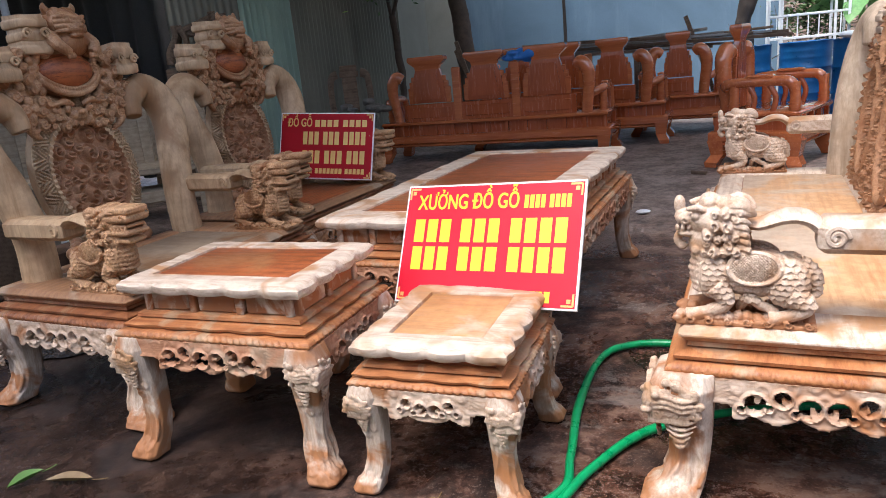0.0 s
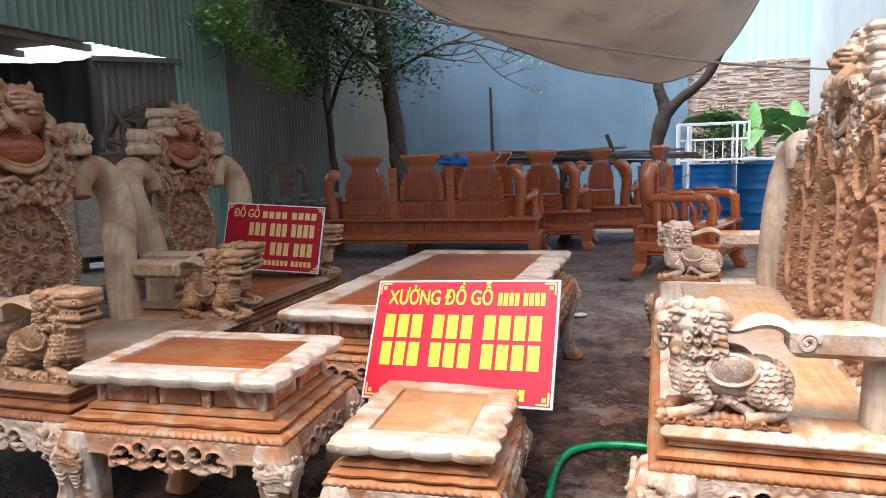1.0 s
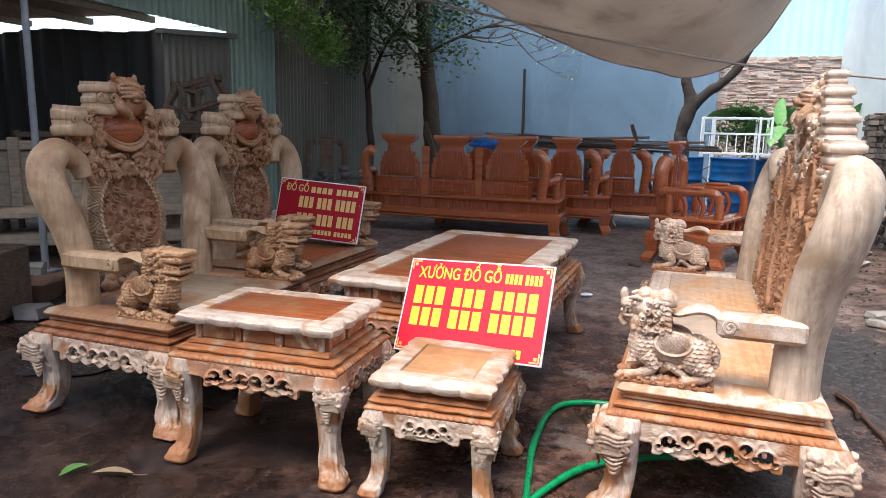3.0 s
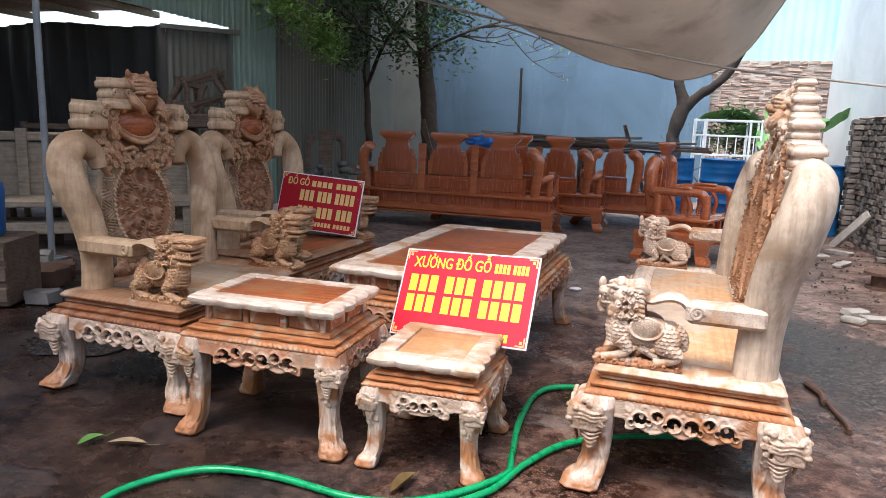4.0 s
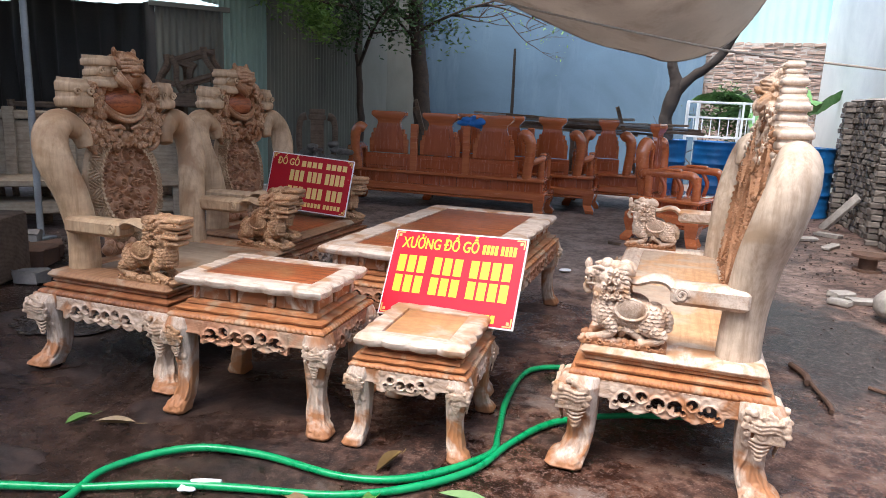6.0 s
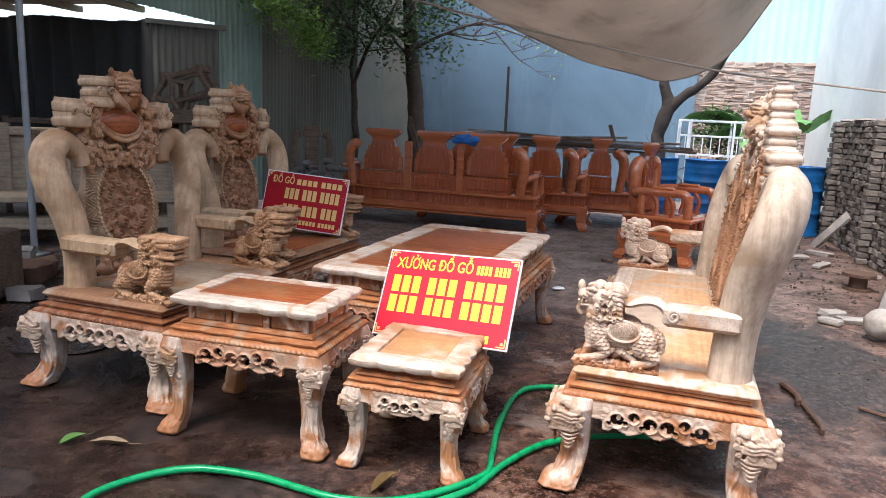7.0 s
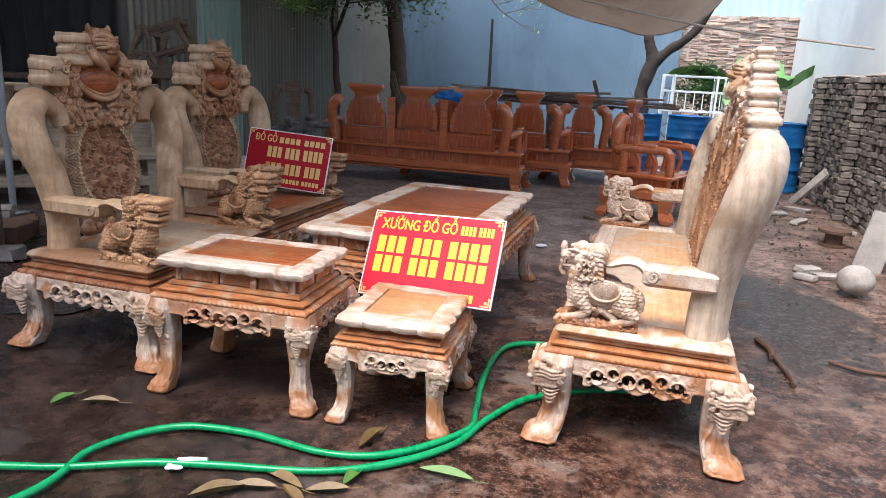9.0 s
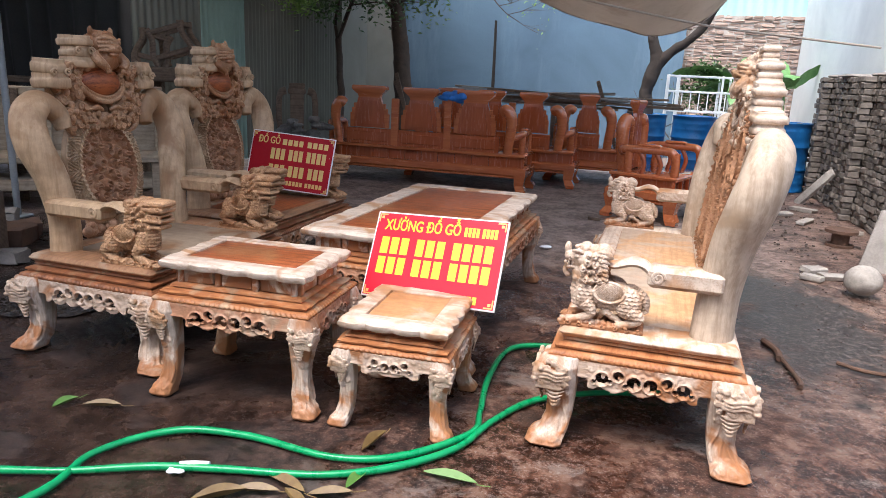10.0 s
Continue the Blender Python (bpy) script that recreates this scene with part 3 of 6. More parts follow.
def scroll_block(g, c, s, m=None, ridges=3):
    """A block of stacked rounded ridges, like a rolled cloud end."""
    h = s[2] / ridges
    for k in range(ridges):
        w = (1.0, 0.9, 0.96, 0.86)[k % 4]
        z0 = c[2] - s[2] / 2 + h * k
        loops = []
        for t, q in ((0.0, 0.88), (0.06, 0.94), (0.2, 0.99), (0.5, 1.0), (0.8, 0.99), (0.94, 0.94), (1.0, 0.88)):
            X, Y = s[0] * w * q / 2, s[1] * w * q / 2
            loops.append([(c[0] + X * x, c[1] + Y * y, z0 + h * t) for x, y in ((-0.7, -1), (0, -1.03), (0.7, -1), (0.95, -0.8), (1, 0), (0.95, 0.8), (0.7, 1), (0, 1.03), (-0.7, 1), (-0.95, 0.8), (-1, 0), (-0.95, -0.8))])
        g.loft(loops, True, m)
    return g


def spiral(g, c, r, thick, sx=1.0, turns=10, dirn=1, start=0.0):
    """A carved spiral lying in the y-z plane at c."""
    g.tube([(c[0] + sx * 0.0006 * i, c[1] + r * math.cos(dirn * a + start) * (1 - a / (0.85 * turns)), c[2] + r * math.sin(dirn * a + start) * (1 - a / (0.85 * turns))) for i, a in enumerate([0.75 * k for k in range(turns)])], thick, 6, 2)


def beast_mesh(mat, low=False):
    """A crouching scaly beast, head to -y, 0.3 m long; low: with a broad layered muzzle."""
    rng = random.Random(5)
    g = Geo()
    g.ball((0, 0.02, 0.122), (0.05, 0.11, 0.056), 24, 16)
    g.ball((0, -0.085, 0.128), (0.052, 0.06, 0.07), 22, 16)
    for k in range(6):
        g.tube([(-0.036, -0.118, 0.088 + 0.016 * k), (0, -0.143 + 0.003 * abs(k - 3), 0.084 + 0.016 * k), (0.036, -0.118, 0.088 + 0.016 * k)], 0.0085, 8, 4)
    for sx in (-1, 1):
        g.ball((sx * 0.03, 0.092, 0.108), (0.032, 0.052, 0.06), 18, 12)
        g.tube([(sx * 0.04, 0.10, 0.085), (sx * 0.046, 0.138, 0.06), (sx * 0.044, 0.10, 0.034), (sx * 0.044, 0.05, 0.02)], [0.03, 0.021, 0.016, 0.017], 10, 4)
        g.tube([(sx * 0.038, -0.08, 0.10), (sx * 0.042, -0.05, 0.06), (sx * 0.042, -0.10, 0.032), (sx * 0.042, -0.15, 0.02)], [0.028, 0.019, 0.016, 0.019], 10, 4)
        for q in range(3):
            g.ball((sx * (0.034 + 0.009 * q), 0.028, 0.014), (0.006, 0.016, 0.008), 8, 6)
            g.ball((sx * (0.033 + 0.009 * q), -0.172, 0.015), (0.006, 0.016, 0.008), 8, 6)
        g.ball((sx * 0.046, 0.012, 0.150), (0.013, 0.066, 0.042), 24, 14)
        g.tube([(sx * 0.056, 0.012 + 0.064 * math.cos(a), 0.150 + 0.040 * math.sin(a)) for a in [math.pi * k / 8 for k in range(-8, 1)]], 0.0045, 6, 3)
    # head
    g.ball((0, -0.10, 0.20), (0.044, 0.05, 0.06), 18, 12)
    g.ball((0, -0.092, 0.258), (0.05, 0.062, 0.044), 20, 14)
    for sx in (-1, 1):
        for u, z, r, turn in curl_seeds(rng, 15, -0.105, -0.022, 0.182, 0.285, 0.011, 0.0185):
            g.ball((sx * 0.044, u, z), (0.75 * r, r, r), 10, 8)
            spiral(g, (sx * (0.045 + 0.7 * r), u, z), 0.75 * r, 0.0028, sx, 9, int(turn), u * 90)
        for k in range(5):
            g.ball((sx * (0.03 + 0.003 * k), -0.128 + 0.022 * k, 0.186 - 0.004 * math.sin(k)), 0.0135, 10, 8)
        g.ball((sx * 0.034, -0.128, 0.272), (0.014, 0.014, 0.012), 12, 8)
        g.tube([(sx * 0.04, -0.105, 0.286), (sx * 0.044, -0.125, 0.293), (sx * 0.036, -0.15, 0.288)], [0.006, 0.009, 0.006], 8, 4)
        g.tube([(sx * 0.03, -0.055, 0.29), (sx * 0.04, -0.03, 0.298), (sx * 0.04, -0.005, 0.29), (sx * 0.034, 0.012, 0.272)], [0.014, 0.016, 0.013, 0.006], 8, 4)
        for k in range(6):
            g.tube([(sx * 0.042, -0.05 + 0.004 * k, 0.285 - 0.017 * k), (sx * 0.05, -0.02 + 0.004 * k, 0.283 - 0.018 * k), (sx * 0.042, 0.006 - 0.003 * k, 0.272 - 0.018 * k)], [0.008, 0.009, 0.003], 6, 4)
    for k in range(3):
        g.ball((0, -0.098 + 0.036 * k, 0.300 - 0.004 * k), (0.036, 0.026, 0.022 - 0.003 * k), 14, 10)
    if low:
        for z, y0, w, h in ((0.297, -0.222, 0.088, 0.026), (0.268, -0.214, 0.098, 0.024), (0.243, -0.200, 0.082, 0.014), (0.219, -0.208, 0.094, 0.020), (0.190, -0.196, 0.074, 0.020)):
            g.box((0, (y0 - 0.09) / 2, z), (w, -0.09 - y0, h), None, 0.007)
        for sx in (-1, 1):
            spiral(g, (sx * 0.05, -0.198, 0.275), 0.013, 0.0032, sx, 10, 1)
            for q in range(5):
                g.ball((sx * 0.038, -0.192 + 0.018 * q, 0.231), (0.007, 0.0075, 0.010), 8, 6)
    else:
        g.ball((0, -0.15, 0.262), (0.038, 0.036, 0.02), 16, 10)
        g.ball((0, -0.148, 0.224), (0.03, 0.034, 0.012), 14, 10)
        g.ball((0, -0.172, 0.292), (0.017, 0.015, 0.024), 14, 10)
        g.ball((0, -0.165, 0.272), (0.026, 0.018, 0.014), 12, 8)
        g.tube([(0, -0.168, 0.222), (0, -0.178, 0.205), (0, -0.166, 0.188), (0, -0.155, 0.194)], [0.011, 0.011, 0.012, 0.009], 10, 4)
        for sx in (-1, 1):
            spiral(g, (sx * 0.034, -0.155, 0.262), 0.011, 0.003, sx, 10, -1)
            for q in range(4):
                g.ball((sx * 0.026, -0.176 + 0.015 * q, 0.241), (0.006, 0.006, 0.009), 8, 6)
    # cloud base
    for k in range(14):
        y = -0.165 + k * 0.0235
        for sx in (-1, 1):
            g.ball((sx * rng.uniform(0.02, 0.046), y, 0.014 + rng.uniform(0, 0.008)), (0.018, 0.016, 0.013), 10, 6)
            if k % 2:
                spiral(g, (sx * 0.06, y, 0.018), 0.012, 0.0035, sx, 9, -sx)
    g.box((0, -0.008, 0.006), (0.11, 0.335, 0.012))
    g.tube([(0.0, -0.02, 0.03), (0.03, 0.0, 0.07), (0.03, 0.03, 0.05), (0.02, 0.07, 0.035)], 0.012, 8, 3)
    g.tube([(0.0, 0.12, 0.15), (0.0, 0.152, 0.12), (0.0, 0.158, 0.07)], [0.02, 0.02, 0.012], 8, 3)

    def scales(co, no):
        y, z = co[:, 1], co[:, 2]
        out = np.zeros(len(co))
        pz, py, R = 0.0135, 0.021, 0.0138
        done = np.zeros(len(co), bool)
        for up in (1, 0, -1):
            row = np.floor(z / pz) + up
            u = y / py + 0.5 * (row % 2)
            d = np.hypot((u - np.floor(u) - 0.5) * py, z - (row + 0.45) * pz)
            hit = (d < R) & ~done
            out[hit] = 0.0045 * (d[hit] / R) ** 1.5
            done |= hit
        side = np.abs(no[:, 0]) > 0.25
        seat = np.hypot((y - 0.012) / 0.070, (z - 0.150) / 0.046)
        body = (z > 0.058) & (z < 0.186) & side & ~((seat < 1) & (np.abs(co[:, 0]) > 0.036)) & (y > -0.112)
        out[~body] = 0
        pad = (seat < 0.78) & (np.abs(co[:, 0]) > 0.036) & side
        k = np.minimum(np.abs(np.sin((y + z) * 420)), np.abs(np.sin((y - z) * 420)))
        out[pad] = np.where(k[pad] < 0.3, -0.0035, -0.0008)
        return out

    return fused(g, 0.0023, mat, 0, scales)


def curl_seeds(rng, count, x0, x1, z0, z1, r0, r1):
    """Centres and radii of carved curls, spread without crowding."""
    out = []
    for _ in range(count * 30):
        x, z, r = rng.uniform(x0, x1), rng.uniform(z0, z1), rng.uniform(r0, r1)
        if all(math.hypot(x - a, z - b) > 0.75 * (r + c) for a, b, c, _ in out):
            out.append((x, z, r, rng.choice((-1, 1))))
            if len(out) == count:
                break
    return np.array(out)


def curl_relief(x, z, seeds, pitch):
    """Height from 0 to 1 of a field of spiral curls, each a small dome cut by a spiral groove."""
    dx, dz = x[:, None] - seeds[:, 0], z[:, None] - seeds[:, 1]
    d = np.hypot(dx, dz)
    k = np.argmin(d / seeds[:, 2], axis=1)
    i = np.arange(len(x))
    dd, rr = d[i, k], seeds[k, 2]
    spiral = np.sin(seeds[k, 3] * np.arctan2(dz[i, k], dx[i, k]) + 2 * np.pi * dd / pitch)
    dome = np.clip(1.15 - (dd / rr) ** 2, 0, 1)
    return np.clip(dome * (0.62 + 0.38 * spiral), 0, 1)


def shield_mesh(w, h, mat, seed, depth=0.03):
    """An oval back panel: rim, band of key pattern, and a carved scene in the middle."""
    rng = random.Random(seed)
    nr, na = 110, 400
    seeds = curl_seeds(rng, 80, -0.36 * w, 0.36 * w, -0.36 * h, 0.36 * h, 0.022, 0.048)
    rr, aa = np.meshgrid(np.arange(nr + 1) / nr, 2 * np.pi * np.arange(na) / na, indexing="ij")
    field = curl_relief((rr * np.cos(aa)).ravel() * w / 2, (rr * np.sin(aa)).ravel() * h / 2, seeds, 0.028).reshape(rr.shape)
    vs, fs = [], []
    for i in range(nr + 1):
        r = i / nr
        for k in range(na):
            a = 2 * math.pi * k / na
            x, z = r * math.cos(a), r * math.sin(a)
            if r < 0.70:
                hgt = 0.034 * field[i, k] - 0.022
            elif r < 0.76:
                hgt = 0.02 + 0.004 * math.sin(60 * a)
            elif r < 0.96:
                t = (r - 0.76) / 0.2
                u = a * 9.0
                lean = 1 if math.floor(u / 1.5708) % 2 else -1
                stripe = (u * 1.9 + lean * t * 2.2) % 1.0
                hgt = (0.019 if stripe < 0.56 and 0.06 < t < 0.94 else 0.008) - 0.016 * t
            else:
                hgt = -0.006 - (r - 0.96) * 0.6
            vs.append((x * w / 2, -hgt, z * h / 2))
    for i in range(nr):
        for k in range(na):
            j = (k + 1) % na
            fs.append((i * na + k, i * na + j, i * na + na + j, i * na + na + k))
    o = len(vs)
    vs += [(vs[nr * na + k][0], depth, vs[nr * na + k][2]) for k in range(na)]
    for k in range(na):
        j = (k + 1) % na
        fs.append((nr * na + k, nr * na + j, o + j, o + k))
    fs.append(tuple(range(o, o + na)))
    g = Geo()
    g.add(vs, fs)
    me = g.mesh("back_shield", mat, 50)
    me.materials.append(W_GREY)
    for f in me.polygons:
        c = f.center
        f.material_index = 0 if math.hypot(c.x / w * 2, c.z / h * 2) < 0.70 and c.y < depth * 0.9 else 1
    return me


def crest_mesh(mat, seed, wide=0.25):
    """The carved crown over the shield: a mask, packed clusters and curls, and a small beast on top; z from -0.11 to 0.43."""
    rng = random.Random(seed)
    g = Geo()
    g.box((0, 0.02, 0.09), (0.34, 0.04, 0.30), None, 0.012)

    def coil(x, y, z, r, thick, turn):
        g.tube([(x + r * math.cos(turn * a) * (1 - a / 10), y, z + r * math.sin(turn * a) * (1 - a / 10)) for a in [0.75 * i for i in range(12)]], thick, 6, 2)

    for sx in (-1, 1):
        g.ball((sx * 0.185, 0.01, 0.11), (0.095, 0.045, 0.15), 20, 14)
        g.ball((sx * 0.10, 0.01, 0.02), (0.11, 0.045, 0.075), 18, 12)
        for x, z, r, turn in curl_seeds(rng, 44, 0.118, 0.265, 0.0, 0.25, 0.016, 0.030):
            out = -0.022 - 0.026 * max(0.0, 1 - abs(x - 0.19) / 0.1)
            g.ball((sx * x, out, z), (r, 0.8 * r, r), 12, 8)
            if r > 0.02:
                coil(sx * x, out - 0.74 * r, z, 0.8 * r, 0.0045, sx * turn)
        for x, z, r, turn in curl_seeds(rng, 18, 0.055, 0.20, -0.045, 0.065, 0.014, 0.026):
            g.ball((sx * x, -0.03, z), (r, 0.9 * r, r), 12, 8)
            coil(sx * x, -0.03 - 0.84 * r, z, 0.8 * r, 0.0042, -sx * turn)
        g.ball((sx * 0.05, -0.05, 0.028), 0.016, 12, 8)
        g.tube([(sx * 0.02, -0.052, 0.042), (sx * 0.06, -0.06, 0.058), (sx * 0.11, -0.045, 0.045)], [0.008, 0.013, 0.006], 8, 4)
        g.tube([(sx * 0.2, -0.02, 0.05), (sx * 0.22, -0.03, 0.0), (sx * 0.2, -0.03, -0.05), (sx * 0.165, -0.02, -0.07)], [0.02, 0.02, 0.016, 0.008], 8, 4)
        g.tube([(sx * 0.125, -0.03, 0.17), (sx * 0.175, -0.05, 0.155), (sx * 0.165, -0.05, 0.11), (sx * 0.135, -0.045, 0.125)], [0.012, 0.014, 0.013, 0.008], 8, 4)
    g.ball((0, -0.04, 0.003), (0.045, 0.03, 0.03), 16, 10)
    g.ball((0, -0.065, 0.013), (0.018, 0.016, 0.014), 12, 8)
    for k in range(5):
        g.ball((0.024 * (k - 2), -0.045, -0.03 + 0.004 * abs(k - 2)), (0.012, 0.012, 0.018), 10, 8)
    for off, thick in ((0.0, 0.0125), (0.021, 0.0085)):
        g.tube([(-0.135, -0.04, 0.148 + off), (-0.08, -0.058, 0.102 + off), (0, -0.064, 0.082 + off), (0.08, -0.058, 0.102 + off), (0.135, -0.04, 0.148 + off)], thick, 10, 5)
    # the small beast lying on top, its head over its paws
    b = Geo()
    b.ball((0.0, 0.0, 0.275), (0.135, 0.055, 0.075), 20, 14)
    b.ball((0.05, -0.03, 0.285), (0.075, 0.05, 0.06), 18, 12)
    b.ball((0.035, -0.03, 0.352), (0.078, 0.06, 0.055), 20, 14)
    b.ball((0.045, -0.085, 0.328), (0.042, 0.03, 0.022), 14, 10)
    b.ball((0.045, -0.082, 0.303), (0.034, 0.022, 0.010), 12, 8)
    b.ball((0.045, -0.108, 0.338), (0.018, 0.012, 0.012), 10, 8)
    for k in range(4):
        b.tube([(-0.03, -0.06, 0.372 - 0.018 * k), (0.0, -0.083, 0.375 - 0.018 * k), (0.045, -0.09, 0.368 - 0.014 * k), (0.09, -0.078, 0.375 - 0.018 * k), (0.105, -0.05, 0.37 - 0.018 * k)], [0.006, 0.008, 0.006, 0.008, 0.006], 6, 3)
    for sx in (-1, 1):
        b.ball((0.043 + sx * 0.03, -0.082, 0.362), 0.013, 10, 8)
        b.tube([(0.035 + sx * 0.045, -0.015, 0.388), (0.035 + sx * 0.062, -0.018, 0.412), (0.035 + sx * 0.06, -0.018, 0.43)], [0.02, 0.014, 0.003], 8, 3)
        b.tube([(0.02 + sx * 0.075, -0.045, 0.30), (0.03 + sx * 0.08, -0.085, 0.268), (0.04 + sx * 0.05, -0.09, 0.238)], [0.032, 0.024, 0.017], 10, 4)
        for q in range(3):
            b.ball((0.028 + sx * 0.05 + 0.012 * q, -0.095, 0.226), (0.007, 0.008, 0.013), 8, 6)
    for k in range(26):
        a = rng.uniform(-0.4, 3.5)
        b.ball((0.035 + 0.074 * math.cos(a), -0.02 + rng.uniform(-0.03, 0.03), 0.352 + 0.05 * math.sin(a)), rng.uniform(0.012, 0.018), 8, 6)
    b.ball((0.14, -0.035, 0.25), 0.034, 16, 12)
    g.v += [v for v in b.v]
    o = len(g.v) - len(b.v)
    g.f += [tuple(i + o for i in f) for f in b.f]
    coil(-0.075, -0.05, 0.29, 0.036, 0.009, 1)
    for k in range(8):
        g.ball((rng.uniform(-0.13, -0.02), -0.03, 0.235 + rng.uniform(-0.02, 0.02)), rng.uniform(0.014, 0.02), 10, 8)
    return fused(g, 0.0029, mat, 0)


def ledge_block(g, c, s, tiers=3, soft=0.006):
    """A stepped block of moulded ledges with coves between them."""
    h = s[2] / tiers
    loops = []
    for k in range(tiers):
        w = (1.0, 0.88, 0.97, 0.84)[k % 4]
        z0 = c[2] - s[2] / 2 + h * k
        for t, q in ((0.0, 0.90), (0.05, 0.96), (0.12, 1.0), (0.5, 1.0), (0.6, 0.97), (0.66, 0.9), (0.75, 0.87), (0.98, 0.87)):
            X, Y = s[0] * w * q / 2, s[1] * w * q / 2
            k0 = soft / max(X, 0.01)
            loops.append([(c[0] + X * x, c[1] + Y * y, z0 + h * t) for x, y in ((-1 + 1.6 * k0, -1), (-0.3, -1.03), (0.3, -0.98), (1 - 1.6 * k0, -1), (1, -0.85), (1, 0.85), (1 - 1.6 * k0, 1), (-1 + 1.6 * k0, 1), (-1, 0.85), (-1, -0.85))])
    g.loft(loops)
    return g


def horn_part(name, parent, pts, radii, mat, flat=0.8):
    g = Geo()
    g.tube(pts, radii, 20, 8, flat)
    return part(name, g, mat, parent, smooth=70)


# ---- the setting ----
def slab(name, c, s, mat, label="", kind="structure", rz=0):
    g = Geo()
    g.box((0, 0, 0), s)
    return thing(name, pose(*c, 0, 0, rz), label, geo=g, mat=mat, kind=kind, smooth=0)


def ground_mesh():
    g = Geo()
    xs = [-400, -60, -20] + [-12 + 0.25 * i for i in range(105)] + [24, 60, 400]
    ys = [-400, -60, -16] + [-6 + 0.25 * i for i in range(89)] + [24, 60, 400]
    vs = []
    for y in ys:
        for x in xs:
            near = -12 < x < 14 and -6 < y < 16
            z = 0.006 * noise.noise(Vector((x * 0.7, y * 0.7, 1))) - 0.006 if near else -0.006
            vs.append((x, y, z))
    n = len(xs)
    g.add(vs, [(j * n + i, j * n + i + 1, j * n + n + i + 1, j * n + n + i) for j in range(len(ys) - 1) for i in range(n - 1)])
    return g


thing("ground", None, "damp dark stained concrete yard with shade painted in at the left", geo=ground_mesh(), mat=FLOOR, kind="structure")


def corrugated(L, H, mat, name, m, pitch=0.11, amp=0.018, thick=0.004, label=""):
    """A ribbed sheet: x along, z up from 0."""
    g = Geo()
    n = round(L / pitch) * 6
    prof = [(i / n * L, amp * max(-1, min(1, 1.6 * math.sin(2 * math.pi * i / 6)))) for i in range(n + 1)]
    top = [(x, y, H) for x, y in prof]
    bot = [(x, y, 0) for x, y in prof]
    k = n + 1
    vs = bot + top + [(x, y + thick, z) for x, y, z in bot] + [(x, y + thick, z) for x, y, z in top]
    fs = [(i, i + 1, k + i + 1, k + i) for i in range(n)] + [(2 * k + i, 3 * k + i, 3 * k + i + 1, 2 * k + i + 1) for i in range(n)]
    fs += [(i, 2 * k + i, 2 * k + i + 1, i + 1) for i in range(n)] + [(k + i, k + i + 1, 3 * k + i + 1, 3 * k + i) for i in range(n)]
    g.add(vs, fs)
    return thing(name, m, label, geo=g, mat=mat, kind="structure", smooth=50)


# back walls
slab("wall_north", (-1.9, 12.7, 3.5), (5.6, 0.2, 7), BLUE_WALL, "blue painted plaster wall with pale stains")
slab("wall_north_west", (-4.72, 12.3, 3.5), (0.9, 0.2, 7), BEIGE_WALL, "beige plaster wall", rz=35)
slab("wall_west_beige", (-4.95, 11.6, 3.5), (0.2, 1.4, 7), BEIGE_WALL, "beige plaster wall beside the corrugated sheet")
slab("wall_east", (2.86, 7.0, 3.6), (0.2, 11.2, 7.2), WHITE_WALL, "tall pale blue-white plastered wall")
# Unseen wall behind the camera, added to cut low light beneath the furniture.
slab("wall_south", (0, -5.0, 2.5), (30, 0.2, 5), BEIGE_WALL, "plain plaster wall added unseen behind the camera to block low light")
corrugated(1.0, 6.0, GREEN_SHEET, "wall_west", pose(-5.2, 7.2, 0, 0, 0, 86), label="green corrugated metal wall")
corrugated(3.24, 6.0, BROWN_SHEET, "wall_west_old", pose(-5.128, 8.2, 0, 0, 0, 86), 0.09, label="weathered dark brownish corrugated metal wall")
corrugated(5.4, 4.0, GREEN_SHEET, "wall_west_upper", pose(-5.2, 1.8, 2.32, 0, 0, 90), label="green corrugated metal cladding over the open shed")

# weathered brick wall at the back, with a mint sheet above it
def brick_wall_back():
    g = Geo()
    rng = random.Random(3)
    z = 0.0
    row = 0
    while z < 2.5:
        h = 0.052 + rng.uniform(-0.006, 0.006)
        x = -0.22 + (0.11 if row % 2 else 0)
        while x < 3.1:
            w = rng.uniform(0.11, 0.21)
            if rng.random() > 0.03:
                g.box((x + w / 2, rng.uniform(-0.02, 0.012), z + h / 2), (w, 0.1, h), None, 0.012, 0.011)
            x += w + 0.016
        z += h + 0.012
        row += 1
    return g


brickwall = slab("wall_north_brick", (2.1, 12.86, 1.25), (3.1, 0.12, 2.5), MORTAR, "weathered red brick wall")
bw = part("bricks", brick_wall_back(), BRICK_RED, brickwall, smooth=0, m=pose(-1.5, -0.021, -1.25))
bw["kind"] = "stuff"
corrugated(3.4, 2.6, MINT_SHEET, "upper_sheet_wall", pose(0.7, 12.95, 2.5), 0.16, 0.012, label="pale mint corrugated sheet wall")

# left shed: posts, roof, dark curtain
g = Geo()
for i in range(9):
    g.box((-7.0, 1.0 + 0.6 * i, 2.37 - 0.01 * (i % 2)), (3.4, 0.585, 0.025), None, 0.004)
for x in (-5.45, -6.3, -7.2, -8.1):
    g.box((x, 3.5, 2.32), (0.06, 5.4, 0.07), None, 0.006)
thing("shed_roof", pose(0, 0, 0, 0, 0, 0), "brown boarded underside of the shed roof", geo=g, mat=W_SHOP, kind="structure", smooth=0)


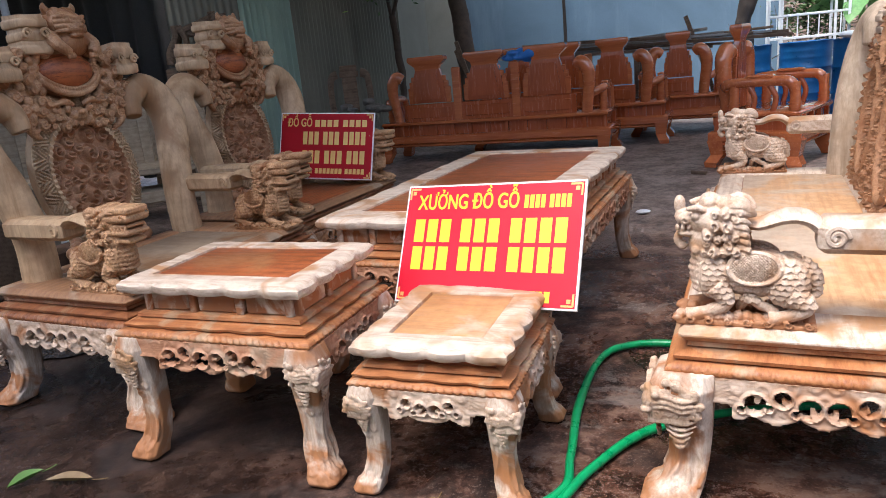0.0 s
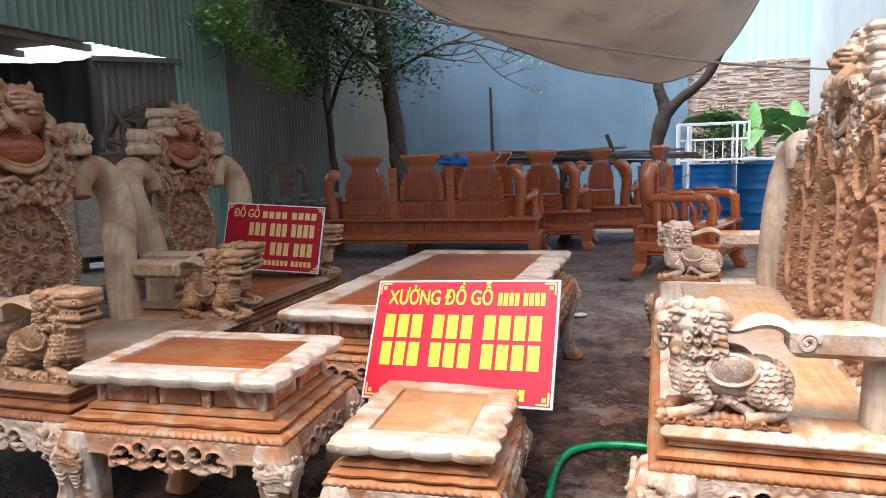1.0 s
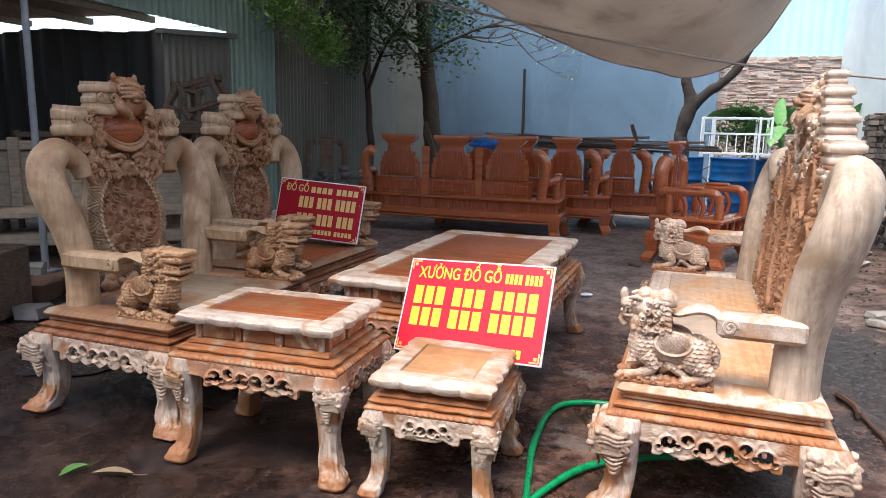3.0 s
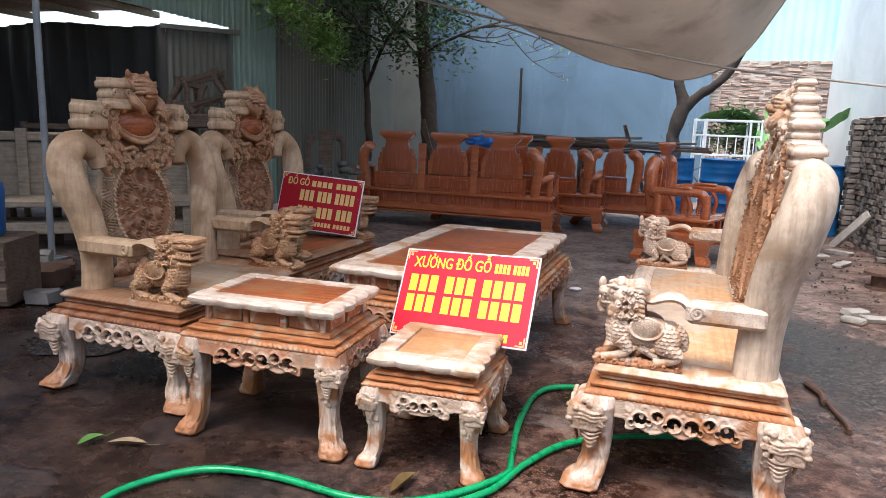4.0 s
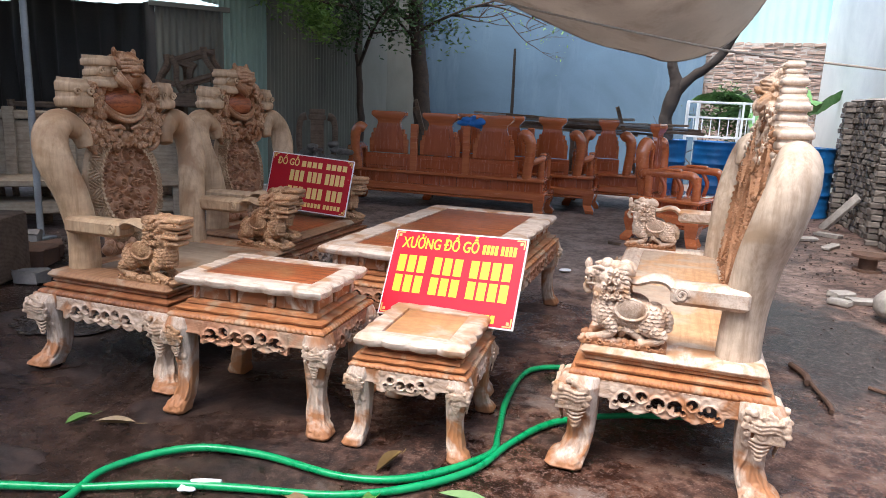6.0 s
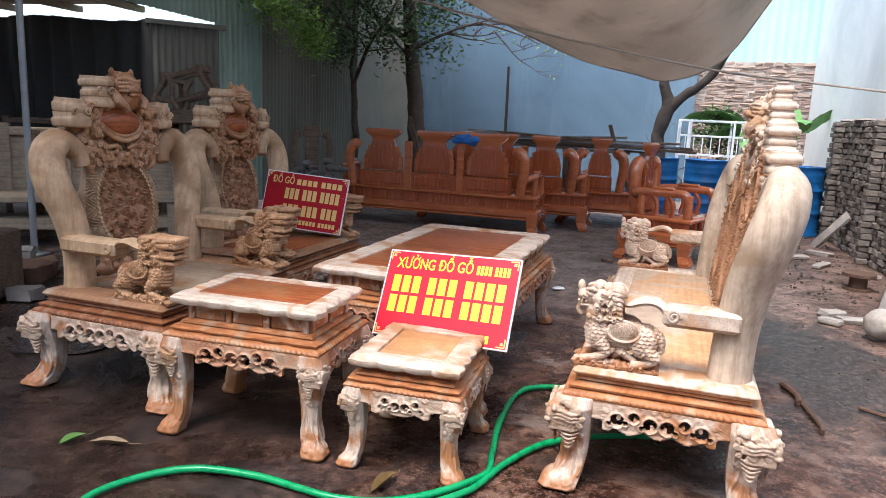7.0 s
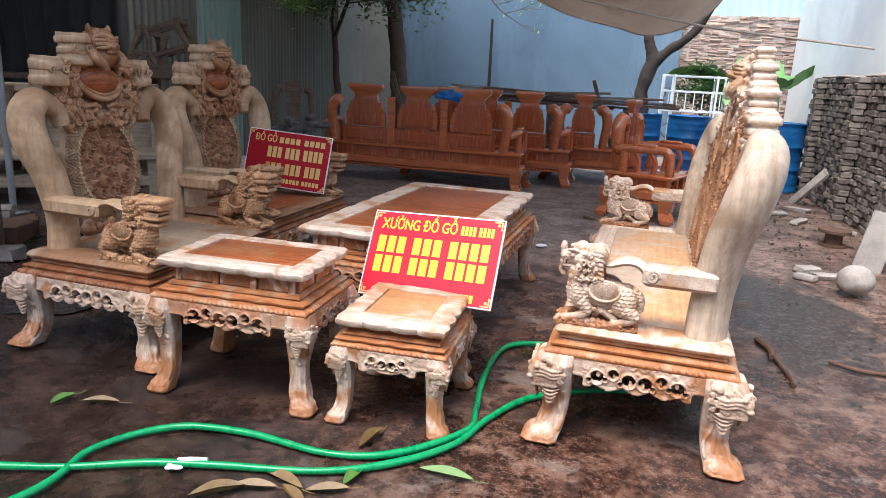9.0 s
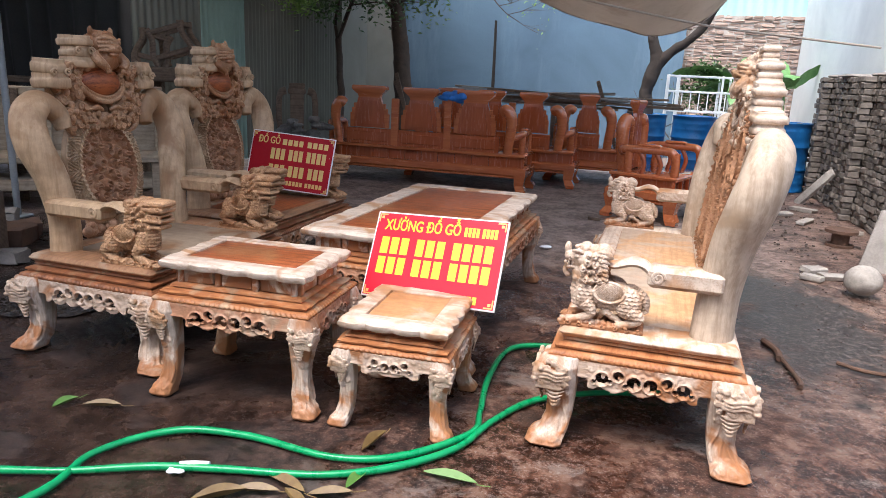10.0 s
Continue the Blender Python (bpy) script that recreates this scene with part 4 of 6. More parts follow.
def curtain(L, H, folds, mat, depth=0.06):
    g = Geo()
    n, k = folds * 8, 12
    vs = []
    for j in range(k + 1):
        for i in range(n + 1):
            t = i / n
            vs.append((t * L, depth * math.sin(t * folds * 6.283 + 1.2 * noise.noise(Vector((t * 5, 0, j * 0.2)))) * (0.5 + 0.5 * j / k), H * (1 - j / k) - 0.03 * math.sin(t * 9)))
    w = n + 1
    g.add(vs, [(j * w + i, j * w + i + 1, j * w + w + i + 1, j * w + w + i) for j in range(k) for i in range(n)])
    o = len(g.v)
    g.add([(x, y + 0.006, z) for x, y, z in vs], [(j * w + i, j * w + w + i, j * w + w + i + 1, j * w + i + 1) for j in range(k) for i in range(n)])
    return g


thing("black_curtain", pose(-8.55, 6.05, 0.15, 0, 0, -1), "black tarpaulin curtain hanging across the shed", "curtain", geo=curtain(3.36, 2.05, 11, BLACK_CLOTH), mat=BLACK_CLOTH)
corrugated(0.72, 2.15, DARK_SHEET, "shed_panel", pose(-5.19, 6.0, 0, 0, 0, 44), 0.075, 0.012, label="dark grey corrugated panel of the shed")
slab("shed_wall_back", (-8.6, 4.6, 1.05), (0.1, 8, 2.1), DARK_SHEET, "dark shed wall")
slab("shed_panel_eave", (-4.93, 6.26, 2.17), (0.85, 0.1, 0.05), DARK_SHEET, "dark metal eave", rz=44)


# ---- carved pieces of furniture ----
BEAST = beast_mesh(W_BEAST)
BEAST_LOW = beast_mesh(W_CARVE_G, True)
CREST = crest_mesh(W_CREST, 4)
CREST_R = crest_mesh(W_CARVE, 9)
SHIELD = shield_mesh(0.49, 0.62, W_CARVE_D, 2)
LEGS, MASKS, APRONS = {}, {}, {}


def carved_legs(parent, w, d, H, S, mat_leg, mat_mask, inset=0.0):
    key = (round(H, 3), round(S, 3), mat_leg.name)
    if key not in LEGS:
        LEGS[key] = fused(leg_mesh(H, S, 1), 0.0034, mat_leg, 1)
        MASKS[key] = mask_mesh(S, 7, mat_mask)
    for sx, sy, rz in ((-1, -1, 0), (1, -1, 90), (1, 1, 180), (-1, 1, 270)):
        m = pose(sx * (w / 2 - inset), sy * (d / 2 - inset), 0, 0, 0, rz)
        leg = part("leg", LEGS[key], None, parent, "carved cabriole leg with a claw foot", m=m)
        part("knee_mask", MASKS[key], None, leg, m=pose(-0.36 * S, -0.36 * S, 0.82 * H) @ Matrix.Diagonal((1.16, 1.16, 1.12, 1)))


def carved_aprons(parent, w, d, z, H, mat, seed, inset=0.0):
    for L, place, rz in ((w, (0, -d / 2 + inset), 0), (d, (w / 2 - inset, 0), 90), (w, (0, d / 2 - inset), 180), (d, (-w / 2 + inset, 0), 270)):
        key = (round(L, 3), round(H, 3), mat.name)
        if key not in APRONS:
            APRONS[key] = fret_apron(L, H, mat, seed)
        part("apron", APRONS[key], None, parent, "pierced carved apron", m=pose(*place, z, 0, 0, rz))


def rope_profile(z0, z1, o0, o1, wave=0.007):
    """A stepped moulding with a twisted rope at its foot, between two heights."""
    h = z1 - z0
    om = 0.5 * (o0 + o1)
    rows = [(z0, o0 - 0.02), (z0, o0 - 0.004)]
    for k in range(6):
        a = k / 5
        rows.append((z0 + 0.34 * h * a, o0 + 0.009 * math.sin(math.pi * a) - 0.004, 0.005, 52, 1.5 * a))
    rows += [(z0 + 0.37 * h, o0 - 0.016), (z0 + 0.42 * h, om - 0.004), (z0 + 0.46 * h, om + 0.011, wave, 9), (z0 + 0.58 * h, om + 0.014, wave, 9), (z0 + 0.64 * h, om + 0.004, wave, 9), (z0 + 0.67 * h, om - 0.012),
             (z0 + 0.74 * h, o1 - 0.004), (z0 + 0.78 * h, o1 + 0.012), (z0 + 0.92 * h, o1 + 0.010), (z1, o1), (z1, o1 - 0.02)]
    return rows


def framed_top(parent, w, d, z0, z1, border, mat_frame, mat_panel, scallop=0.012, waves=9):
    """A top of a scalloped frame round a slightly sunk panel."""
    t = z1 - z0
    rows = [(z0, -0.02), (z0, -0.004, scallop, waves), (z0 + 0.3 * t, 0.004, scallop, waves), (z0 + 0.65 * t, 0.004, scallop, waves), (z0 + 0.92 * t, -0.006, scallop * 0.7, waves), (z1, -0.016, scallop * 0.4, waves), (z1, -border + 0.002), (z1 - 0.006, -border), (z1 - 0.02, -border), (z0, -border)]
    g = Geo()
    loops = [rect_loop(w, d, p[0], p[1], 110, *(p[2:] if len(p) > 2 else (0, 0))) for p in rows]
    g.loft(loops + [loops[0]], False)
    part("top_frame", g, mat_frame, parent, "pale scalloped frame")
    p = Geo()
    p.box((0, 0, z1 - 0.012), (w - 2 * border - 0.004, d - 2 * border - 0.004, 0.016), None, 0.004)
    part("top_panel", p, mat_panel, parent, "red-brown grained panel")


def stool(m):
    ob = thing("stool", m, "low carved stool of pale raw wood with orange panel", "stool")
    w, d = 0.40, 0.455
    framed_top(ob, w, d, 0.378, 0.415, 0.075, W_PALE, W_STOOL, 0.014, 10)
    part("waist", molding(w, d, [(0.35, -0.05), (0.35, -0.035), (0.38, -0.04), (0.38, -0.05)]), W_RED, ob)
    part("moulding", molding(w, d, rope_profile(0.298, 0.355, 0.012, -0.028), 340), W_ORANGE, ob, "damp orange carved moulding")
    carved_aprons(ob, w + 0.01, d + 0.01, 0.30, 0.088, W_FRET, 11)
    carved_legs(ob, w - 0.06, d - 0.06, 0.305, 0.036, W_LEG, W_CARVE)
    return ob


def waist_panels(parent, w, d, z0, z1, off):
    for L, place, rz in ((w, (0, -d / 2 - off), 0), (d, (w / 2 + off, 0), 90), (w, (0, d / 2 + off), 180), (d, (-w / 2 - off, 0), 270)):
        n = max(2, round(L / 0.14))
        for i in range(n):
            g = Geo()
            g.box((0, 0, 0), (L / n - 0.035, 0.02, z1 - z0 - 0.008), None, 0.006)
            part("waist_panel", g, W_PATCH, parent, m=pose(place[0] + (math.cos(radians(rz)) * ((i + 0.5) / n - 0.5) * L), place[1] + math.sin(radians(rz)) * ((i + 0.5) / n - 0.5) * L, (z0 + z1) / 2, 0, 0, rz))
        for i in range(n + 1):
            g = Geo()
            g.box((0, 0, 0), (0.024, 0.034, z1 - z0), None, 0.005)
            part("waist_post", g, W_PATCH, parent, m=pose(place[0] + math.cos(radians(rz)) * (i / n - 0.5) * L * 0.97, place[1] + math.sin(radians(rz)) * (i / n - 0.5) * L * 0.97, (z0 + z1) / 2, 0, 0, rz))


def carved_table(name, m, w, d, label, border, mat_panel, fret, seed, waves, tall=0.0):
    ob = thing(name, m, label, "table")
    h = tall
    framed_top(ob, w, d, 0.515 + h, 0.553 + h, border, W_PALE, mat_panel, 0.016, waves)
    part("waist", molding(w, d, [(0.445 + h, -0.07), (0.445 + h, -0.055), (0.52 + h, -0.055), (0.52 + h, -0.07)]), W_ORANGE, ob)
    waist_panels(ob, w - 0.11, d - 0.11, 0.448 + h, 0.518 + h, 0.004)
    part("moulding", molding(w, d, rope_profile(0.385 + h, 0.452 + h, 0.022, -0.035), 340), W_ORANGE, ob, "damp orange carved moulding")
    carved_aprons(ob, w + 0.03, d + 0.03, 0.388 + h, 0.10, fret, seed)
    carved_legs(ob, w - 0.05, d - 0.05, 0.39 + h, 0.043, W_LEG_O, W_CARVE)
    return ob


def carved_seat(name, m, W, D, label, category, horn_mat, panel_mat, panels, fret, crest, back, group=""):
    """A throne-like seat: front to -y, deck at 0.43."""
    Z = 0.43
    beast, beast_mat, arm_mat = (BEAST, W_CARVE, W_PALE) if back == "panel" else (BEAST_LOW, W_CARVE_G, W_GREY)
    ob = thing(name, m, label, category, group)
    bd = 0.10
    for nm, c, s in (("seat_rail", (0, -D / 2 + bd / 2, Z - 0.016), (W - 2 * bd - 0.124, bd, 0.034)), ("seat_rail", (0, D / 2 - bd / 2, Z - 0.016), (W - 2 * bd - 0.124, bd, 0.034)),
                     ("end_rail", (-W / 2 + bd / 2 + 0.03, 0, Z - 0.016), (bd + 0.06, D, 0.034)), ("end_rail", (W / 2 - bd / 2 - 0.03, 0, Z - 0.016), (bd + 0.06, D, 0.034))):
        g = Geo()
        g.box((0, 0, 0), s, None, 0.015)
        part(nm, g, arm_mat if back == "panel" else W_RAIL, ob, m=pose(*c))
    iw = W - 2 * bd - 0.12
    for i in range(panels):
        g = Geo()
        g.box((0, 0, 0), (iw / panels - 0.004, D - 2 * bd - 0.006, 0.026), None, 0.004)
        part("seat_panel", g, panel_mat, ob, m=pose(-iw / 2 + iw * (i + 0.5) / panels, 0, Z - 0.016))
    part("moulding", molding(W, D, rope_profile(0.325, 0.40, 0.022, -0.03, 0.0), 340), W_ORANGE if back == "panel" else W_MOULD, ob, "damp orange carved moulding")
    part("seat_lip", molding(W, D, [(0.396, -0.05), (0.396, -0.026), (0.405, -0.022), (0.414, -0.014), (0.414, -0.05)]), W_RED, ob)
    carved_aprons(ob, W + 0.03, D + 0.03, 0.328, 0.11, fret, 21 + panels)
    carved_legs(ob, W - 0.06, D - 0.06, 0.335, 0.06, W_LEG, beast_mat)
    hb, by = W / 2 - 0.13, D / 2 - 0.09
    for s in (-1, 1):
        pts = [(s * hb, by, Z - 0.01), (s * (hb - 0.005), by + 0.005, Z + 0.15), (s * (hb + 0.025), by + 0.025, Z + 0.33), (s * (hb + 0.07), by + 0.06, Z + 0.48), (s * (hb + 0.055), by + 0.09, Z + 0.59), (s * (hb - 0.02), by + 0.105, Z + 0.645), (s * (hb - 0.095), by + 0.09, Z + 0.60), (s * (hb - 0.11), by + 0.07, Z + 0.53)]
        horn_part("back_horn", ob, pts, [r * (1.0 if back == "panel" else 0.82) for r in (0.082, 0.079, 0.084, 0.09, 0.088, 0.082, 0.072, 0.05)], horn_mat)
        ax = s * (W / 2 - 0.085)
        part("carved_beast", beast, None, ob, m=pose(ax, -D / 2 + 0.145, Z) @ Matrix.Diagonal((1.0, 0.86, 0.93, 1)))
        g = Geo()
        g.tube([(ax, -D / 2 + 0.13, Z + 0.232), (ax, -D / 2 + 0.165, Z + 0.228), (ax, -D / 2 + 0.215, Z + 0.245), (ax, -D / 2 + 0.26, Z + 0.240), (ax, -D / 2 + 0.30, Z + 0.205), (ax, -D / 2 + 0.33, Z + 0.195)], [0.03, 0.038, 0.044, 0.044, 0.042, 0.036], 12, 5, 0.36, (0, 0.2, 1))
        part("arm_ribbon", g, arm_mat, ob, smooth=60)
        g = Geo()
        y0, y1 = -D / 2 + 0.275, by + 0.01
        g.box((ax, (y0 + y1) / 2, Z + 0.208), (0.098, y1 - y0, 0.072), None, 0.014)
        for q in (-1, 1):
            g.tube([(ax + q * 0.05, y0 + 0.035 + 0.022 * math.cos(a) * (1 - a / 14), Z + 0.21 + 0.024 * math.sin(a) * (1 - a / 14)) for a in [0.7 * k for k in range(16)]], 0.006, 6, 2)
        part("arm_block", g, arm_mat, ob)
    if back == "shield":
        part("back_shield", SHIELD, None, ob, "carved oval back", m=pose(0, by + 0.085, Z + 0.33, -8))
        g = Geo()
        rng = random.Random(8)
        for k in range(26):
            g.ball((rng.uniform(-0.2, 0.2), by + 0.05 + rng.uniform(-0.01, 0.02), Z + 0.02 + rng.uniform(0, 0.05)), rng.uniform(0.014, 0.028), 8, 6)
        g.box((0, by + 0.075, Z + 0.06), (0.34, 0.03, 0.14), None, 0.01)
        part("back_foot", g, W_CARVE_D, ob, smooth=60)
        part("crest", crest, None, ob, "carved crest with a small beast and clusters", m=pose(0, by + 0.125, Z + 0.565))
        for x, z, tiers, size in ((-0.27, 0.775, 2, (0.115, 0.13, 0.125)), (0.27, 0.775, 2, (0.115, 0.13, 0.125)), (-0.12, 0.875, 3, (0.115, 0.12, 0.145))):
            g = Geo()
            ledge_block(g, (x, by + 0.115, Z + z), size, tiers)
            for q in (-1, 1):
                g.tube([(x + q * size[0] * 0.3 + 0.02 * math.cos(a) * (1 - a / 10), by + 0.115 - size[1] / 2, Z + z + 0.02 * math.sin(a) * (1 - a / 10)) for a in [0.75 * i for i in range(12)]], 0.006, 6, 2)
            g.v = [tuple(Vector(v) + 0.013 * noise.noise_vector(Vector(v) * 11 + Vector((x * 31, 0, 0)))) for v in g.v]
            part("cloud_end", g, W_GREY, ob, "grooved cloud-shaped block", smooth=50)
        g = Geo()
        g.ball((0, by + 0.11, Z + 0.735), (0.128, 0.06, 0.08), 28, 16)
        part("crest_plaque", g, W_RED, ob, "plain reddish plaque", smooth=70)
    else:
        sofa_back(ob, W, by, Z)
    return ob


def sofa_back(ob, W, by, Z):
    """A full-length carved back panel with a stepped outline."""
    rng = random.Random(12)
    half = W / 2 - 0.24
    seeds = curl_seeds(rng, 420, 0, half, 0, 0.86, 0.014, 0.036)

    def top(a):
        return 0.84 if a < 0.24 else 0.76 if a < 0.42 else 0.68 if a < 0.58 else 0.58

    cell = 0.006
    nx, nz = round(2 * half / cell), 142
    gx, gz = np.meshgrid(np.abs(np.arange(nx + 1) * cell - half), np.arange(nz + 1) * cell, indexing="ij")
    field = curl_relief(gx.ravel(), gz.ravel(), seeds, 0.032).reshape(gx.shape)
    keep = {(i, j) for i in range(nx) for j in range(nz) if (j + 0.5) * cell < top(abs((i + 0.5) * cell - half)) and not (abs(abs((i + 0.5) * cell - half) - (half - 0.06)) < 0.03 and 0.12 < (j + 0.5) * cell < 0.42)}
    vi, vs, fs = {}, [], []

    def vert(i, j, s):
        if (i, j, s) not in vi:
            x, z = i * cell - half, j * cell
            a = abs(x)
            h = 0.030 * field[i, j]
            for ox, oz, rx, rz in ((0.0, 0.30, 0.165, 0.235), (0.50, 0.27, 0.14, 0.2), (0.0, 0.66, 0.115, 0.105), (0.36, 0.58, 0.1, 0.1)):
                e = math.hypot((a - ox) / rx, (z - oz) / rz)
                if 0.93 < e < 1.07:
                    h = 0.018 * (1 - ((e - 1) / 0.07) ** 2) + 0.014
                elif e <= 0.93:
                    h = h - 0.006 if oz < 0.5 else 0.012 + 0.006 * math.cos(28 * math.atan2(z - oz, a - ox))
            vi[i, j, s] = len(vs)
            lean = 0.10 * z
            vs.append((x, by + 0.03 + lean - h - 0.01 if s == 0 else by + 0.065 + lean, Z + 0.0 + z))
        return vi[i, j, s]

    for i, j in keep:
        fs.append((vert(i, j, 0), vert(i, j + 1, 0), vert(i + 1, j + 1, 0), vert(i + 1, j, 0)))
        fs.append((vert(i, j, 1), vert(i + 1, j, 1), vert(i + 1, j + 1, 1), vert(i, j + 1, 1)))
        for (di, dj), (a, b) in (((-1, 0), ((0, 0), (0, 1))), ((1, 0), ((1, 1), (1, 0))), ((0, -1), ((1, 0), (0, 0))), ((0, 1), ((0, 1), (1, 1)))):
            if (i + di, j + dj) not in keep:
                p, q = (i + a[0], j + a[1]), (i + b[0], j + b[1])
                fs.append((vert(*p, 0), vert(*p, 1), vert(*q, 1), vert(*q, 0)))
    g = Geo()
    g.add(vs, fs)
    part("back_panel", g, W_CARVE_D, ob, "deeply carved back panel with oval frames", smooth=60)
    part("crest", CREST_R, None, ob, "carved crest with a small beast", m=pose(0, by + 0.115, Z + 0.60) @ Matrix.Diagonal((0.9, 0.9, 0.92, 1)))
    for s in (-1, 1):
        for x, z, wide in ((0.66, 0.60, 0.16), (0.50, 0.70, 0.16), (0.33, 0.80, 0.15), (0.19, 0.905, 0.13), (0.075, 0.985, 0.10)):
            g = Geo()
            ledge_block(g, (0, 0, 0), (wide, 0.8 * wide, 0.8 * wide), 3)
            g.v = [tuple(Vector(v) * (1 + 0.10 * noise.noise(Vector(v) * 16 + Vector((x * 9, s, z * 7))))) for v in g.v]
            part("cloud_end", g, W_CREAM, ob, "pale grooved cloud-shaped block", smooth=50, m=pose(s * x, by + 0.07 + 0.08 * z, Z + z))


sofa = carved_seat("sofa", pose(0.295, 2.70, 0, 0, 0, -92.6), 2.06, 0.60, "long carved sofa of pale raw wood with beast armrests", "sofa", W_HORN, W_SEAT, 2, W_FRET, CREST_R, "panel")
chair_a = carved_seat("armchair", pose(-2.035, 2.21, 0, 0, 0, 87), 1.0, 0.66, "carved throne armchair of pale weathered wood, greyish seat", "armchair", W_GREY, W_SEAT_G, 1, W_FRET, CREST, "shield", "carved armchairs")
chair_b = carved_seat("armchair", pose(-2.095, 3.31, 0, 0, 0, 87), 1.0, 0.66, "carved throne armchair with a damp red-brown seat", "armchair", W_GREY, W_RED, 1, W_FRET, CREST, "shield", "carved armchairs")
stool(pose(-0.622, 1.755, 0, 0, 0, 1.0))
carved_table("side_table", pose(-1.26, 1.747, 0, 0, 0, 0.5), 0.60, 0.425, "carved side table of pale wood with red-brown panel", 0.07, W_RED, W_FRET_R, 31, 9)
carved_table("coffee_table", pose(-0.845, 2.92, 0, 0, 0, -3.0), 0.80, 1.54, "long carved coffee table, pale frame and red-brown panel", 0.12, W_RED, W_FRET_R, 33, 5, 0.022)


# ---- signs ----
def words(text, size, mat, parent, m, name="lettering"):
    cu = bpy.data.curves.new("tmp", "FONT")
    cu.body, cu.size, cu.extrude, cu.align_x, cu.align_y = text, size, 0.0006, "LEFT", "CENTER"
    cu.offset = size * 0.011
    tmp = new("tmp", cu)
    flat = bpy.data.meshes.new_from_object(tmp.evaluated_get(bpy.context.evaluated_depsgraph_get()))
    bpy.data.objects.remove(tmp)
    g = Geo()
    for k, (dx, dy) in enumerate(((0, 0), (0.022, 0))):
        g.add([v.co + Vector((dx * size, dy * size, 0.00012 * k)) for v in flat.vertices], [tuple(p.vertices) for p in flat.polygons])
    me = bpy.data.meshes.new(name)
    me.from_pydata(g.v, [], g.f)
    me.materials.append(mat)
    ob = new(name, me)
    ob.parent, ob.matrix_basis = parent, m
    return ob, max(v[0] for v in g.v)


def bars(parent, x, z, w, h, count, mat, gap=0.24, y=-0.0045, groups=()):
    """Plain bars in place of figures; groups: how many stand together."""
    groups = groups or (count,)
    pitch = w / (sum(groups) + 0.55 * (len(groups) - 1))
    for n in groups:
        for i in range(n):
            g = Geo()
            g.box((0, 0, 0), (pitch * (1 - gap), 0.0012, h))
            part("bar", g, mat, parent, smooth=0, m=pose(x + pitch * (i + 0.5), y, z))
        x += pitch * (n + 0.55)


def sign(m, w, h, red, letters, title, label):
    ob = thing("sign", m, label, "sign")
    g = Geo()
    g.box((0, 0.001, 0), (w, 0.008, h), None, 0.0015)
    part("board", g, SIGN_WHITE, ob)
    g = Geo()
    g.box((0, -0.0035, 0), (w - 0.014, 0.002, h - 0.014))
    part("print", g, red, ob, smooth=0)
    for sx in (-1, 1):
        for sz in (-1, 1):
            g = Geo()
            g.box((sx * (w / 2 - 0.03), -0.005, sz * (h / 2 - 0.013)), (0.035, 0.0012, 0.006))
            g.box((sx * (w / 2 - 0.013), -0.005, sz * (h / 2 - 0.03)), (0.006, 0.0012, 0.035))
            g.box((sx * (w / 2 - 0.026), -0.005, sz * (h / 2 - 0.026)), (0.012, 0.0012, 0.012))
            part("corner_ornament", g, SIGN_GOLD, ob, smooth=0)
    size = 0.062
    t, L = words(title, size, letters, ob, pose(-w / 2 + 0.045, -0.005, h / 2 - 0.06, 90) @ Matrix.Diagonal((0.78, 1.08, 1, 1)))
    x = -w / 2 + 0.045 + L * 0.78 + 0.015
    bars(ob, x, h / 2 - 0.062, w / 2 - 0.04 - x, 0.04, 8, letters, groups=(4, 4))
    return ob


front = sign(pose(-0.614, 2.035, 0.5275, -29, -2.4, -8), 0.60, 0.38, SIGN_RED, SIGN_YEL, "XƯỞNG ĐỒ GỖ", "red sign with yellow lettering, leaning on the coffee table")
bars(front, -0.262, 0.040, 0.52, 0.074, 10, SIGN_YEL, groups=(3, 3, 4))
bars(front, -0.262, -0.048, 0.52, 0.074, 10, SIGN_YEL, groups=(3, 3, 4))
bars(front, -0.20, -0.155, 0.42, 0.032, 18, SIGN_YEL, groups=(5, 5, 4, 3))
back_sign = sign(pose(-2.085, 3.615, 0.655, -17, 4.0, 5), 0.59, 0.385, SIGN_DRED, SIGN_GOLD, "ĐỒ GỖ", "dark red sign with gold lettering, leaning on a chair arm")
bars(back_sign, -0.15, 0.045, 0.40, 0.075, 10, SIGN_GOLD, groups=(3, 3, 4))
bars(back_sign, -0.15, -0.065, 0.40, 0.075, 9, SIGN_GOLD, groups=(3, 3, 3))
bars(back_sign, -0.25, -0.145, 0.50, 0.03, 20, SIGN_GOLD, groups=(7, 7, 5))


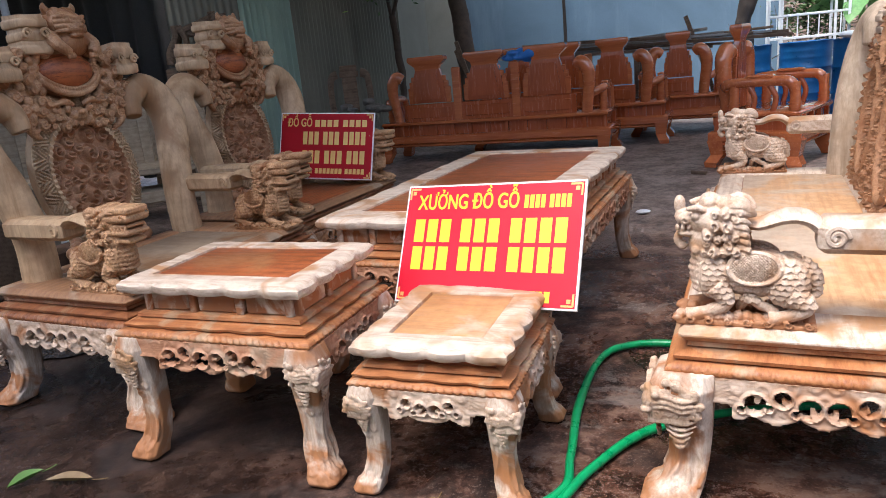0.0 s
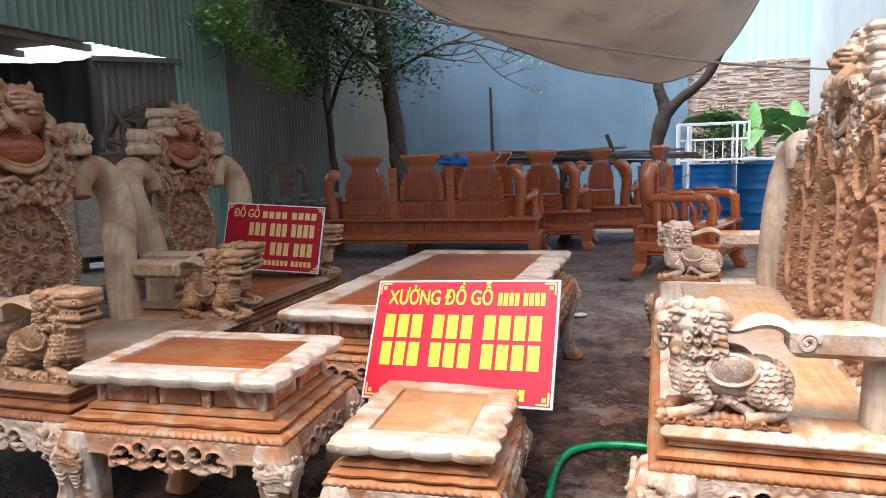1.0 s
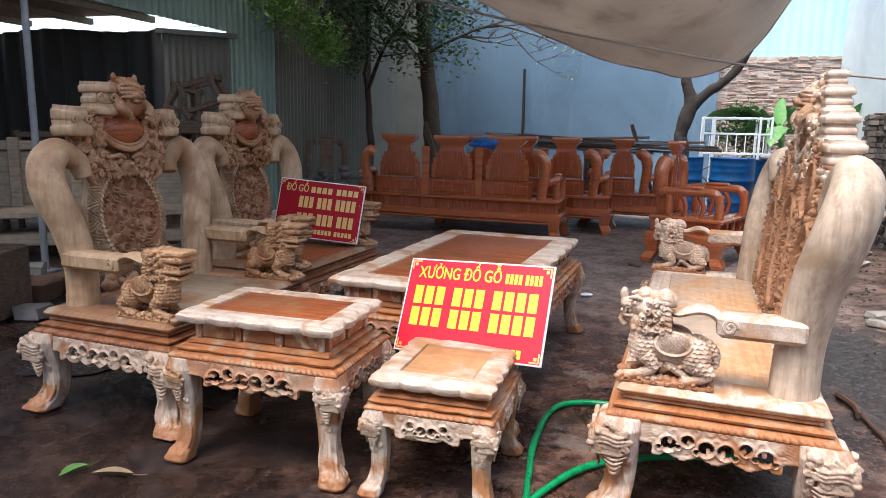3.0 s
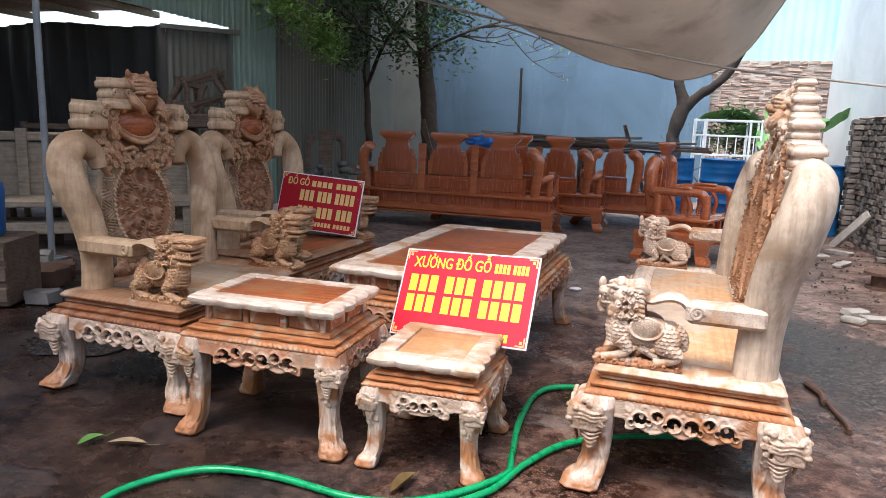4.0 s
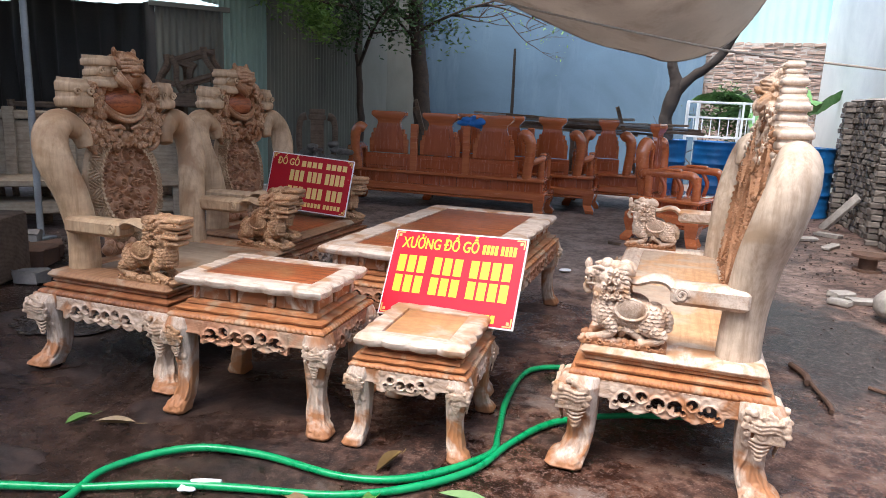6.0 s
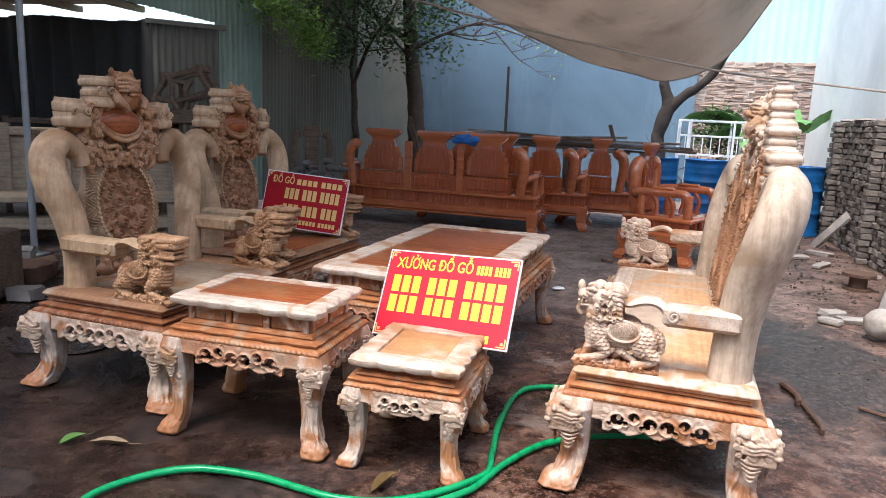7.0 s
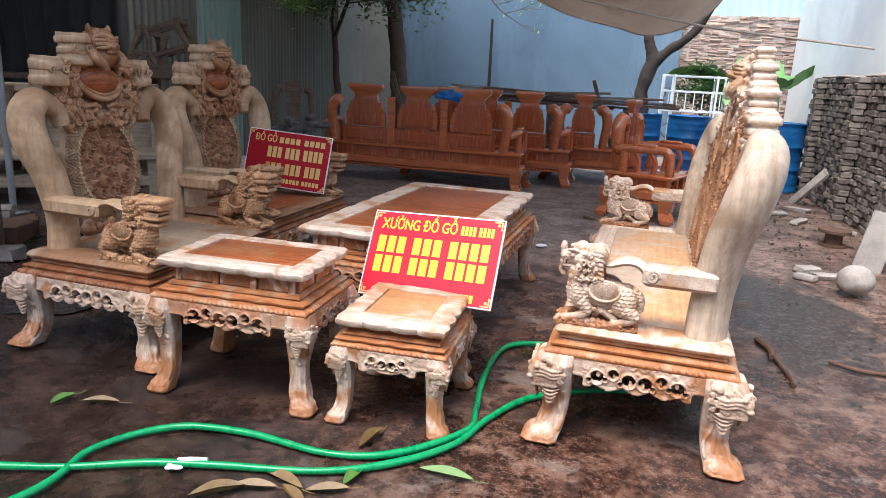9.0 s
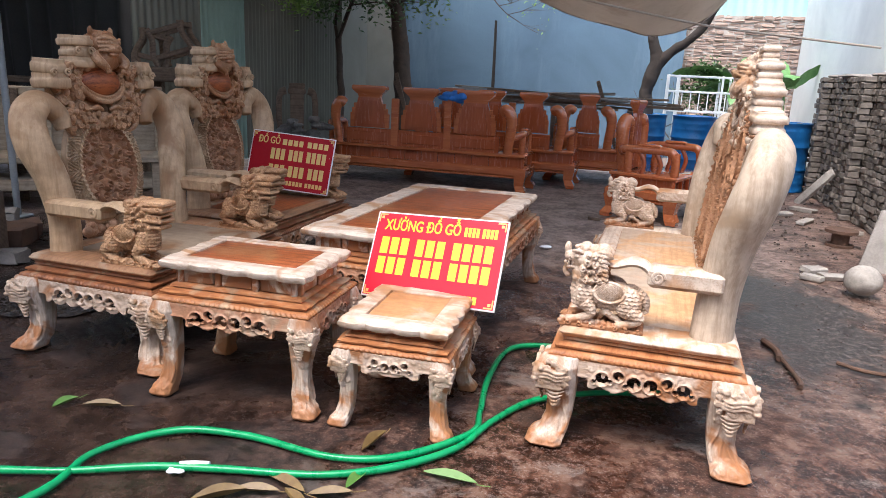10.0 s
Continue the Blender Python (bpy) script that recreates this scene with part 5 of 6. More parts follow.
# ---- lacquered benches ----
def lacquer_seat(name, m, W, D, panels, label, category, group):
    """A lacquered seat with scroll back panels; front to -y, the back at +y."""
    ob = thing(name, m, label, category, group)
    g = Geo()
    g.box((0, 0, 0.425), (W, D, 0.04), None, 0.012)
    part("seat", g, W_LAC_H, ob)
    g = Geo()
    g.box((0, 0, 0.25), (W + 0.05, D + 0.04, 0.09), None, 0.015)
    g.box((0, 0, 0.19), (W + 0.03, D + 0.02, 0.03), None, 0.01)
    part("base_frame", g, W_LAC_H, ob)
    n = max(3, round(W / 0.2))
    for i in range(n + 1):
        for sy in (-1, 1):
            g = Geo()
            g.box((0, 0, 0), (0.04, 0.035, 0.13), None, 0.005)
            part("slot_post", g, W_LAC, ob, m=pose((i / n - 0.5) * (W - 0.06), sy * (D / 2 - 0.04), 0.35))
    g = Geo()
    g.box((0, 0, 0.35), (W - 0.1, D - 0.12, 0.11))
    part("inner_box", g, W_LAC, ob, smooth=0)
    for sx in (-1, 1):
        for sy in (-1, 1):
            g = Geo()
            x, y = sx * (W / 2 - 0.06), sy * (D / 2 - 0.06)
            k = 0.03
            g.loft([[(x + sx * o + a * s, y + sy * o + b * s, z) for a, b in ((-1, -1), (1, -1), (1, 1), (-1, 1))] for z, o, s in ((0, 0.05, 0.045), (0.04, 0.045, 0.055), (0.1, 0.01, 0.05), (0.22, 0.02, 0.065))])
            part("foot", g, W_LAC_H, ob)
    inner = W - 0.56
    pw = inner / panels
    by = D / 2 - 0.06
    for i in range(panels):
        x = (i + 0.5) * pw - inner / 2
        g = Geo()
        g.box((x, by, 0.535), (pw - 0.06, 0.04, 0.19), None, 0.008)
        g.box((x, by + 0.012, 0.535), (pw - 0.16, 0.04, 0.11), None, 0.006)
        part("lower_panel", g, W_LAC, ob)
        g = Geo()
        g.loft([[(x + sx * pw * ww, by + sy * dd, z) for sx, sy in ((-1, -1), (1, -1), (1, 1), (-1, 1))] for z, ww, dd in ((0.64, 0.30, 0.018), (0.66, 0.31, 0.022), (0.84, 0.28, 0.022), (0.99, 0.215, 0.022), (1.0, 0.205, 0.018))])
        g.loft([[(x + sx * pw * ww, by + 0.026 + sy * 0.012, z) for sx, sy in ((-1, -1), (1, -1), (1, 1), (-1, 1))] for z, ww in ((0.68, 0.22), (0.69, 0.23), (0.94, 0.165), (0.95, 0.155))])
        part("middle_panel", g, W_LAC, ob)
        for sx in (-1, 1):
            g = Geo()
            g.box((x + sx * pw * 0.335, by, 0.72), (pw * 0.09, 0.034, 0.17), None, 0.006)
            g.box((x + sx * pw * 0.315, by, 0.83), (pw * 0.07, 0.034, 0.07), None, 0.006)
            g.box((x + sx * pw * 0.28, by, 0.89), (pw * 0.06, 0.034, 0.06), None, 0.006)
            part("shoulder", g, W_LAC_H, ob)
        g = Geo()
        loops = []
        for z, ww, dd in ((0.985, 0.42, 0.05), (1.02, 0.45, 0.055), (1.06, 0.60, 0.085), (1.08, 0.66, 0.1), (1.11, 0.66, 0.1), (1.125, 0.62, 0.085)):
            loops.append([(x + sx * pw * ww / 2, by + sy * dd / 2, z) for sx, sy in ((-1, -1), (1, -1), (1, 1), (-1, 1))])
        g.loft(loops)
        part("crest_cap", g, W_LAC_H, ob, smooth=35)
    for i in range(1, panels):
        g = Geo()
        g.box((i * pw - inner / 2, by + 0.005, 0.71), (0.085, 0.05, 0.56), None, 0.008)
        part("back_post", g, W_LAC_H, ob)
    for s in (-1, 1):
        x = s * (W / 2 - 0.21)
        horn_part("back_horn", ob, [(x, by, 0.43), (x + s * 0.015, by + 0.015, 0.58), (x + s * 0.035, by + 0.03, 0.74), (x + s * 0.025, by + 0.035, 0.86), (x - s * 0.03, by + 0.03, 0.93), (x - s * 0.085, by + 0.01, 0.90)], [0.058, 0.06, 0.064, 0.07, 0.068, 0.055], W_LAC_H, 0.9)
        g = Geo()
        a = s * (W / 2 - 0.065)
        g.tube([(s * (W / 2 - 0.16), by - 0.0, 0.62), (a, by - 0.06, 0.665), (a, -D / 2 + 0.18, 0.675), (a, -D / 2 + 0.09, 0.655), (a, -D / 2 + 0.06, 0.58), (a, -D / 2 + 0.06, 0.44)], [0.036, 0.04, 0.04, 0.042, 0.04, 0.04], 14, 5)
        part("arm", g, W_LAC_H, ob, smooth=70)
        g = Geo()
        g.box((a, -0.02, 0.71), (0.07, 0.22, 0.035), None, 0.012)
        part("arm_pad", g, W_LAC_H, ob)
        for y in (-D / 2 + 0.06, by - 0.1):
            g = Geo()
            g.tube([(a, y, 0.44), (a, y, 0.665)], 0.038, 14, 2)
            for q in range(3):
                g.cyl((a, y, 0.455 + 0.025 * q), 0.046, 0.012, 16)
            part("arm_post", g, W_LAC_H, ob)
        g = Geo()
        for q in range(2):
            g.tube([(a, -0.12 + 0.16 * q, 0.44), (a, -0.14 + 0.16 * q, 0.55), (a, -0.08 + 0.16 * q, 0.66)], 0.022, 10, 4)
        part("arm_bracket", g, W_LAC, ob, smooth=60)
    return ob


lacquer_seat("bench", pose(-2.22, 7.38, 0, 0, 0, 178), 2.5, 0.6, 3, "glossy red-brown lacquered bench seen from its back", "bench", "lacquered benches")
lacquer_seat("bench", pose(-1.55, 8.15, 0, 0, 0, 178), 2.12, 0.58, 3, "glossy red-brown lacquered bench standing behind another bench", "bench", "lacquered benches")
lacquer_seat("armchair", pose(0.44, 6.55, 0, 0, 0, 68), 0.86, 0.68, 1, "glossy red-brown lacquered armchair with curved arms", "armchair", "lacquered armchairs")
lacquer_seat("armchair", pose(-0.4, 8.75, 0, 0, 0, 178), 0.95, 0.6, 1, "glossy red-brown lacquered armchair seen from its back", "armchair", "lacquered armchairs")


# ---- canopy and rope ----
def canopy():
    edge = [(-4.6, 8.0, 4.6), (-3.4, 8.5, 3.55), (-2.55, 8.67, 2.95), (-1.75, 8.86, 2.52), (-0.83, 9.0, 2.15), (-0.1, 9.0, 1.96), (0.37, 9.0, 1.90), (0.93, 8.96, 2.14), (1.33, 8.9, 2.68), (1.75, 8.6, 3.5)]
    g = Geo()
    n, k = 54, 40
    P = [Vector(p) for p in edge]
    vs = []
    for i in range(n + 1):
        f = i / n * (len(P) - 1)
        a = min(int(f), len(P) - 2)
        t = f - a
        p0, p1, p2, p3 = P[max(a - 1, 0)], P[a], P[a + 1], P[min(a + 2, len(P) - 1)]
        e = 0.5 * (2 * p1 + (p2 - p0) * t + (2 * p0 - 5 * p1 + 4 * p2 - p3) * t * t + (3 * p1 - p0 - 3 * p2 + p3) * t ** 3)
        # Near edge lies out of view; drawn out over the left to shade it.
        nearp = Vector((-5.4 + 5.2 * i / n, -3.0 + 4.9 * i / n, 4.6))
        for j in range(k + 1):
            u = j / k
            p = e.lerp(nearp, u)
            p.z += -0.25 * math.sin(math.pi * u) + 0.05 * noise.noise(p * 1.4) + 0.02 * noise.noise(p * 4)
            vs.append(p)
    w = k + 1
    fs = [(i * w + j, i * w + j + 1, i * w + w + j + 1, i * w + w + j) for i in range(n) for j in range(k)]
    g.add(vs, fs)
    o = len(vs)
    g.add([v + Vector((0, 0, 0.006)) for v in vs], [tuple(reversed(f)) for f in fs])
    return g


thing("canopy", None, "sagging grey-brown canvas canopy slung over the yard, extended unseen to shade the left", "canopy", geo=canopy(), mat=SLUNG, smooth=80)
slung = bpy.data.objects["canopy"]
g = Geo()
g.tube([tuple(slung.data.vertices[i * 41].co) for i in range(0, 55, 3)], 0.012, 7, 3)
part("hem", g, ROPE, slung, "thick sewn hem", smooth=60)
g = Geo()
g.tube([(-3.6, 6.2, 2.78), (-2.05, 6.6, 2.41), (-1.3, 6.8, 2.25), (-0.55, 7.0, 2.11), (0.75, 7.6, 1.925), (1.67, 8.0, 1.86), (2.74, 8.4, 1.79)], 0.013, 8, 5)
thing("rope", None, "pale rope stretched under the canopy", "rope", geo=g, mat=ROPE, smooth=70)


# ---- drums, stand, plants ----
def drum(m, label):
    ob = thing("drum", m, label, "drum", "blue drums")
    g = Geo()
    prof = [(0.0, 0.27), (0.0, 0.29), (0.015, 0.295), (0.03, 0.286)]
    for z0 in (0.29, 0.58):
        prof += [(z0 - 0.02, 0.286), (z0 - 0.008, 0.296), (z0 + 0.008, 0.296), (z0 + 0.02, 0.286)]
    for z0 in (0.12, 0.2, 0.42, 0.7, 0.78):
        prof += [(z0 - 0.012, 0.286), (z0, 0.289), (z0 + 0.012, 0.286)]
    prof.sort()
    prof = [p for p in prof if p[0] < 0.85]
    prof += [(0.855, 0.286), (0.865, 0.295), (0.88, 0.295), (0.88, 0.28), (0.865, 0.275)]
    g.loft([[(r * math.cos(2 * math.pi * k / 36), r * math.sin(2 * math.pi * k / 36), z) for k in range(36)] for z, r in prof])
    part("barrel", g, DRUM_BLUE, ob, smooth=50)
    g = Geo()
    g.cyl((0.15, 0.05, 0.866), 0.035, 0.012, 14)
    part("bung", g, STEEL, ob)
    return ob


drum(pose(0.32, 9.75, 0), "blue painted steel drum against the tree")
drum(pose(0.98, 9.75, 0), "blue painted steel drum with ribs")
drum(pose(1.5, 9.3, 0), "blue painted steel drum with white sheet on it")
drum(pose(2.1, 9.3, 0), "blue painted steel drum beside the bricks")
g = Geo()
rng = random.Random(2)
for k in range(9):
    g.ball((rng.uniform(-0.24, 0.24), rng.uniform(-0.2, 0.2), 0.035), (rng.uniform(0.06, 0.14), rng.uniform(0.06, 0.12), rng.uniform(0.02, 0.045)), 9, 6)
thing("plastic_sheet", pose(1.55, 9.3, 0.885), "crumpled white plastic sheet lying on a drum", "sheet", geo=g, mat=WHITE_SHEET, smooth=50)

ob = thing("metal_stand", pose(1.05, 10.5, 0), "white painted steel stand behind the drums", "stand")
for x in (-0.45, -0.3, 0.3, 0.45):
    for y in (-0.2, 0.2):
        g = Geo()
        g.box((x, y, 0.72), (0.03, 0.03, 1.44), None, 0.004)
        part("post", g, WHITE_STEEL, ob)
for z in (0.92, 1.2, 1.42):
    for y in (-0.2, 0.2):
        g = Geo()
        g.box((0, y, z), (0.93, 0.028, 0.028), None, 0.004)
        part("rail", g, WHITE_STEEL, ob)


for k in range(7):
    g = Geo()
    g.box((-0.36 + 0.12 * k, -0.2, 1.06), (0.014, 0.014, 0.28), None, 0.003)
    part("upright_bar", g, WHITE_STEEL, ob)


def banana(m, leaves, label):
    ob = thing("banana_plant", m, label, "plant")
    g = Geo()
    g.tube([(0, 0, 0), (0.02, 0, 0.5), (0, 0.02, 1.27)], [0.07, 0.06, 0.035], 10, 4)
    part("stem", g, LEAF_B, ob, smooth=60)
    for az, L, wd, lift, droop, roll in leaves:
        g = Geo()
        n = 14
        vs, fs = [], []
        for i in range(n + 1):
            t = i / n
            r = L * t
            z = lift * t - droop * t * t
            hw = wd * math.sin(math.pi * min(1, 0.12 + 0.88 * t)) ** 0.6 * (0.25 if t < 0.15 else 1)
            for k, q in enumerate((-1, -0.5, 0, 0.5, 1)):
                vs.append((r, q * hw, z - 0.25 * abs(q) * hw + 0.012 * math.sin(i * 2.1) * abs(q)))
        for i in range(n):
            for k in range(4):
                fs.append((i * 5 + k, i * 5 + k + 1, i * 5 + 5 + k + 1, i * 5 + 5 + k))
        g.add(vs, fs)
        g.add([(x, y, z - 0.004) for x, y, z in vs], [tuple(reversed(f)) for f in fs])
        part("leaf", g, LEAF_B, ob, smooth=50, m=pose(0, 0, 1.24, 0, 0, az) @ pose(0, 0, 0, roll))
    return ob


banana(pose(1.72, 10.85, 0), [(188, 1.05, 0.2, 1.0, 0.72, 35), (205, 0.8, 0.14, 0.5, 0.55, 40), (150, 0.7, 0.12, 0.9, 0.4, 40), (20, 0.7, 0.14, 0.7, 0.6, -50), (60, 0.6, 0.1, 1.0, 0.4, -30), (250, 0.7, 0.14, 0.5, 0.7, 0), (300, 0.65, 0.12, 0.6, 0.6, -30), (340, 0.6, 0.12, 0.8, 0.5, -50)], "banana plant with broad green leaves behind the drums")
banana(pose(2.3, 11.0, 0), [(180, 0.6, 0.18, 0.9, 0.35, 50), (230, 0.6, 0.12, 0.9, 0.5, 30), (270, 0.6, 0.14, 0.8, 0.6, 0), (330, 0.5, 0.1, 1.0, 0.4, -40), (90, 0.5, 0.1, 0.9, 0.4, 0), (205, 0.5, 0.14, 0.3, 0.5, 40)], "banana plant with broad green leaves by the brick wall")


def leaf_cloud(count, centres, size, seed, long=2.4):
    """Many small bent leaves, gathered round the given centres (x, y, z, spread)."""
    rng = np.random.RandomState(seed)
    vs, fs = [], []
    for i in range(count):
        c = centres[rng.randint(len(centres))]
        p = Vector(c[:3]) + Vector(rng.normal(0, c[3] * 0.5, 3).tolist())
        s = size * rng.uniform(0.6, 1.3)
        e = Euler((rng.uniform(-1.2, 1.2), rng.uniform(-0.6, 0.6) - 0.4, rng.uniform(0, 6.28)))
        r = e.to_matrix()
        o = len(vs)
        for x, y, z in ((0, 0, 0), (0.45 * long, 0.5, 0.06), (long, 0, -0.2), (0.45 * long, -0.5, 0.06), (0.5 * long, 0, -0.04)):
            vs.append(p + r @ Vector((x * s, y * s, z * s)))
        fs += [(o, o + 4, o + 1), (o + 1, o + 4, o + 2), (o, o + 3, o + 4), (o + 4, o + 3, o + 2)]
    g = Geo()
    g.add(vs, fs)
    return g


def leaf_part(name, count, centres, size, seed, mat, parent, long=2.4):
    g = leaf_cloud(count, centres, size, seed, long)
    me = bpy.data.meshes.new(name)
    me.from_pydata(g.v, [], g.f)
    return part(name, finish(me, mat, 0), None, parent)


def branches(g, start, way, length, radius, depth, rng, tips, bend=0.35):
    p, d = Vector(start), Vector(way).normalized()
    pts, rad = [p.copy()], [radius]
    for k in range(4):
        d = (d + Vector((rng.uniform(-bend, bend), rng.uniform(-bend, bend), rng.uniform(-bend * 0.4, bend * 0.6)))).normalized()
        p = p + d * length / 4
        pts.append(p.copy())
        rad.append(radius * (1 - 0.16 * (k + 1)))
    g.tube(pts, rad, 7, 3)
    tips.append(p.copy())
    if depth > 0:
        for k in range(3):
            w = (d + Vector((rng.uniform(-1, 1), rng.uniform(-1, 1), rng.uniform(-0.4, 0.8)))).normalized()
            branches(g, pts[rng.randint(2, 4)], w, length * rng.uniform(0.55, 0.8), radius * 0.5, depth - 1, rng, tips, bend)


def tree(m, label, trunk, radii, limbs, bark, seed, leaves, size, leaf_mat, clumps=(), depth=2):
    rng = random.Random(seed)
    ob = thing("tree", m, label, "tree")
    g = Geo()
    g.tube(trunk, radii, 16, 14)
    g.v = [tuple(Vector(v) + 0.022 * noise.noise_vector(Vector(v) * 5) + 0.008 * noise.noise_vector(Vector(v) * 19)) for v in g.v]
    part("trunk", g, bark, ob, smooth=60)
    tips = []
    for s, w, L, r in limbs:
        g = Geo()
        branches(g, s, w, L, r, depth, rng, tips)
        part("limb", g, bark, ob, smooth=60)
    if leaves:
        leaf_part("crown", leaves, [(*t, 0.36) for t in tips] + list(clumps), size, seed, leaf_mat, ob)
    return ob


tree(pose(-4.3, 9.55, 0), "slender dark tree with leafy crown by the metal wall", [(0.0, 0, 0), (0.02, 0, 0.9), (-0.03, 0, 1.75)], [0.06, 0.05, 0.045],
     [((-0.03, 0, 1.72), (-0.35, 0, 1), 1.2, 0.03), ((-0.03, 0, 1.72), (0.4, 0, 1), 1.2, 0.03), ((-0.03, 0, 1.7), (0.05, 0.1, 1), 1.6, 0.03)], BARK, 5, 4200, 0.036, LEAF, [(-0.3, -0.3, 2.5, 0.35), (0.1, -0.3, 2.35, 0.35), (0.45, -0.2, 2.5, 0.35), (0.1, -0.2, 3.0, 0.5), (-0.2, -0.2, 2.2, 0.25)] * 3)
# Extra leaves above the view, added to shade the blue wall's left part.
leaf_part("high_crown", 5200, [(-0.6, 0.4, 4.3, 0.9), (0.4, -0.2, 4.8, 1.0), (1.2, 0.3, 4.2, 0.9), (0.2, 1.2, 4.0, 0.9), (1.9, 0.8, 4.6, 0.8), (-0.2, -0.8, 4.6, 0.8)], 0.06, 77, LEAF, bpy.data.objects["tree"])
tree(pose(-3.42, 9.95, 0), "thick dark tree trunk with leafy crown and drooping twigs", [(0.12, 0, 0), (0.04, 0, 0.8), (-0.02, 0, 1.6), (-0.12, 0, 2.4), (-0.2, 0, 3.4)], [0.17, 0.14, 0.125, 0.12, 0.08],
     [((-0.12, 0, 2.4), (-0.8, -0.2, 0.8), 1.4, 0.05), ((-0.15, 0, 2.6), (0.2, -0.2, 1), 1.3, 0.05), ((-0.18, 0, 3.0), (-0.3, -0.5, 0.6), 1.3, 0.04), ((-0.05, 0, 2.2), (-0.5, -0.6, 0.4), 1.0, 0.03)], BARK, 8, 5200, 0.036, LEAF, [(-0.25, -0.4, 2.35, 0.35), (0.1, -0.4, 2.65, 0.4), (0.4, -0.3, 2.9, 0.4), (-0.4, -0.3, 2.9, 0.5), (0.2, -0.3, 3.2, 0.5)] * 3)
ob = thing("bare_branch", pose(-3.42, 9.9, 0), "bare drooping branches with few leaves", "branch")
rng = random.Random(31)
tips = []
for s, w, L, r in (((-0.1, 0, 2.3), (1, 0.1, 0.35), 1.3, 0.03), ((0.9, 0.1, 2.75), (1, 0.1, -0.35), 1.1, 0.018), ((0.7, 0.1, 2.7), (1, 0, 0.05), 1.3, 0.016), ((1.2, 0.1, 2.6), (0.7, 0, -0.6), 0.8, 0.012)):
    g = Geo()
    branches(g, s, w, L, r, 2, rng, tips, 0.25)
    part("twig", g, BARK, ob, smooth=60)["kind"] = "stuff"
leaf_part("leaves", 260, [(*t, 0.25) for t in tips[4:]], 0.022, 9, LEAF_L, ob)
ob = thing("leafy_bough", pose(-4.75, 8.0, 2.55), "bright green leafy bough hanging before the metal wall", "branch")
g = Geo()
tips = []
branches(g, (0.5, 0.9, 0.0), (-1, -0.8, 0.1), 1.3, 0.02, 2, random.Random(4), tips)
part("limb", g, BARK, ob, smooth=60)
leaf_part("leaves", 2600, [(-0.15, -0.2, 0.3, 0.35), (0.1, -0.1, 0.05, 0.3), (-0.1, -0.1, 0.7, 0.4), (0.35, 0.1, -0.2, 0.3), (0.5, 0.1, -0.35, 0.2)], 0.036, 3, LEAF_L, ob)
tree(pose(0.36, 10.0, 0), "grey forked tree trunk holding the canopy corner", [(-0.1, 0, 0), (-0.07, 0.02, 0.5), (-0.05, 0, 0.93), (-0.07, 0.01, 1.2), (-0.01, 0, 1.45), (0.03, 0, 1.62), (-0.03, 0.01, 1.85), (-0.05, 0, 2.05), (-0.03, 0, 3.2)], [0.14, 0.11, 0.092, 0.09, 0.1, 0.095, 0.075, 0.07, 0.06],
     [], BARK_G, 3, 0, 0.03, LEAF)
g = Geo()
g.tube([(0.02, 0, 1.52), (0.13, -0.02, 1.66), (0.3, -0.03, 1.81), (0.45, -0.06, 1.92), (0.61, -0.1, 2.1), (0.8, -0.2, 2.5)], [0.085, 0.07, 0.066, 0.058, 0.054, 0.04], 10, 5)
g.v = [tuple(Vector(v) + 0.02 * noise.noise_vector(Vector(v) * 6) + 0.007 * noise.noise_vector(Vector(v) * 19)) for v in g.v]
part("limb", g, BARK_G, bpy.data.objects["tree.002"], smooth=60)


g = Geo()
g.tube([(0, 0, 0), (0.01, 0, 1.2), (0, 0, 2.3)], [0.035, 0.03, 0.022], 10, 4)
thing("wall_pole", pose(-2.46, 12.45, 0), "slim dark wooden pole standing against the blue wall", "pole", geo=g, mat=BARK_G, smooth=60)
ob = thing("shrub", pose(1.12, 10.95, 0), "dense dark green shrub behind the white stand", "shrub")
g = Geo()
tips = []
for k in range(5):
    branches(g, (0.05 * (k - 2), 0, 0.0), (0.3 * (k - 2), 0.05, 1), 1.0, 0.014, 1, random.Random(50 + k), tips)
part("stems", g, BARK, ob, smooth=60)
leaf_part("leaves", 2200, [(-0.1, 0, 1.15, 0.3), (0.15, 0, 1.2, 0.3), (0.05, 0, 1.45, 0.22), (0.25, 0, 0.95, 0.3)], 0.028, 61, LEAF, ob)


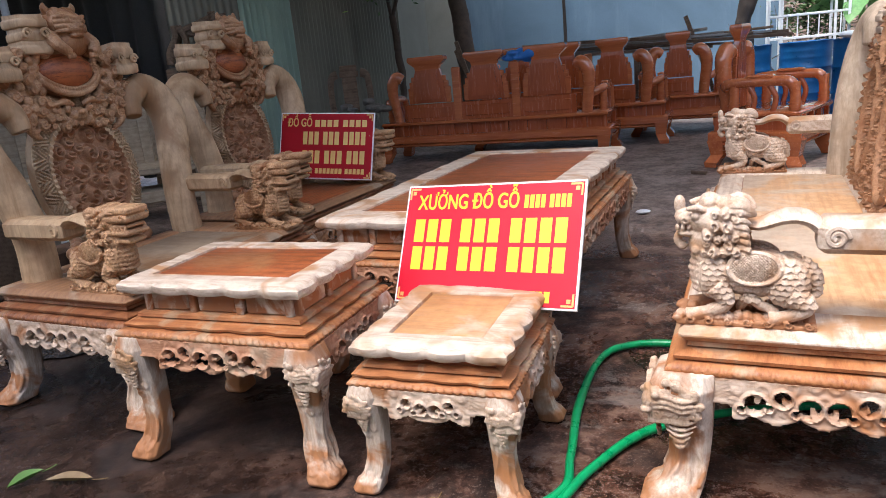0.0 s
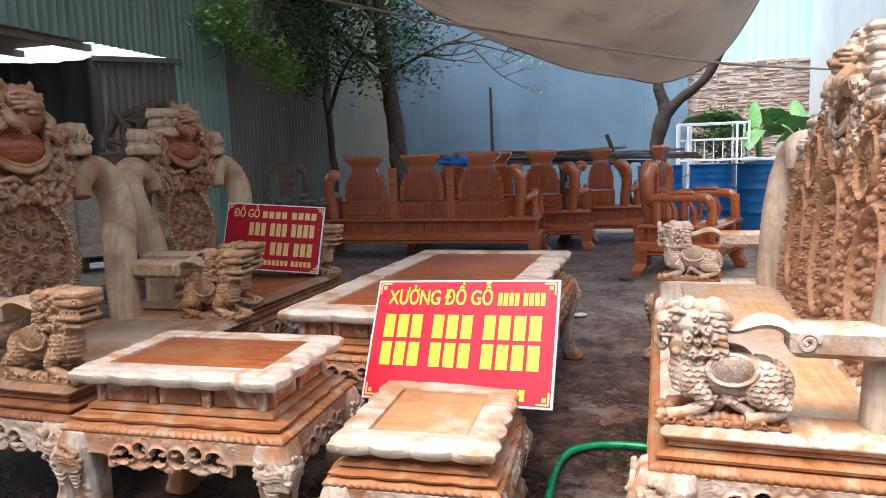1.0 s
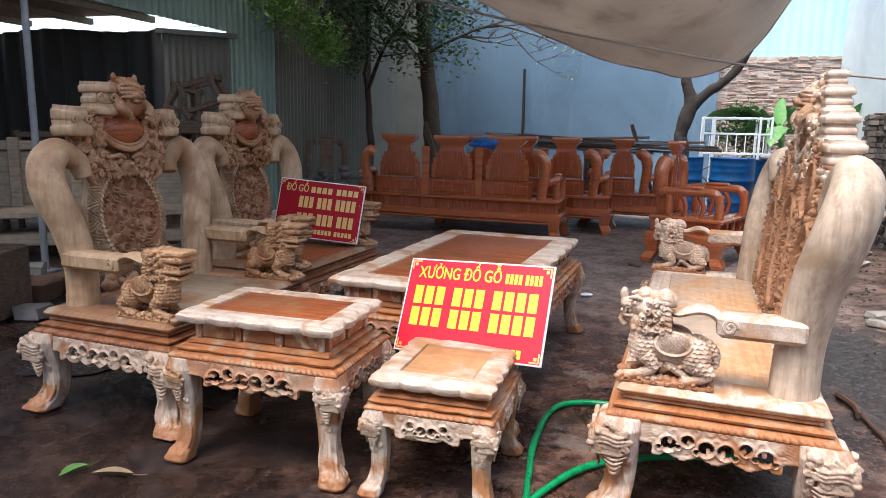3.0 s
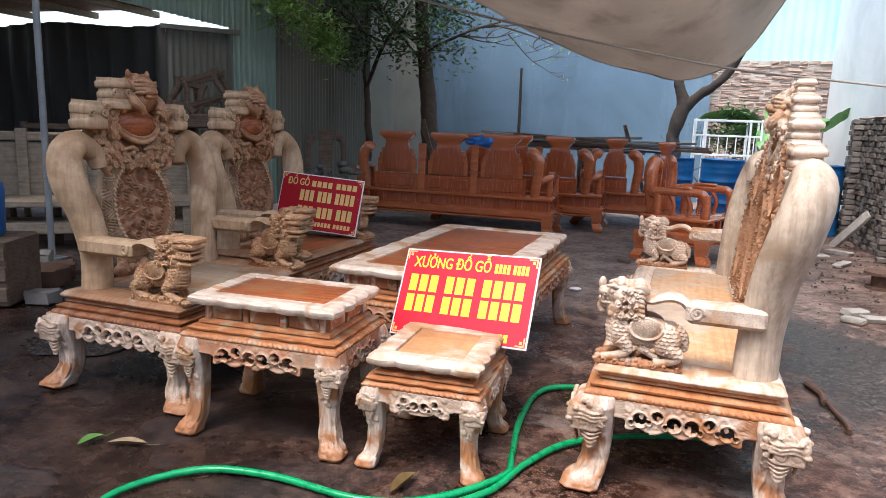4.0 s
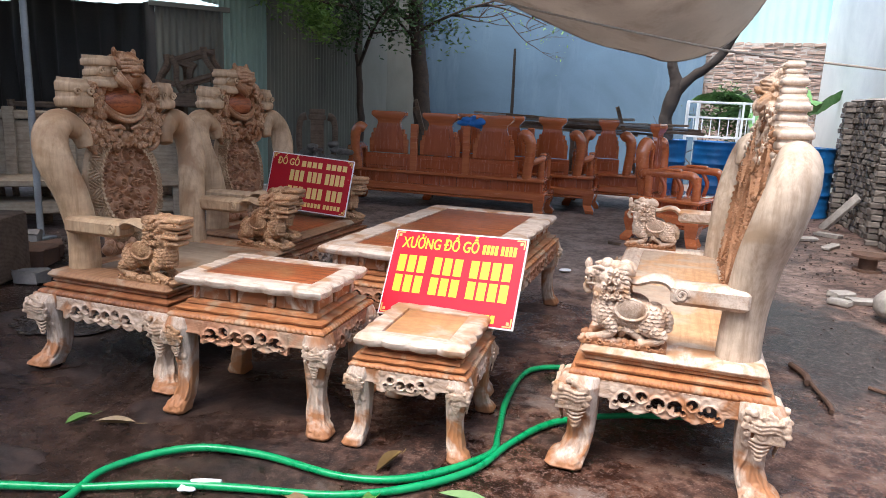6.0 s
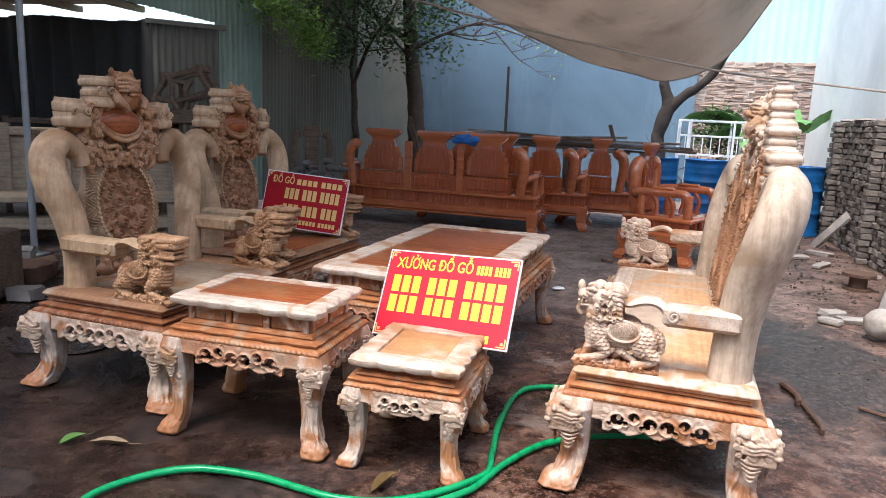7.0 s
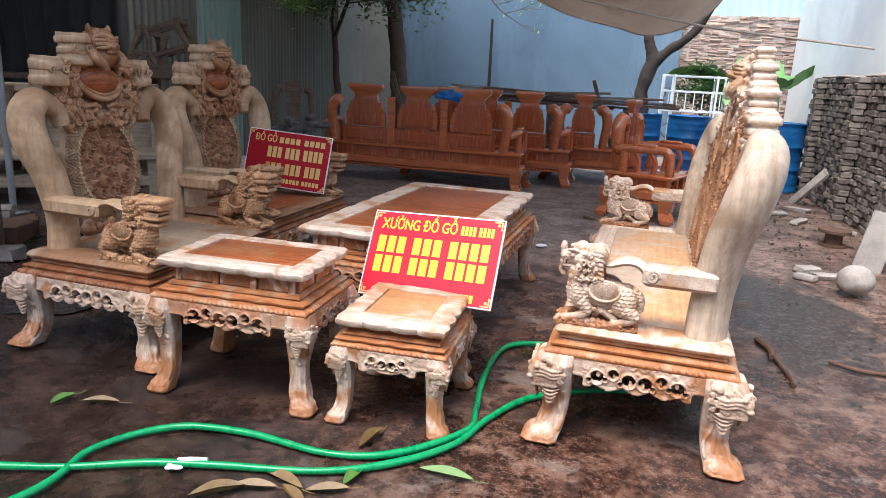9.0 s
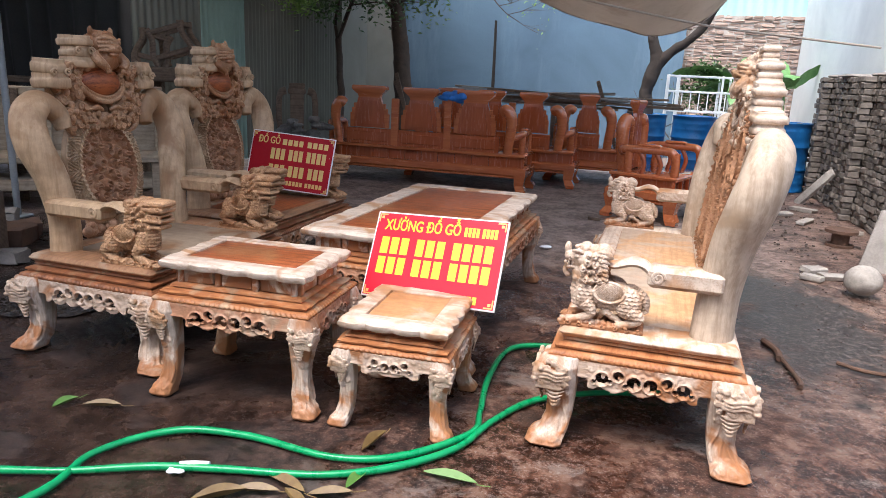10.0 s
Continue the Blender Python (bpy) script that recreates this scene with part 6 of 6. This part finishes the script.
# ---- brick stack at the right ----
def brick_stack():
    ob = thing("wall_brick_stack", pose(2.47, 5.5, 0), "dry-stacked grey bricks with projecting piers", kind="structure")
    core = Geo()
    core.box((0.115, 1.9, 0.7), (0.14, 3.9, 1.4))
    part("core", core, SOIL, ob, smooth=0)
    rng = random.Random(6)
    variants = []
    for k in range(5):
        g = Geo()
        g.box((0, 0, 0), (0.105, 0.098 + 0.0025 * k, 0.054 + 0.0015 * (k % 3)), None, 0.007, 0.005)
        variants.append(g.mesh("brick", BRICK_GREY, 0))
    rest = Geo()
    count = 0
    for row in range(23):
        z = 0.03 + row * 0.0635
        y = -0.05 + (0.055 if row % 2 else 0)
        while y < 3.85:
            cy = y + 0.053
            m = pose(rng.uniform(-0.024, 0.014), cy + rng.uniform(-0.008, 0.008), z + rng.uniform(-0.003, 0.002), rng.uniform(-1.2, 1.2), rng.uniform(-1.5, 1.5), rng.uniform(-4, 4))
            if count < 230 and 0.9 < cy < 3.4:
                part("brick", variants[rng.randrange(5)], None, ob, m=m)
                count += 1
            elif rng.random() > 0.02:
                rest.box((0, 0, 0), (0.105, 0.104, 0.056), m, 0.007, 0.005)
            y += 0.113
        for c in (0.45, 1.75, 3.3):
            m = pose(-0.11 + rng.uniform(-0.014, 0.014), c + rng.uniform(-0.014, 0.014), z, 0, 0, rng.uniform(-6, 6))
            part("brick", variants[rng.randrange(5)], None, ob, m=m)
    if rest.v:
        r = part("bricks", rest, BRICK_GREY, ob, smooth=0)
        r["kind"] = "stuff"
    g = Geo()
    for k in range(22):
        g.ball((rng.uniform(-0.05, 0.2), rng.uniform(0, 3.8), 1.47), (0.09, 0.16, 0.025), 9, 6)
    part("mortar_cap", g, CEMENT, ob, "rough pale mortar along the top", smooth=60)
    return ob


brick_stack()


# ---- hose, leaves and clutter on the ground ----
def hose(pts, r=0.0128):
    g = Geo()
    g.tube([(x, y, r) for x, y in pts], [r * (1.0 + 0.10 * math.sin(2.3 * i)) for i in range(len(pts))], 10, 7)
    return g


HOSES = [
    [(-1.75, 0.2), (-1.48, 0.77), (-1.48, 1.05), (-1.32, 1.26), (-1.07, 1.31), (-0.74, 1.28), (-0.52, 1.36), (-0.33, 1.59), (-0.33, 1.76), (-0.36, 2.05), (-0.35, 2.36), (-0.28, 2.5), (-0.1, 2.55), (0.3, 2.5)],
    [(-2.4, 0.62), (-1.74, 0.85), (-1.49, 0.93), (-1.25, 1.04), (-1.03, 1.1), (-0.73, 1.17), (-0.52, 1.29), (-0.35, 1.48), (-0.27, 1.71), (-0.14, 1.94), (0.1, 2.1), (0.4, 2.2)],
]
for pts in HOSES:
    thing("hose", None, "bright green plastic garden hose lying on the wet floor", "hose", "hoses", geo=hose(pts), mat=HOSE, smooth=70)


def fallen_leaf(m, L, w, mat, label, curl=0.02):
    g = Geo()
    n = 10
    vs, fs = [], []
    for i in range(n + 1):
        t = i / n
        hw = w * math.sin(math.pi * t) ** 0.8
        for q in (-1, 0, 1):
            vs.append(((t - 0.5) * L, q * hw, 0.004 + curl * abs(q) * math.sin(math.pi * t) + curl * 1.2 * (t - 0.4) ** 2))
    for i in range(n):
        for k in range(2):
            fs.append((i * 3 + k, i * 3 + k + 1, i * 3 + 3 + k + 1, i * 3 + 3 + k))
    g.add(vs, fs)
    g.add([(x, y, z - 0.0015) for x, y, z in vs], [tuple(reversed(f)) for f in fs])
    ob = thing("fallen_leaf", m, label, "leaf", "fallen leaves", geo=g, mat=mat, smooth=50)
    g = Geo()
    g.tube([(L / 2 - 0.005, 0, 0.006), (L / 2 + 0.02, 0.003, 0.005), (L / 2 + 0.04, 0.01, 0.004)], 0.0015, 5, 3)
    part("stalk", g, mat, ob)
    return ob


fallen_leaf(pose(-1.84, 1.31, 0, 0, 0, 70), 0.1, 0.022, LEAF_G, "fresh green fallen leaf on the concrete")
fallen_leaf(pose(-1.70, 1.34, 0, 0, 0, 15), 0.15, 0.018, LEAF_Y, "yellowing fallen leaf on the concrete")
fallen_leaf(pose(-0.97, 0.98, 0, 0, 0, 35), 0.17, 0.022, LEAF_Y, "dry yellow fallen leaf on the concrete", 0.03)
fallen_leaf(pose(-0.81, 1.1, 0, 0, 0, -20), 0.17, 0.022, LEAF_Y, "curled dry fallen leaf on the concrete", 0.022)
fallen_leaf(pose(-0.88, 1.04, 0, 0, 0, 12), 0.15, 0.02, LEAF_Y, "dry curled leaf in a small cluster on the concrete", 0.018)
fallen_leaf(pose(-0.74, 1.03, 0, 0, 0, -38), 0.16, 0.019, LEAF_Y, "withered brown leaf in a small cluster on the concrete", 0.02)
fallen_leaf(pose(-0.66, 1.1, 0, 0, 0, 22), 0.14, 0.021, LEAF_Y, "dry yellow leaf beside the hose", 0.015)
fallen_leaf(pose(-0.61, 1.19, 0, 0, 0, 75), 0.11, 0.02, LEAF_G, "green fallen leaf on the concrete")
fallen_leaf(pose(-0.33, 1.3, 0, 0, 0, -5), 0.19, 0.024, LEAF_G, "long green fallen leaf on the concrete")
fallen_leaf(pose(-0.64, 1.43, 0, 0, 0, 75), 0.15, 0.02, LEAF_Y, "withered brown leaf under the stool", 0.03)

g = Geo()
g.tube([(-0.045, -0.006, 0.014), (0, 0, 0.0145), (0.05, 0.006, 0.014)], [0.0145, 0.0165, 0.0145], 10, 4)
rng = random.Random(40)
for k in range(7):
    g.ball((-0.05 + rng.uniform(-0.02, 0.02), -0.022 + rng.uniform(-0.02, 0.012), 0.01 + rng.uniform(0, 0.008)), (rng.uniform(0.012, 0.022), rng.uniform(0.006, 0.014), 0.006), 8, 6)
tape = thing("plastic_tape", pose(-1.13, 1.085, 0, 0, 0, 12), "white plastic tape wrapped round the hose", "tape")
part("wrap", fused(g, 0.004, WHITE_SHEET, 0), None, tape)

g = Geo()
g.ball((0, 0, 0.1), (0.115, 0.11, 0.1), 28, 20)
g.v = [tuple(Vector((0, 0, 0.1)) + (Vector(v) - Vector((0, 0, 0.1))) * (1 + 0.07 * noise.noise(Vector(v) * 14) + 0.04 * noise.noise(Vector(v) * 40))) for v in g.v]
thing("stone_ball", pose(1.68, 4.22, 0), "rough pale stone ball on the ground", "stone", geo=g, mat=STONE, smooth=70)
g = Geo()
for z, r, h in ((0, 0.11, 0.02), (0.02, 0.07, 0.1), (0.12, 0.13, 0.025)):
    g.cyl((0, 0, z), r, h, 24)
thing("iron_stand", pose(1.96, 5.82, 0), "small rusty round-topped stand", "stand", geo=g, mat=RUST)
g = Geo()
g.box((0, 0, 0.22), (0.2, 0.07, 0.5), None, 0.012, 0.004)
thing("stone_slab", pose(1.98, 5.0, 0.0, -28, 8, -25), "pale cement slab leaning on the bricks", "slab", geo=g, mat=CEMENT)
for x, y, rz, L, w in ((1.52, 4.75, 30, 0.16, 0.1), (1.62, 4.6, 10, 0.2, 0.1), (1.45, 4.5, -30, 0.14, 0.09), (1.9, 6.8, 60, 0.3, 0.08), (1.75, 7.2, 20, 0.22, 0.1), (2.05, 7.6, -40, 0.26, 0.12), (1.85, 8.0, 70, 0.24, 0.1), (2.2, 6.4, 15, 0.2, 0.1)):
    g = Geo()
    g.box((0, 0, 0.018), (L, w, 0.036), None, 0.006, 0.006)
    thing("brick_shard", pose(x, y, 0, 0, 0, rz), "broken pale brick piece lying on the ground", "brick", "broken bricks", geo=g, mat=STONE)
g = Geo()
g.box((0, 0, 0.25), (0.04, 0.12, 0.55), None, 0.006, 0.006)
thing("broken_board", pose(2.12, 8.2, 0, 30, 25, 20), "broken pale board leaning at the bricks", "board", geo=g, mat=STONE)
for pts, r in (([(0.93, 2.95, 0.012), (0.95, 2.75, 0.012), (0.97, 2.55, 0.012), (0.96, 2.48, 0.012)], 0.011), ([(1.2, 2.86, 0.01), (1.3, 2.79, 0.01), (1.45, 2.78, 0.01)], 0.01), ([(0.9, 3.05, 0.01), (0.94, 2.9, 0.015), (0.93, 2.8, 0.012)], 0.016)):
    g = Geo()
    g.tube(pts, r, 7, 3)
    thing("stick", None, "dark broken stick on the muddy ground", "stick", "sticks", geo=g, mat=RUST)
g = Geo()
rng = random.Random(14)
for k in range(260):
    x, y = rng.gauss(1.7, 0.28), rng.gauss(3.9, 0.7)
    if x > 1.15:
        t = rng.uniform(0.002, 0.006)
        g.box((x, y, t * 0.3), (t * rng.uniform(1, 2.2), t * rng.uniform(1, 2), t), pose(0, 0, 0), 0, t * 0.25)
for k in range(180):
    x, y = rng.uniform(1.4, 2.3), rng.uniform(5.2, 9.0)
    t = rng.uniform(0.004, 0.016)
    g.box((x, y, t * 0.3), (t * rng.uniform(1, 2), t * rng.uniform(1, 2), t), None, 0, t * 0.25)
thing("rubble", None, "dark crumbs of soil and rubble on the ground", "rubble", geo=g, mat=SOIL, kind="stuff", smooth=0)
g = Geo()
g.ball((0, 0, 0.012), (0.05, 0.03, 0.014), 10, 6)
thing("paper_scrap", pose(-0.42, 4.62, 0, 0, 0, 20), "white paper scrap beside the table leg", "paper", geo=g, mat=WHITE_SHEET)
g = Geo()
g.box((0, 0, 0.01), (0.13, 0.03, 0.02), None, 0.006, 0.006)
thing("wood_chip", pose(-0.12, 5.98, 0, 0, 0, -20), "dark wood chip on the floor", "wood", geo=g, mat=W_DARK)

# planks piled behind the benches
rng = random.Random(21)
for i in range(16):
    L = rng.uniform(1.6, 3.0)
    g = Geo()
    g.box((0, 0, 0), (L, rng.uniform(0.03, 0.09), rng.uniform(0.02, 0.04)), None, 0.003)
    thing("plank", pose(-0.9 + rng.uniform(-0.5, 0.4), 8.95 + 0.09 * (i % 6) + rng.uniform(-0.05, 0.05), 0.955 + 0.04 * (i // 4) + 0.012 * (i % 4), 0, rng.uniform(-2.5, 2.5), rng.uniform(-7, 7)), "weathered grey plank in a pile behind the benches", "plank", "piled planks", geo=g, mat=(W_DARK, STEEL, CEMENT)[i % 3], smooth=0)
for x in (-1.9, -0.9, 0.1):
    ob = thing("trestle", pose(x, 9.15, 0), "dark wooden trestle carrying planks", "trestle", "trestles")
    for y in (-0.22, 0.22):
        g = Geo()
        g.box((0, y, 0.46), (0.06, 0.06, 0.92), None, 0.005)
        part("leg", g, W_DARK, ob)
    g = Geo()
    g.box((0, 0, 0.92), (0.07, 0.7, 0.05), None, 0.005)
    part("bar", g, W_DARK, ob)
for x, y, rz, tilt, L in ((-2.65, 8.55, 0, -18, 1.35), (-2.55, 8.6, 0, -25, 1.3), (0.12, 8.85, 0, -20, 1.38)):
    g = Geo()
    g.box((0, 0, L / 2), (0.05, 0.025, L), None, 0.004)
    thing("leaning_batten", pose(x, y, 0, -4, tilt, rz), "thin batten leaning behind the benches", "batten", "battens", geo=g, mat=W_DARK, smooth=0)
g = Geo()
rng = random.Random(17)
for k in range(12):
    g.ball((rng.uniform(-0.13, 0.13), rng.uniform(-0.03, 0.03), rng.uniform(-0.03, 0.05)), (rng.uniform(0.04, 0.09), 0.045, rng.uniform(0.025, 0.05)), 9, 6)
blue = thing("blue_sheet", pose(-1.84, 7.12, 1.03), "crumpled blue plastic sheet hung on the bench back", "sheet")
part("sheet", fused(g, 0.012, BLUE_PLASTIC, 0), None, blue)


# ---- things at the left ----
g = Geo()
g.cyl((0, 0, 0), 0.026, 2.6, 16)
g.box((0, 0, 0.01), (0.16, 0.16, 0.02), None, 0.004)
thing("steel_post", pose(-4.63, 3.8, 0), "grey steel post holding the shed roof", "post", geo=g, mat=STEEL)


def pale_bench(m, L):
    ob = thing("workbench_settle", m, "dusty pale wooden settle with panelled back", "settle")
    for nm, c, s in (("seat", (0, 0, 0.42), (L, 0.5, 0.06)), ("back_rail", (0, 0.24, 0.98), (L, 0.06, 0.08)), ("plinth", (0, 0, 0.2), (L - 0.1, 0.42, 0.1)), ("back_board", (0, 0.26, 0.68), (L, 0.03, 0.5))):
        g = Geo()
        g.box((0, 0, 0), s, None, 0.01)
        part(nm, g, W_SHOP, ob, m=pose(*c))
    for k in range(5):
        g = Geo()
        g.box((0, 0, 0), (0.09, 0.07, 0.62), None, 0.01)
        part("back_post", g, W_SHOP, ob, m=pose((k / 4 - 0.5) * (L - 0.1), 0.23, 0.74))
    for sx in (-1, 1):
        for sy in (-1, 1):
            g = Geo()
            g.box((0, 0, 0), (0.08, 0.08, 0.4), None, 0.01)
            part("leg", g, W_SHOP, ob, m=pose(sx * (L / 2 - 0.1), sy * 0.18, 0.2))
    return ob


pale_bench(pose(-4.85, 4.35, 0, 0, 0, 38), 2.0)


def rough_frame(name, m, w, d, h, label, mat):
    ob = thing(name, m, label, "frame", "stacked frames")
    for sx in (-1, 1):
        for sy in (-1, 1):
            g = Geo()
            g.tube([(sx * w / 2, sy * d / 2, 0.0), (sx * (w / 2 + 0.02), sy * (d / 2 + 0.01), 0.3 * h), (sx * (w / 2 - 0.02), sy * d / 2, 0.7 * h), (sx * w / 2, sy * d / 2, h)], [0.04, 0.028, 0.03, 0.036], 8, 4)
            part("leg", g, mat, ob)
    for sy in (-1, 1):
        for z in (0.08, h - 0.04):
            g = Geo()
            g.box((0, sy * d / 2, z), (w, 0.035, 0.05), None, 0.006)
            part("rail", g, mat, ob)
    for sx in (-1, 1):
        g = Geo()
        g.box((sx * w / 2, 0, h - 0.04), (0.035, d, 0.05), None, 0.006)
        part("rail", g, mat, ob)
    return ob


def rough_table(m, w, d, h):
    ob = thing("rough_table", m, "dusty unfinished table in the shed", "table")
    g = Geo()
    g.box((0, 0, h), (w, d, 0.14), None, 0.015)
    part("tabletop", g, W_DARK, ob)
    for sx in (-1, 1):
        for sy in (-1, 1):
            g = Geo()
            g.box((sx * (w / 2 - 0.06), sy * (d / 2 - 0.06), h / 2), (0.1, 0.1, h), None, 0.012)
            part("leg", g, W_DARK, ob)
    return ob


rough_table(pose(-4.42, 5.6, 0, 0, 0, 12), 0.62, 0.55, 1.16)
rough_frame("chair_frame", pose(-4.33, 5.62, 1.29, 0, -18, 20), 0.34, 0.3, 0.36, "unfinished chair frame stacked on a table", W_DARK)
rough_frame("chair_frame", pose(-4.6, 5.5, 1.235, 0, 14, 35), 0.26, 0.26, 0.34, "dark chair frame stacked on a table", W_DARK)
for k, (x, y, z) in enumerate(((-5.4, 4.6, 0.0), (-5.7, 5.0, 0.0), (-5.25, 5.2, 0.0))):
    rough_frame("chair_frame", pose(x, y, z, 0, 0, 25 * k), 0.5, 0.45, 1.0 + 0.1 * k, "dark unfinished chair frame in the shed", W_DARK)

# unfinished chair with rags behind the carved armchairs
ob = thing("unfinished_chair", pose(-3.62, 6.75, 0, 0, 0, 25) @ Matrix.Diagonal((0.7, 0.8, 1.06, 1)), "dark unfinished chair with curved back", "chair")
g = Geo()
g.box((0, 0, 0.42), (0.6, 0.5, 0.06), None, 0.01)
part("seat", g, W_DARK, ob)
for sx in (-1, 1):
    for sy in (-1, 1):
        g = Geo()
        g.box((sx * 0.25, sy * 0.2, 0.2), (0.08, 0.08, 0.4), None, 0.01)
        part("leg", g, W_DARK, ob)
    horn_part("back_horn", ob, [(sx * 0.26, 0.2, 0.44), (sx * 0.3, 0.22, 0.7), (sx * 0.28, 0.24, 0.92), (sx * 0.18, 0.24, 0.97)], [0.05, 0.055, 0.055, 0.045], W_DARK)
g = Geo()
scroll_block(g, (0, 0.24, 0.99), (0.3, 0.08, 0.12), None, 2)
g.box((0, 0.23, 0.7), (0.22, 0.05, 0.5), None, 0.01)
part("back_panel", g, W_DARK, ob)
g = Geo()
rng = random.Random(27)
for k in range(26):
    g.ball((rng.uniform(-0.25, 0.3), rng.uniform(-0.2, 0.2), 0.06 + rng.uniform(0, 0.22)), (rng.uniform(0.04, 0.12), rng.uniform(0.03, 0.09), rng.uniform(0.02, 0.05)), 8, 6)
part("cloth", fused(g, 0.014, RAG, 0), None, thing("rag_heap", pose(-3.5, 6.6, 0.45), "heap of dusty grey rags lying on the unfinished chair", "rags"))

# blue can and block heap at the shed's edge
g = Geo()
g.loft([[(r * math.cos(2 * math.pi * k / 24), r * math.sin(2 * math.pi * k / 24), z) for k in range(24)] for z, r in ((0, 0.13), (0.02, 0.15), (0.3, 0.16), (0.34, 0.15), (0.36, 0.08), (0.4, 0.07))])
thing("blue_can", pose(-3.95, 2.62, 0.42), "blue plastic can standing on a crate", "can", geo=g, mat=BLUE_PLASTIC, smooth=50)
g = Geo()
g.box((0, 0, 0.21), (0.5, 0.4, 0.42), None, 0.012)
for k in range(3):
    g.box((0, -0.205, 0.08 + 0.13 * k), (0.5, 0.02, 0.09), None, 0.006)
thing("crate", pose(-3.97, 2.66, 0, 0, 0, 20), "dark dusty wooden crate", "crate", geo=g, mat=W_DARK)
rng = random.Random(33)
for k in range(14):
    s = rng.uniform(0.1, 0.24)
    g = Geo()
    g.box((0, 0, s * 0.28), (s * 1.3, s, s * 0.56), None, 0.012, 0.012)
    thing("rubble_block", pose(-3.1 - rng.uniform(0, 1.6), 2.5 + rng.uniform(-0.7, 1.2), 0, 0, 0, rng.uniform(0, 180)), "dark grey rubble block on the wet ground", "block", "rubble blocks", geo=g, mat=CEMENT if k % 3 else RUST)


# ---- standing water ----
def puddle(m, L, w, seed):
    g = Geo()
    n = 220
    ring = []
    for k in range(n):
        a = 2 * math.pi * k / n
        r = 1 + 0.3 * noise.noise(Vector((math.cos(a) * 1.6, math.sin(a) * 1.6, seed))) + 0.12 * noise.noise(Vector((math.cos(a) * 4, math.sin(a) * 4, seed)))
        ring.append((math.cos(a) * L * r, math.sin(a) * w * r, 0.0))
    g.add([(0, 0, 0)] + ring, [(0, 1 + k, 1 + (k + 1) % n) for k in range(n)])
    return thing("puddle", m, "shallow rain water standing on the ground", geo=g, mat=WATER, kind="structure", smooth=0)


wm = Mat("rain_water", 0.14, 0, 0.4)
ripple = wm.noise(34, 8, 0.7)
WATER = wm.color(wm.ramp(ripple, (0.4, (0.012, 0.009, 0.008)), (0.6, (0.06, 0.046, 0.04)))).rough(wm.ramp(ripple, (0.42, grey(0.05)), (0.6, grey(0.45)))).bump(ripple, 0.25, 0.006).m
puddle(pose(-2.75, 2.2, 0.004, 0, 0, 30), 0.3, 0.2, 3)
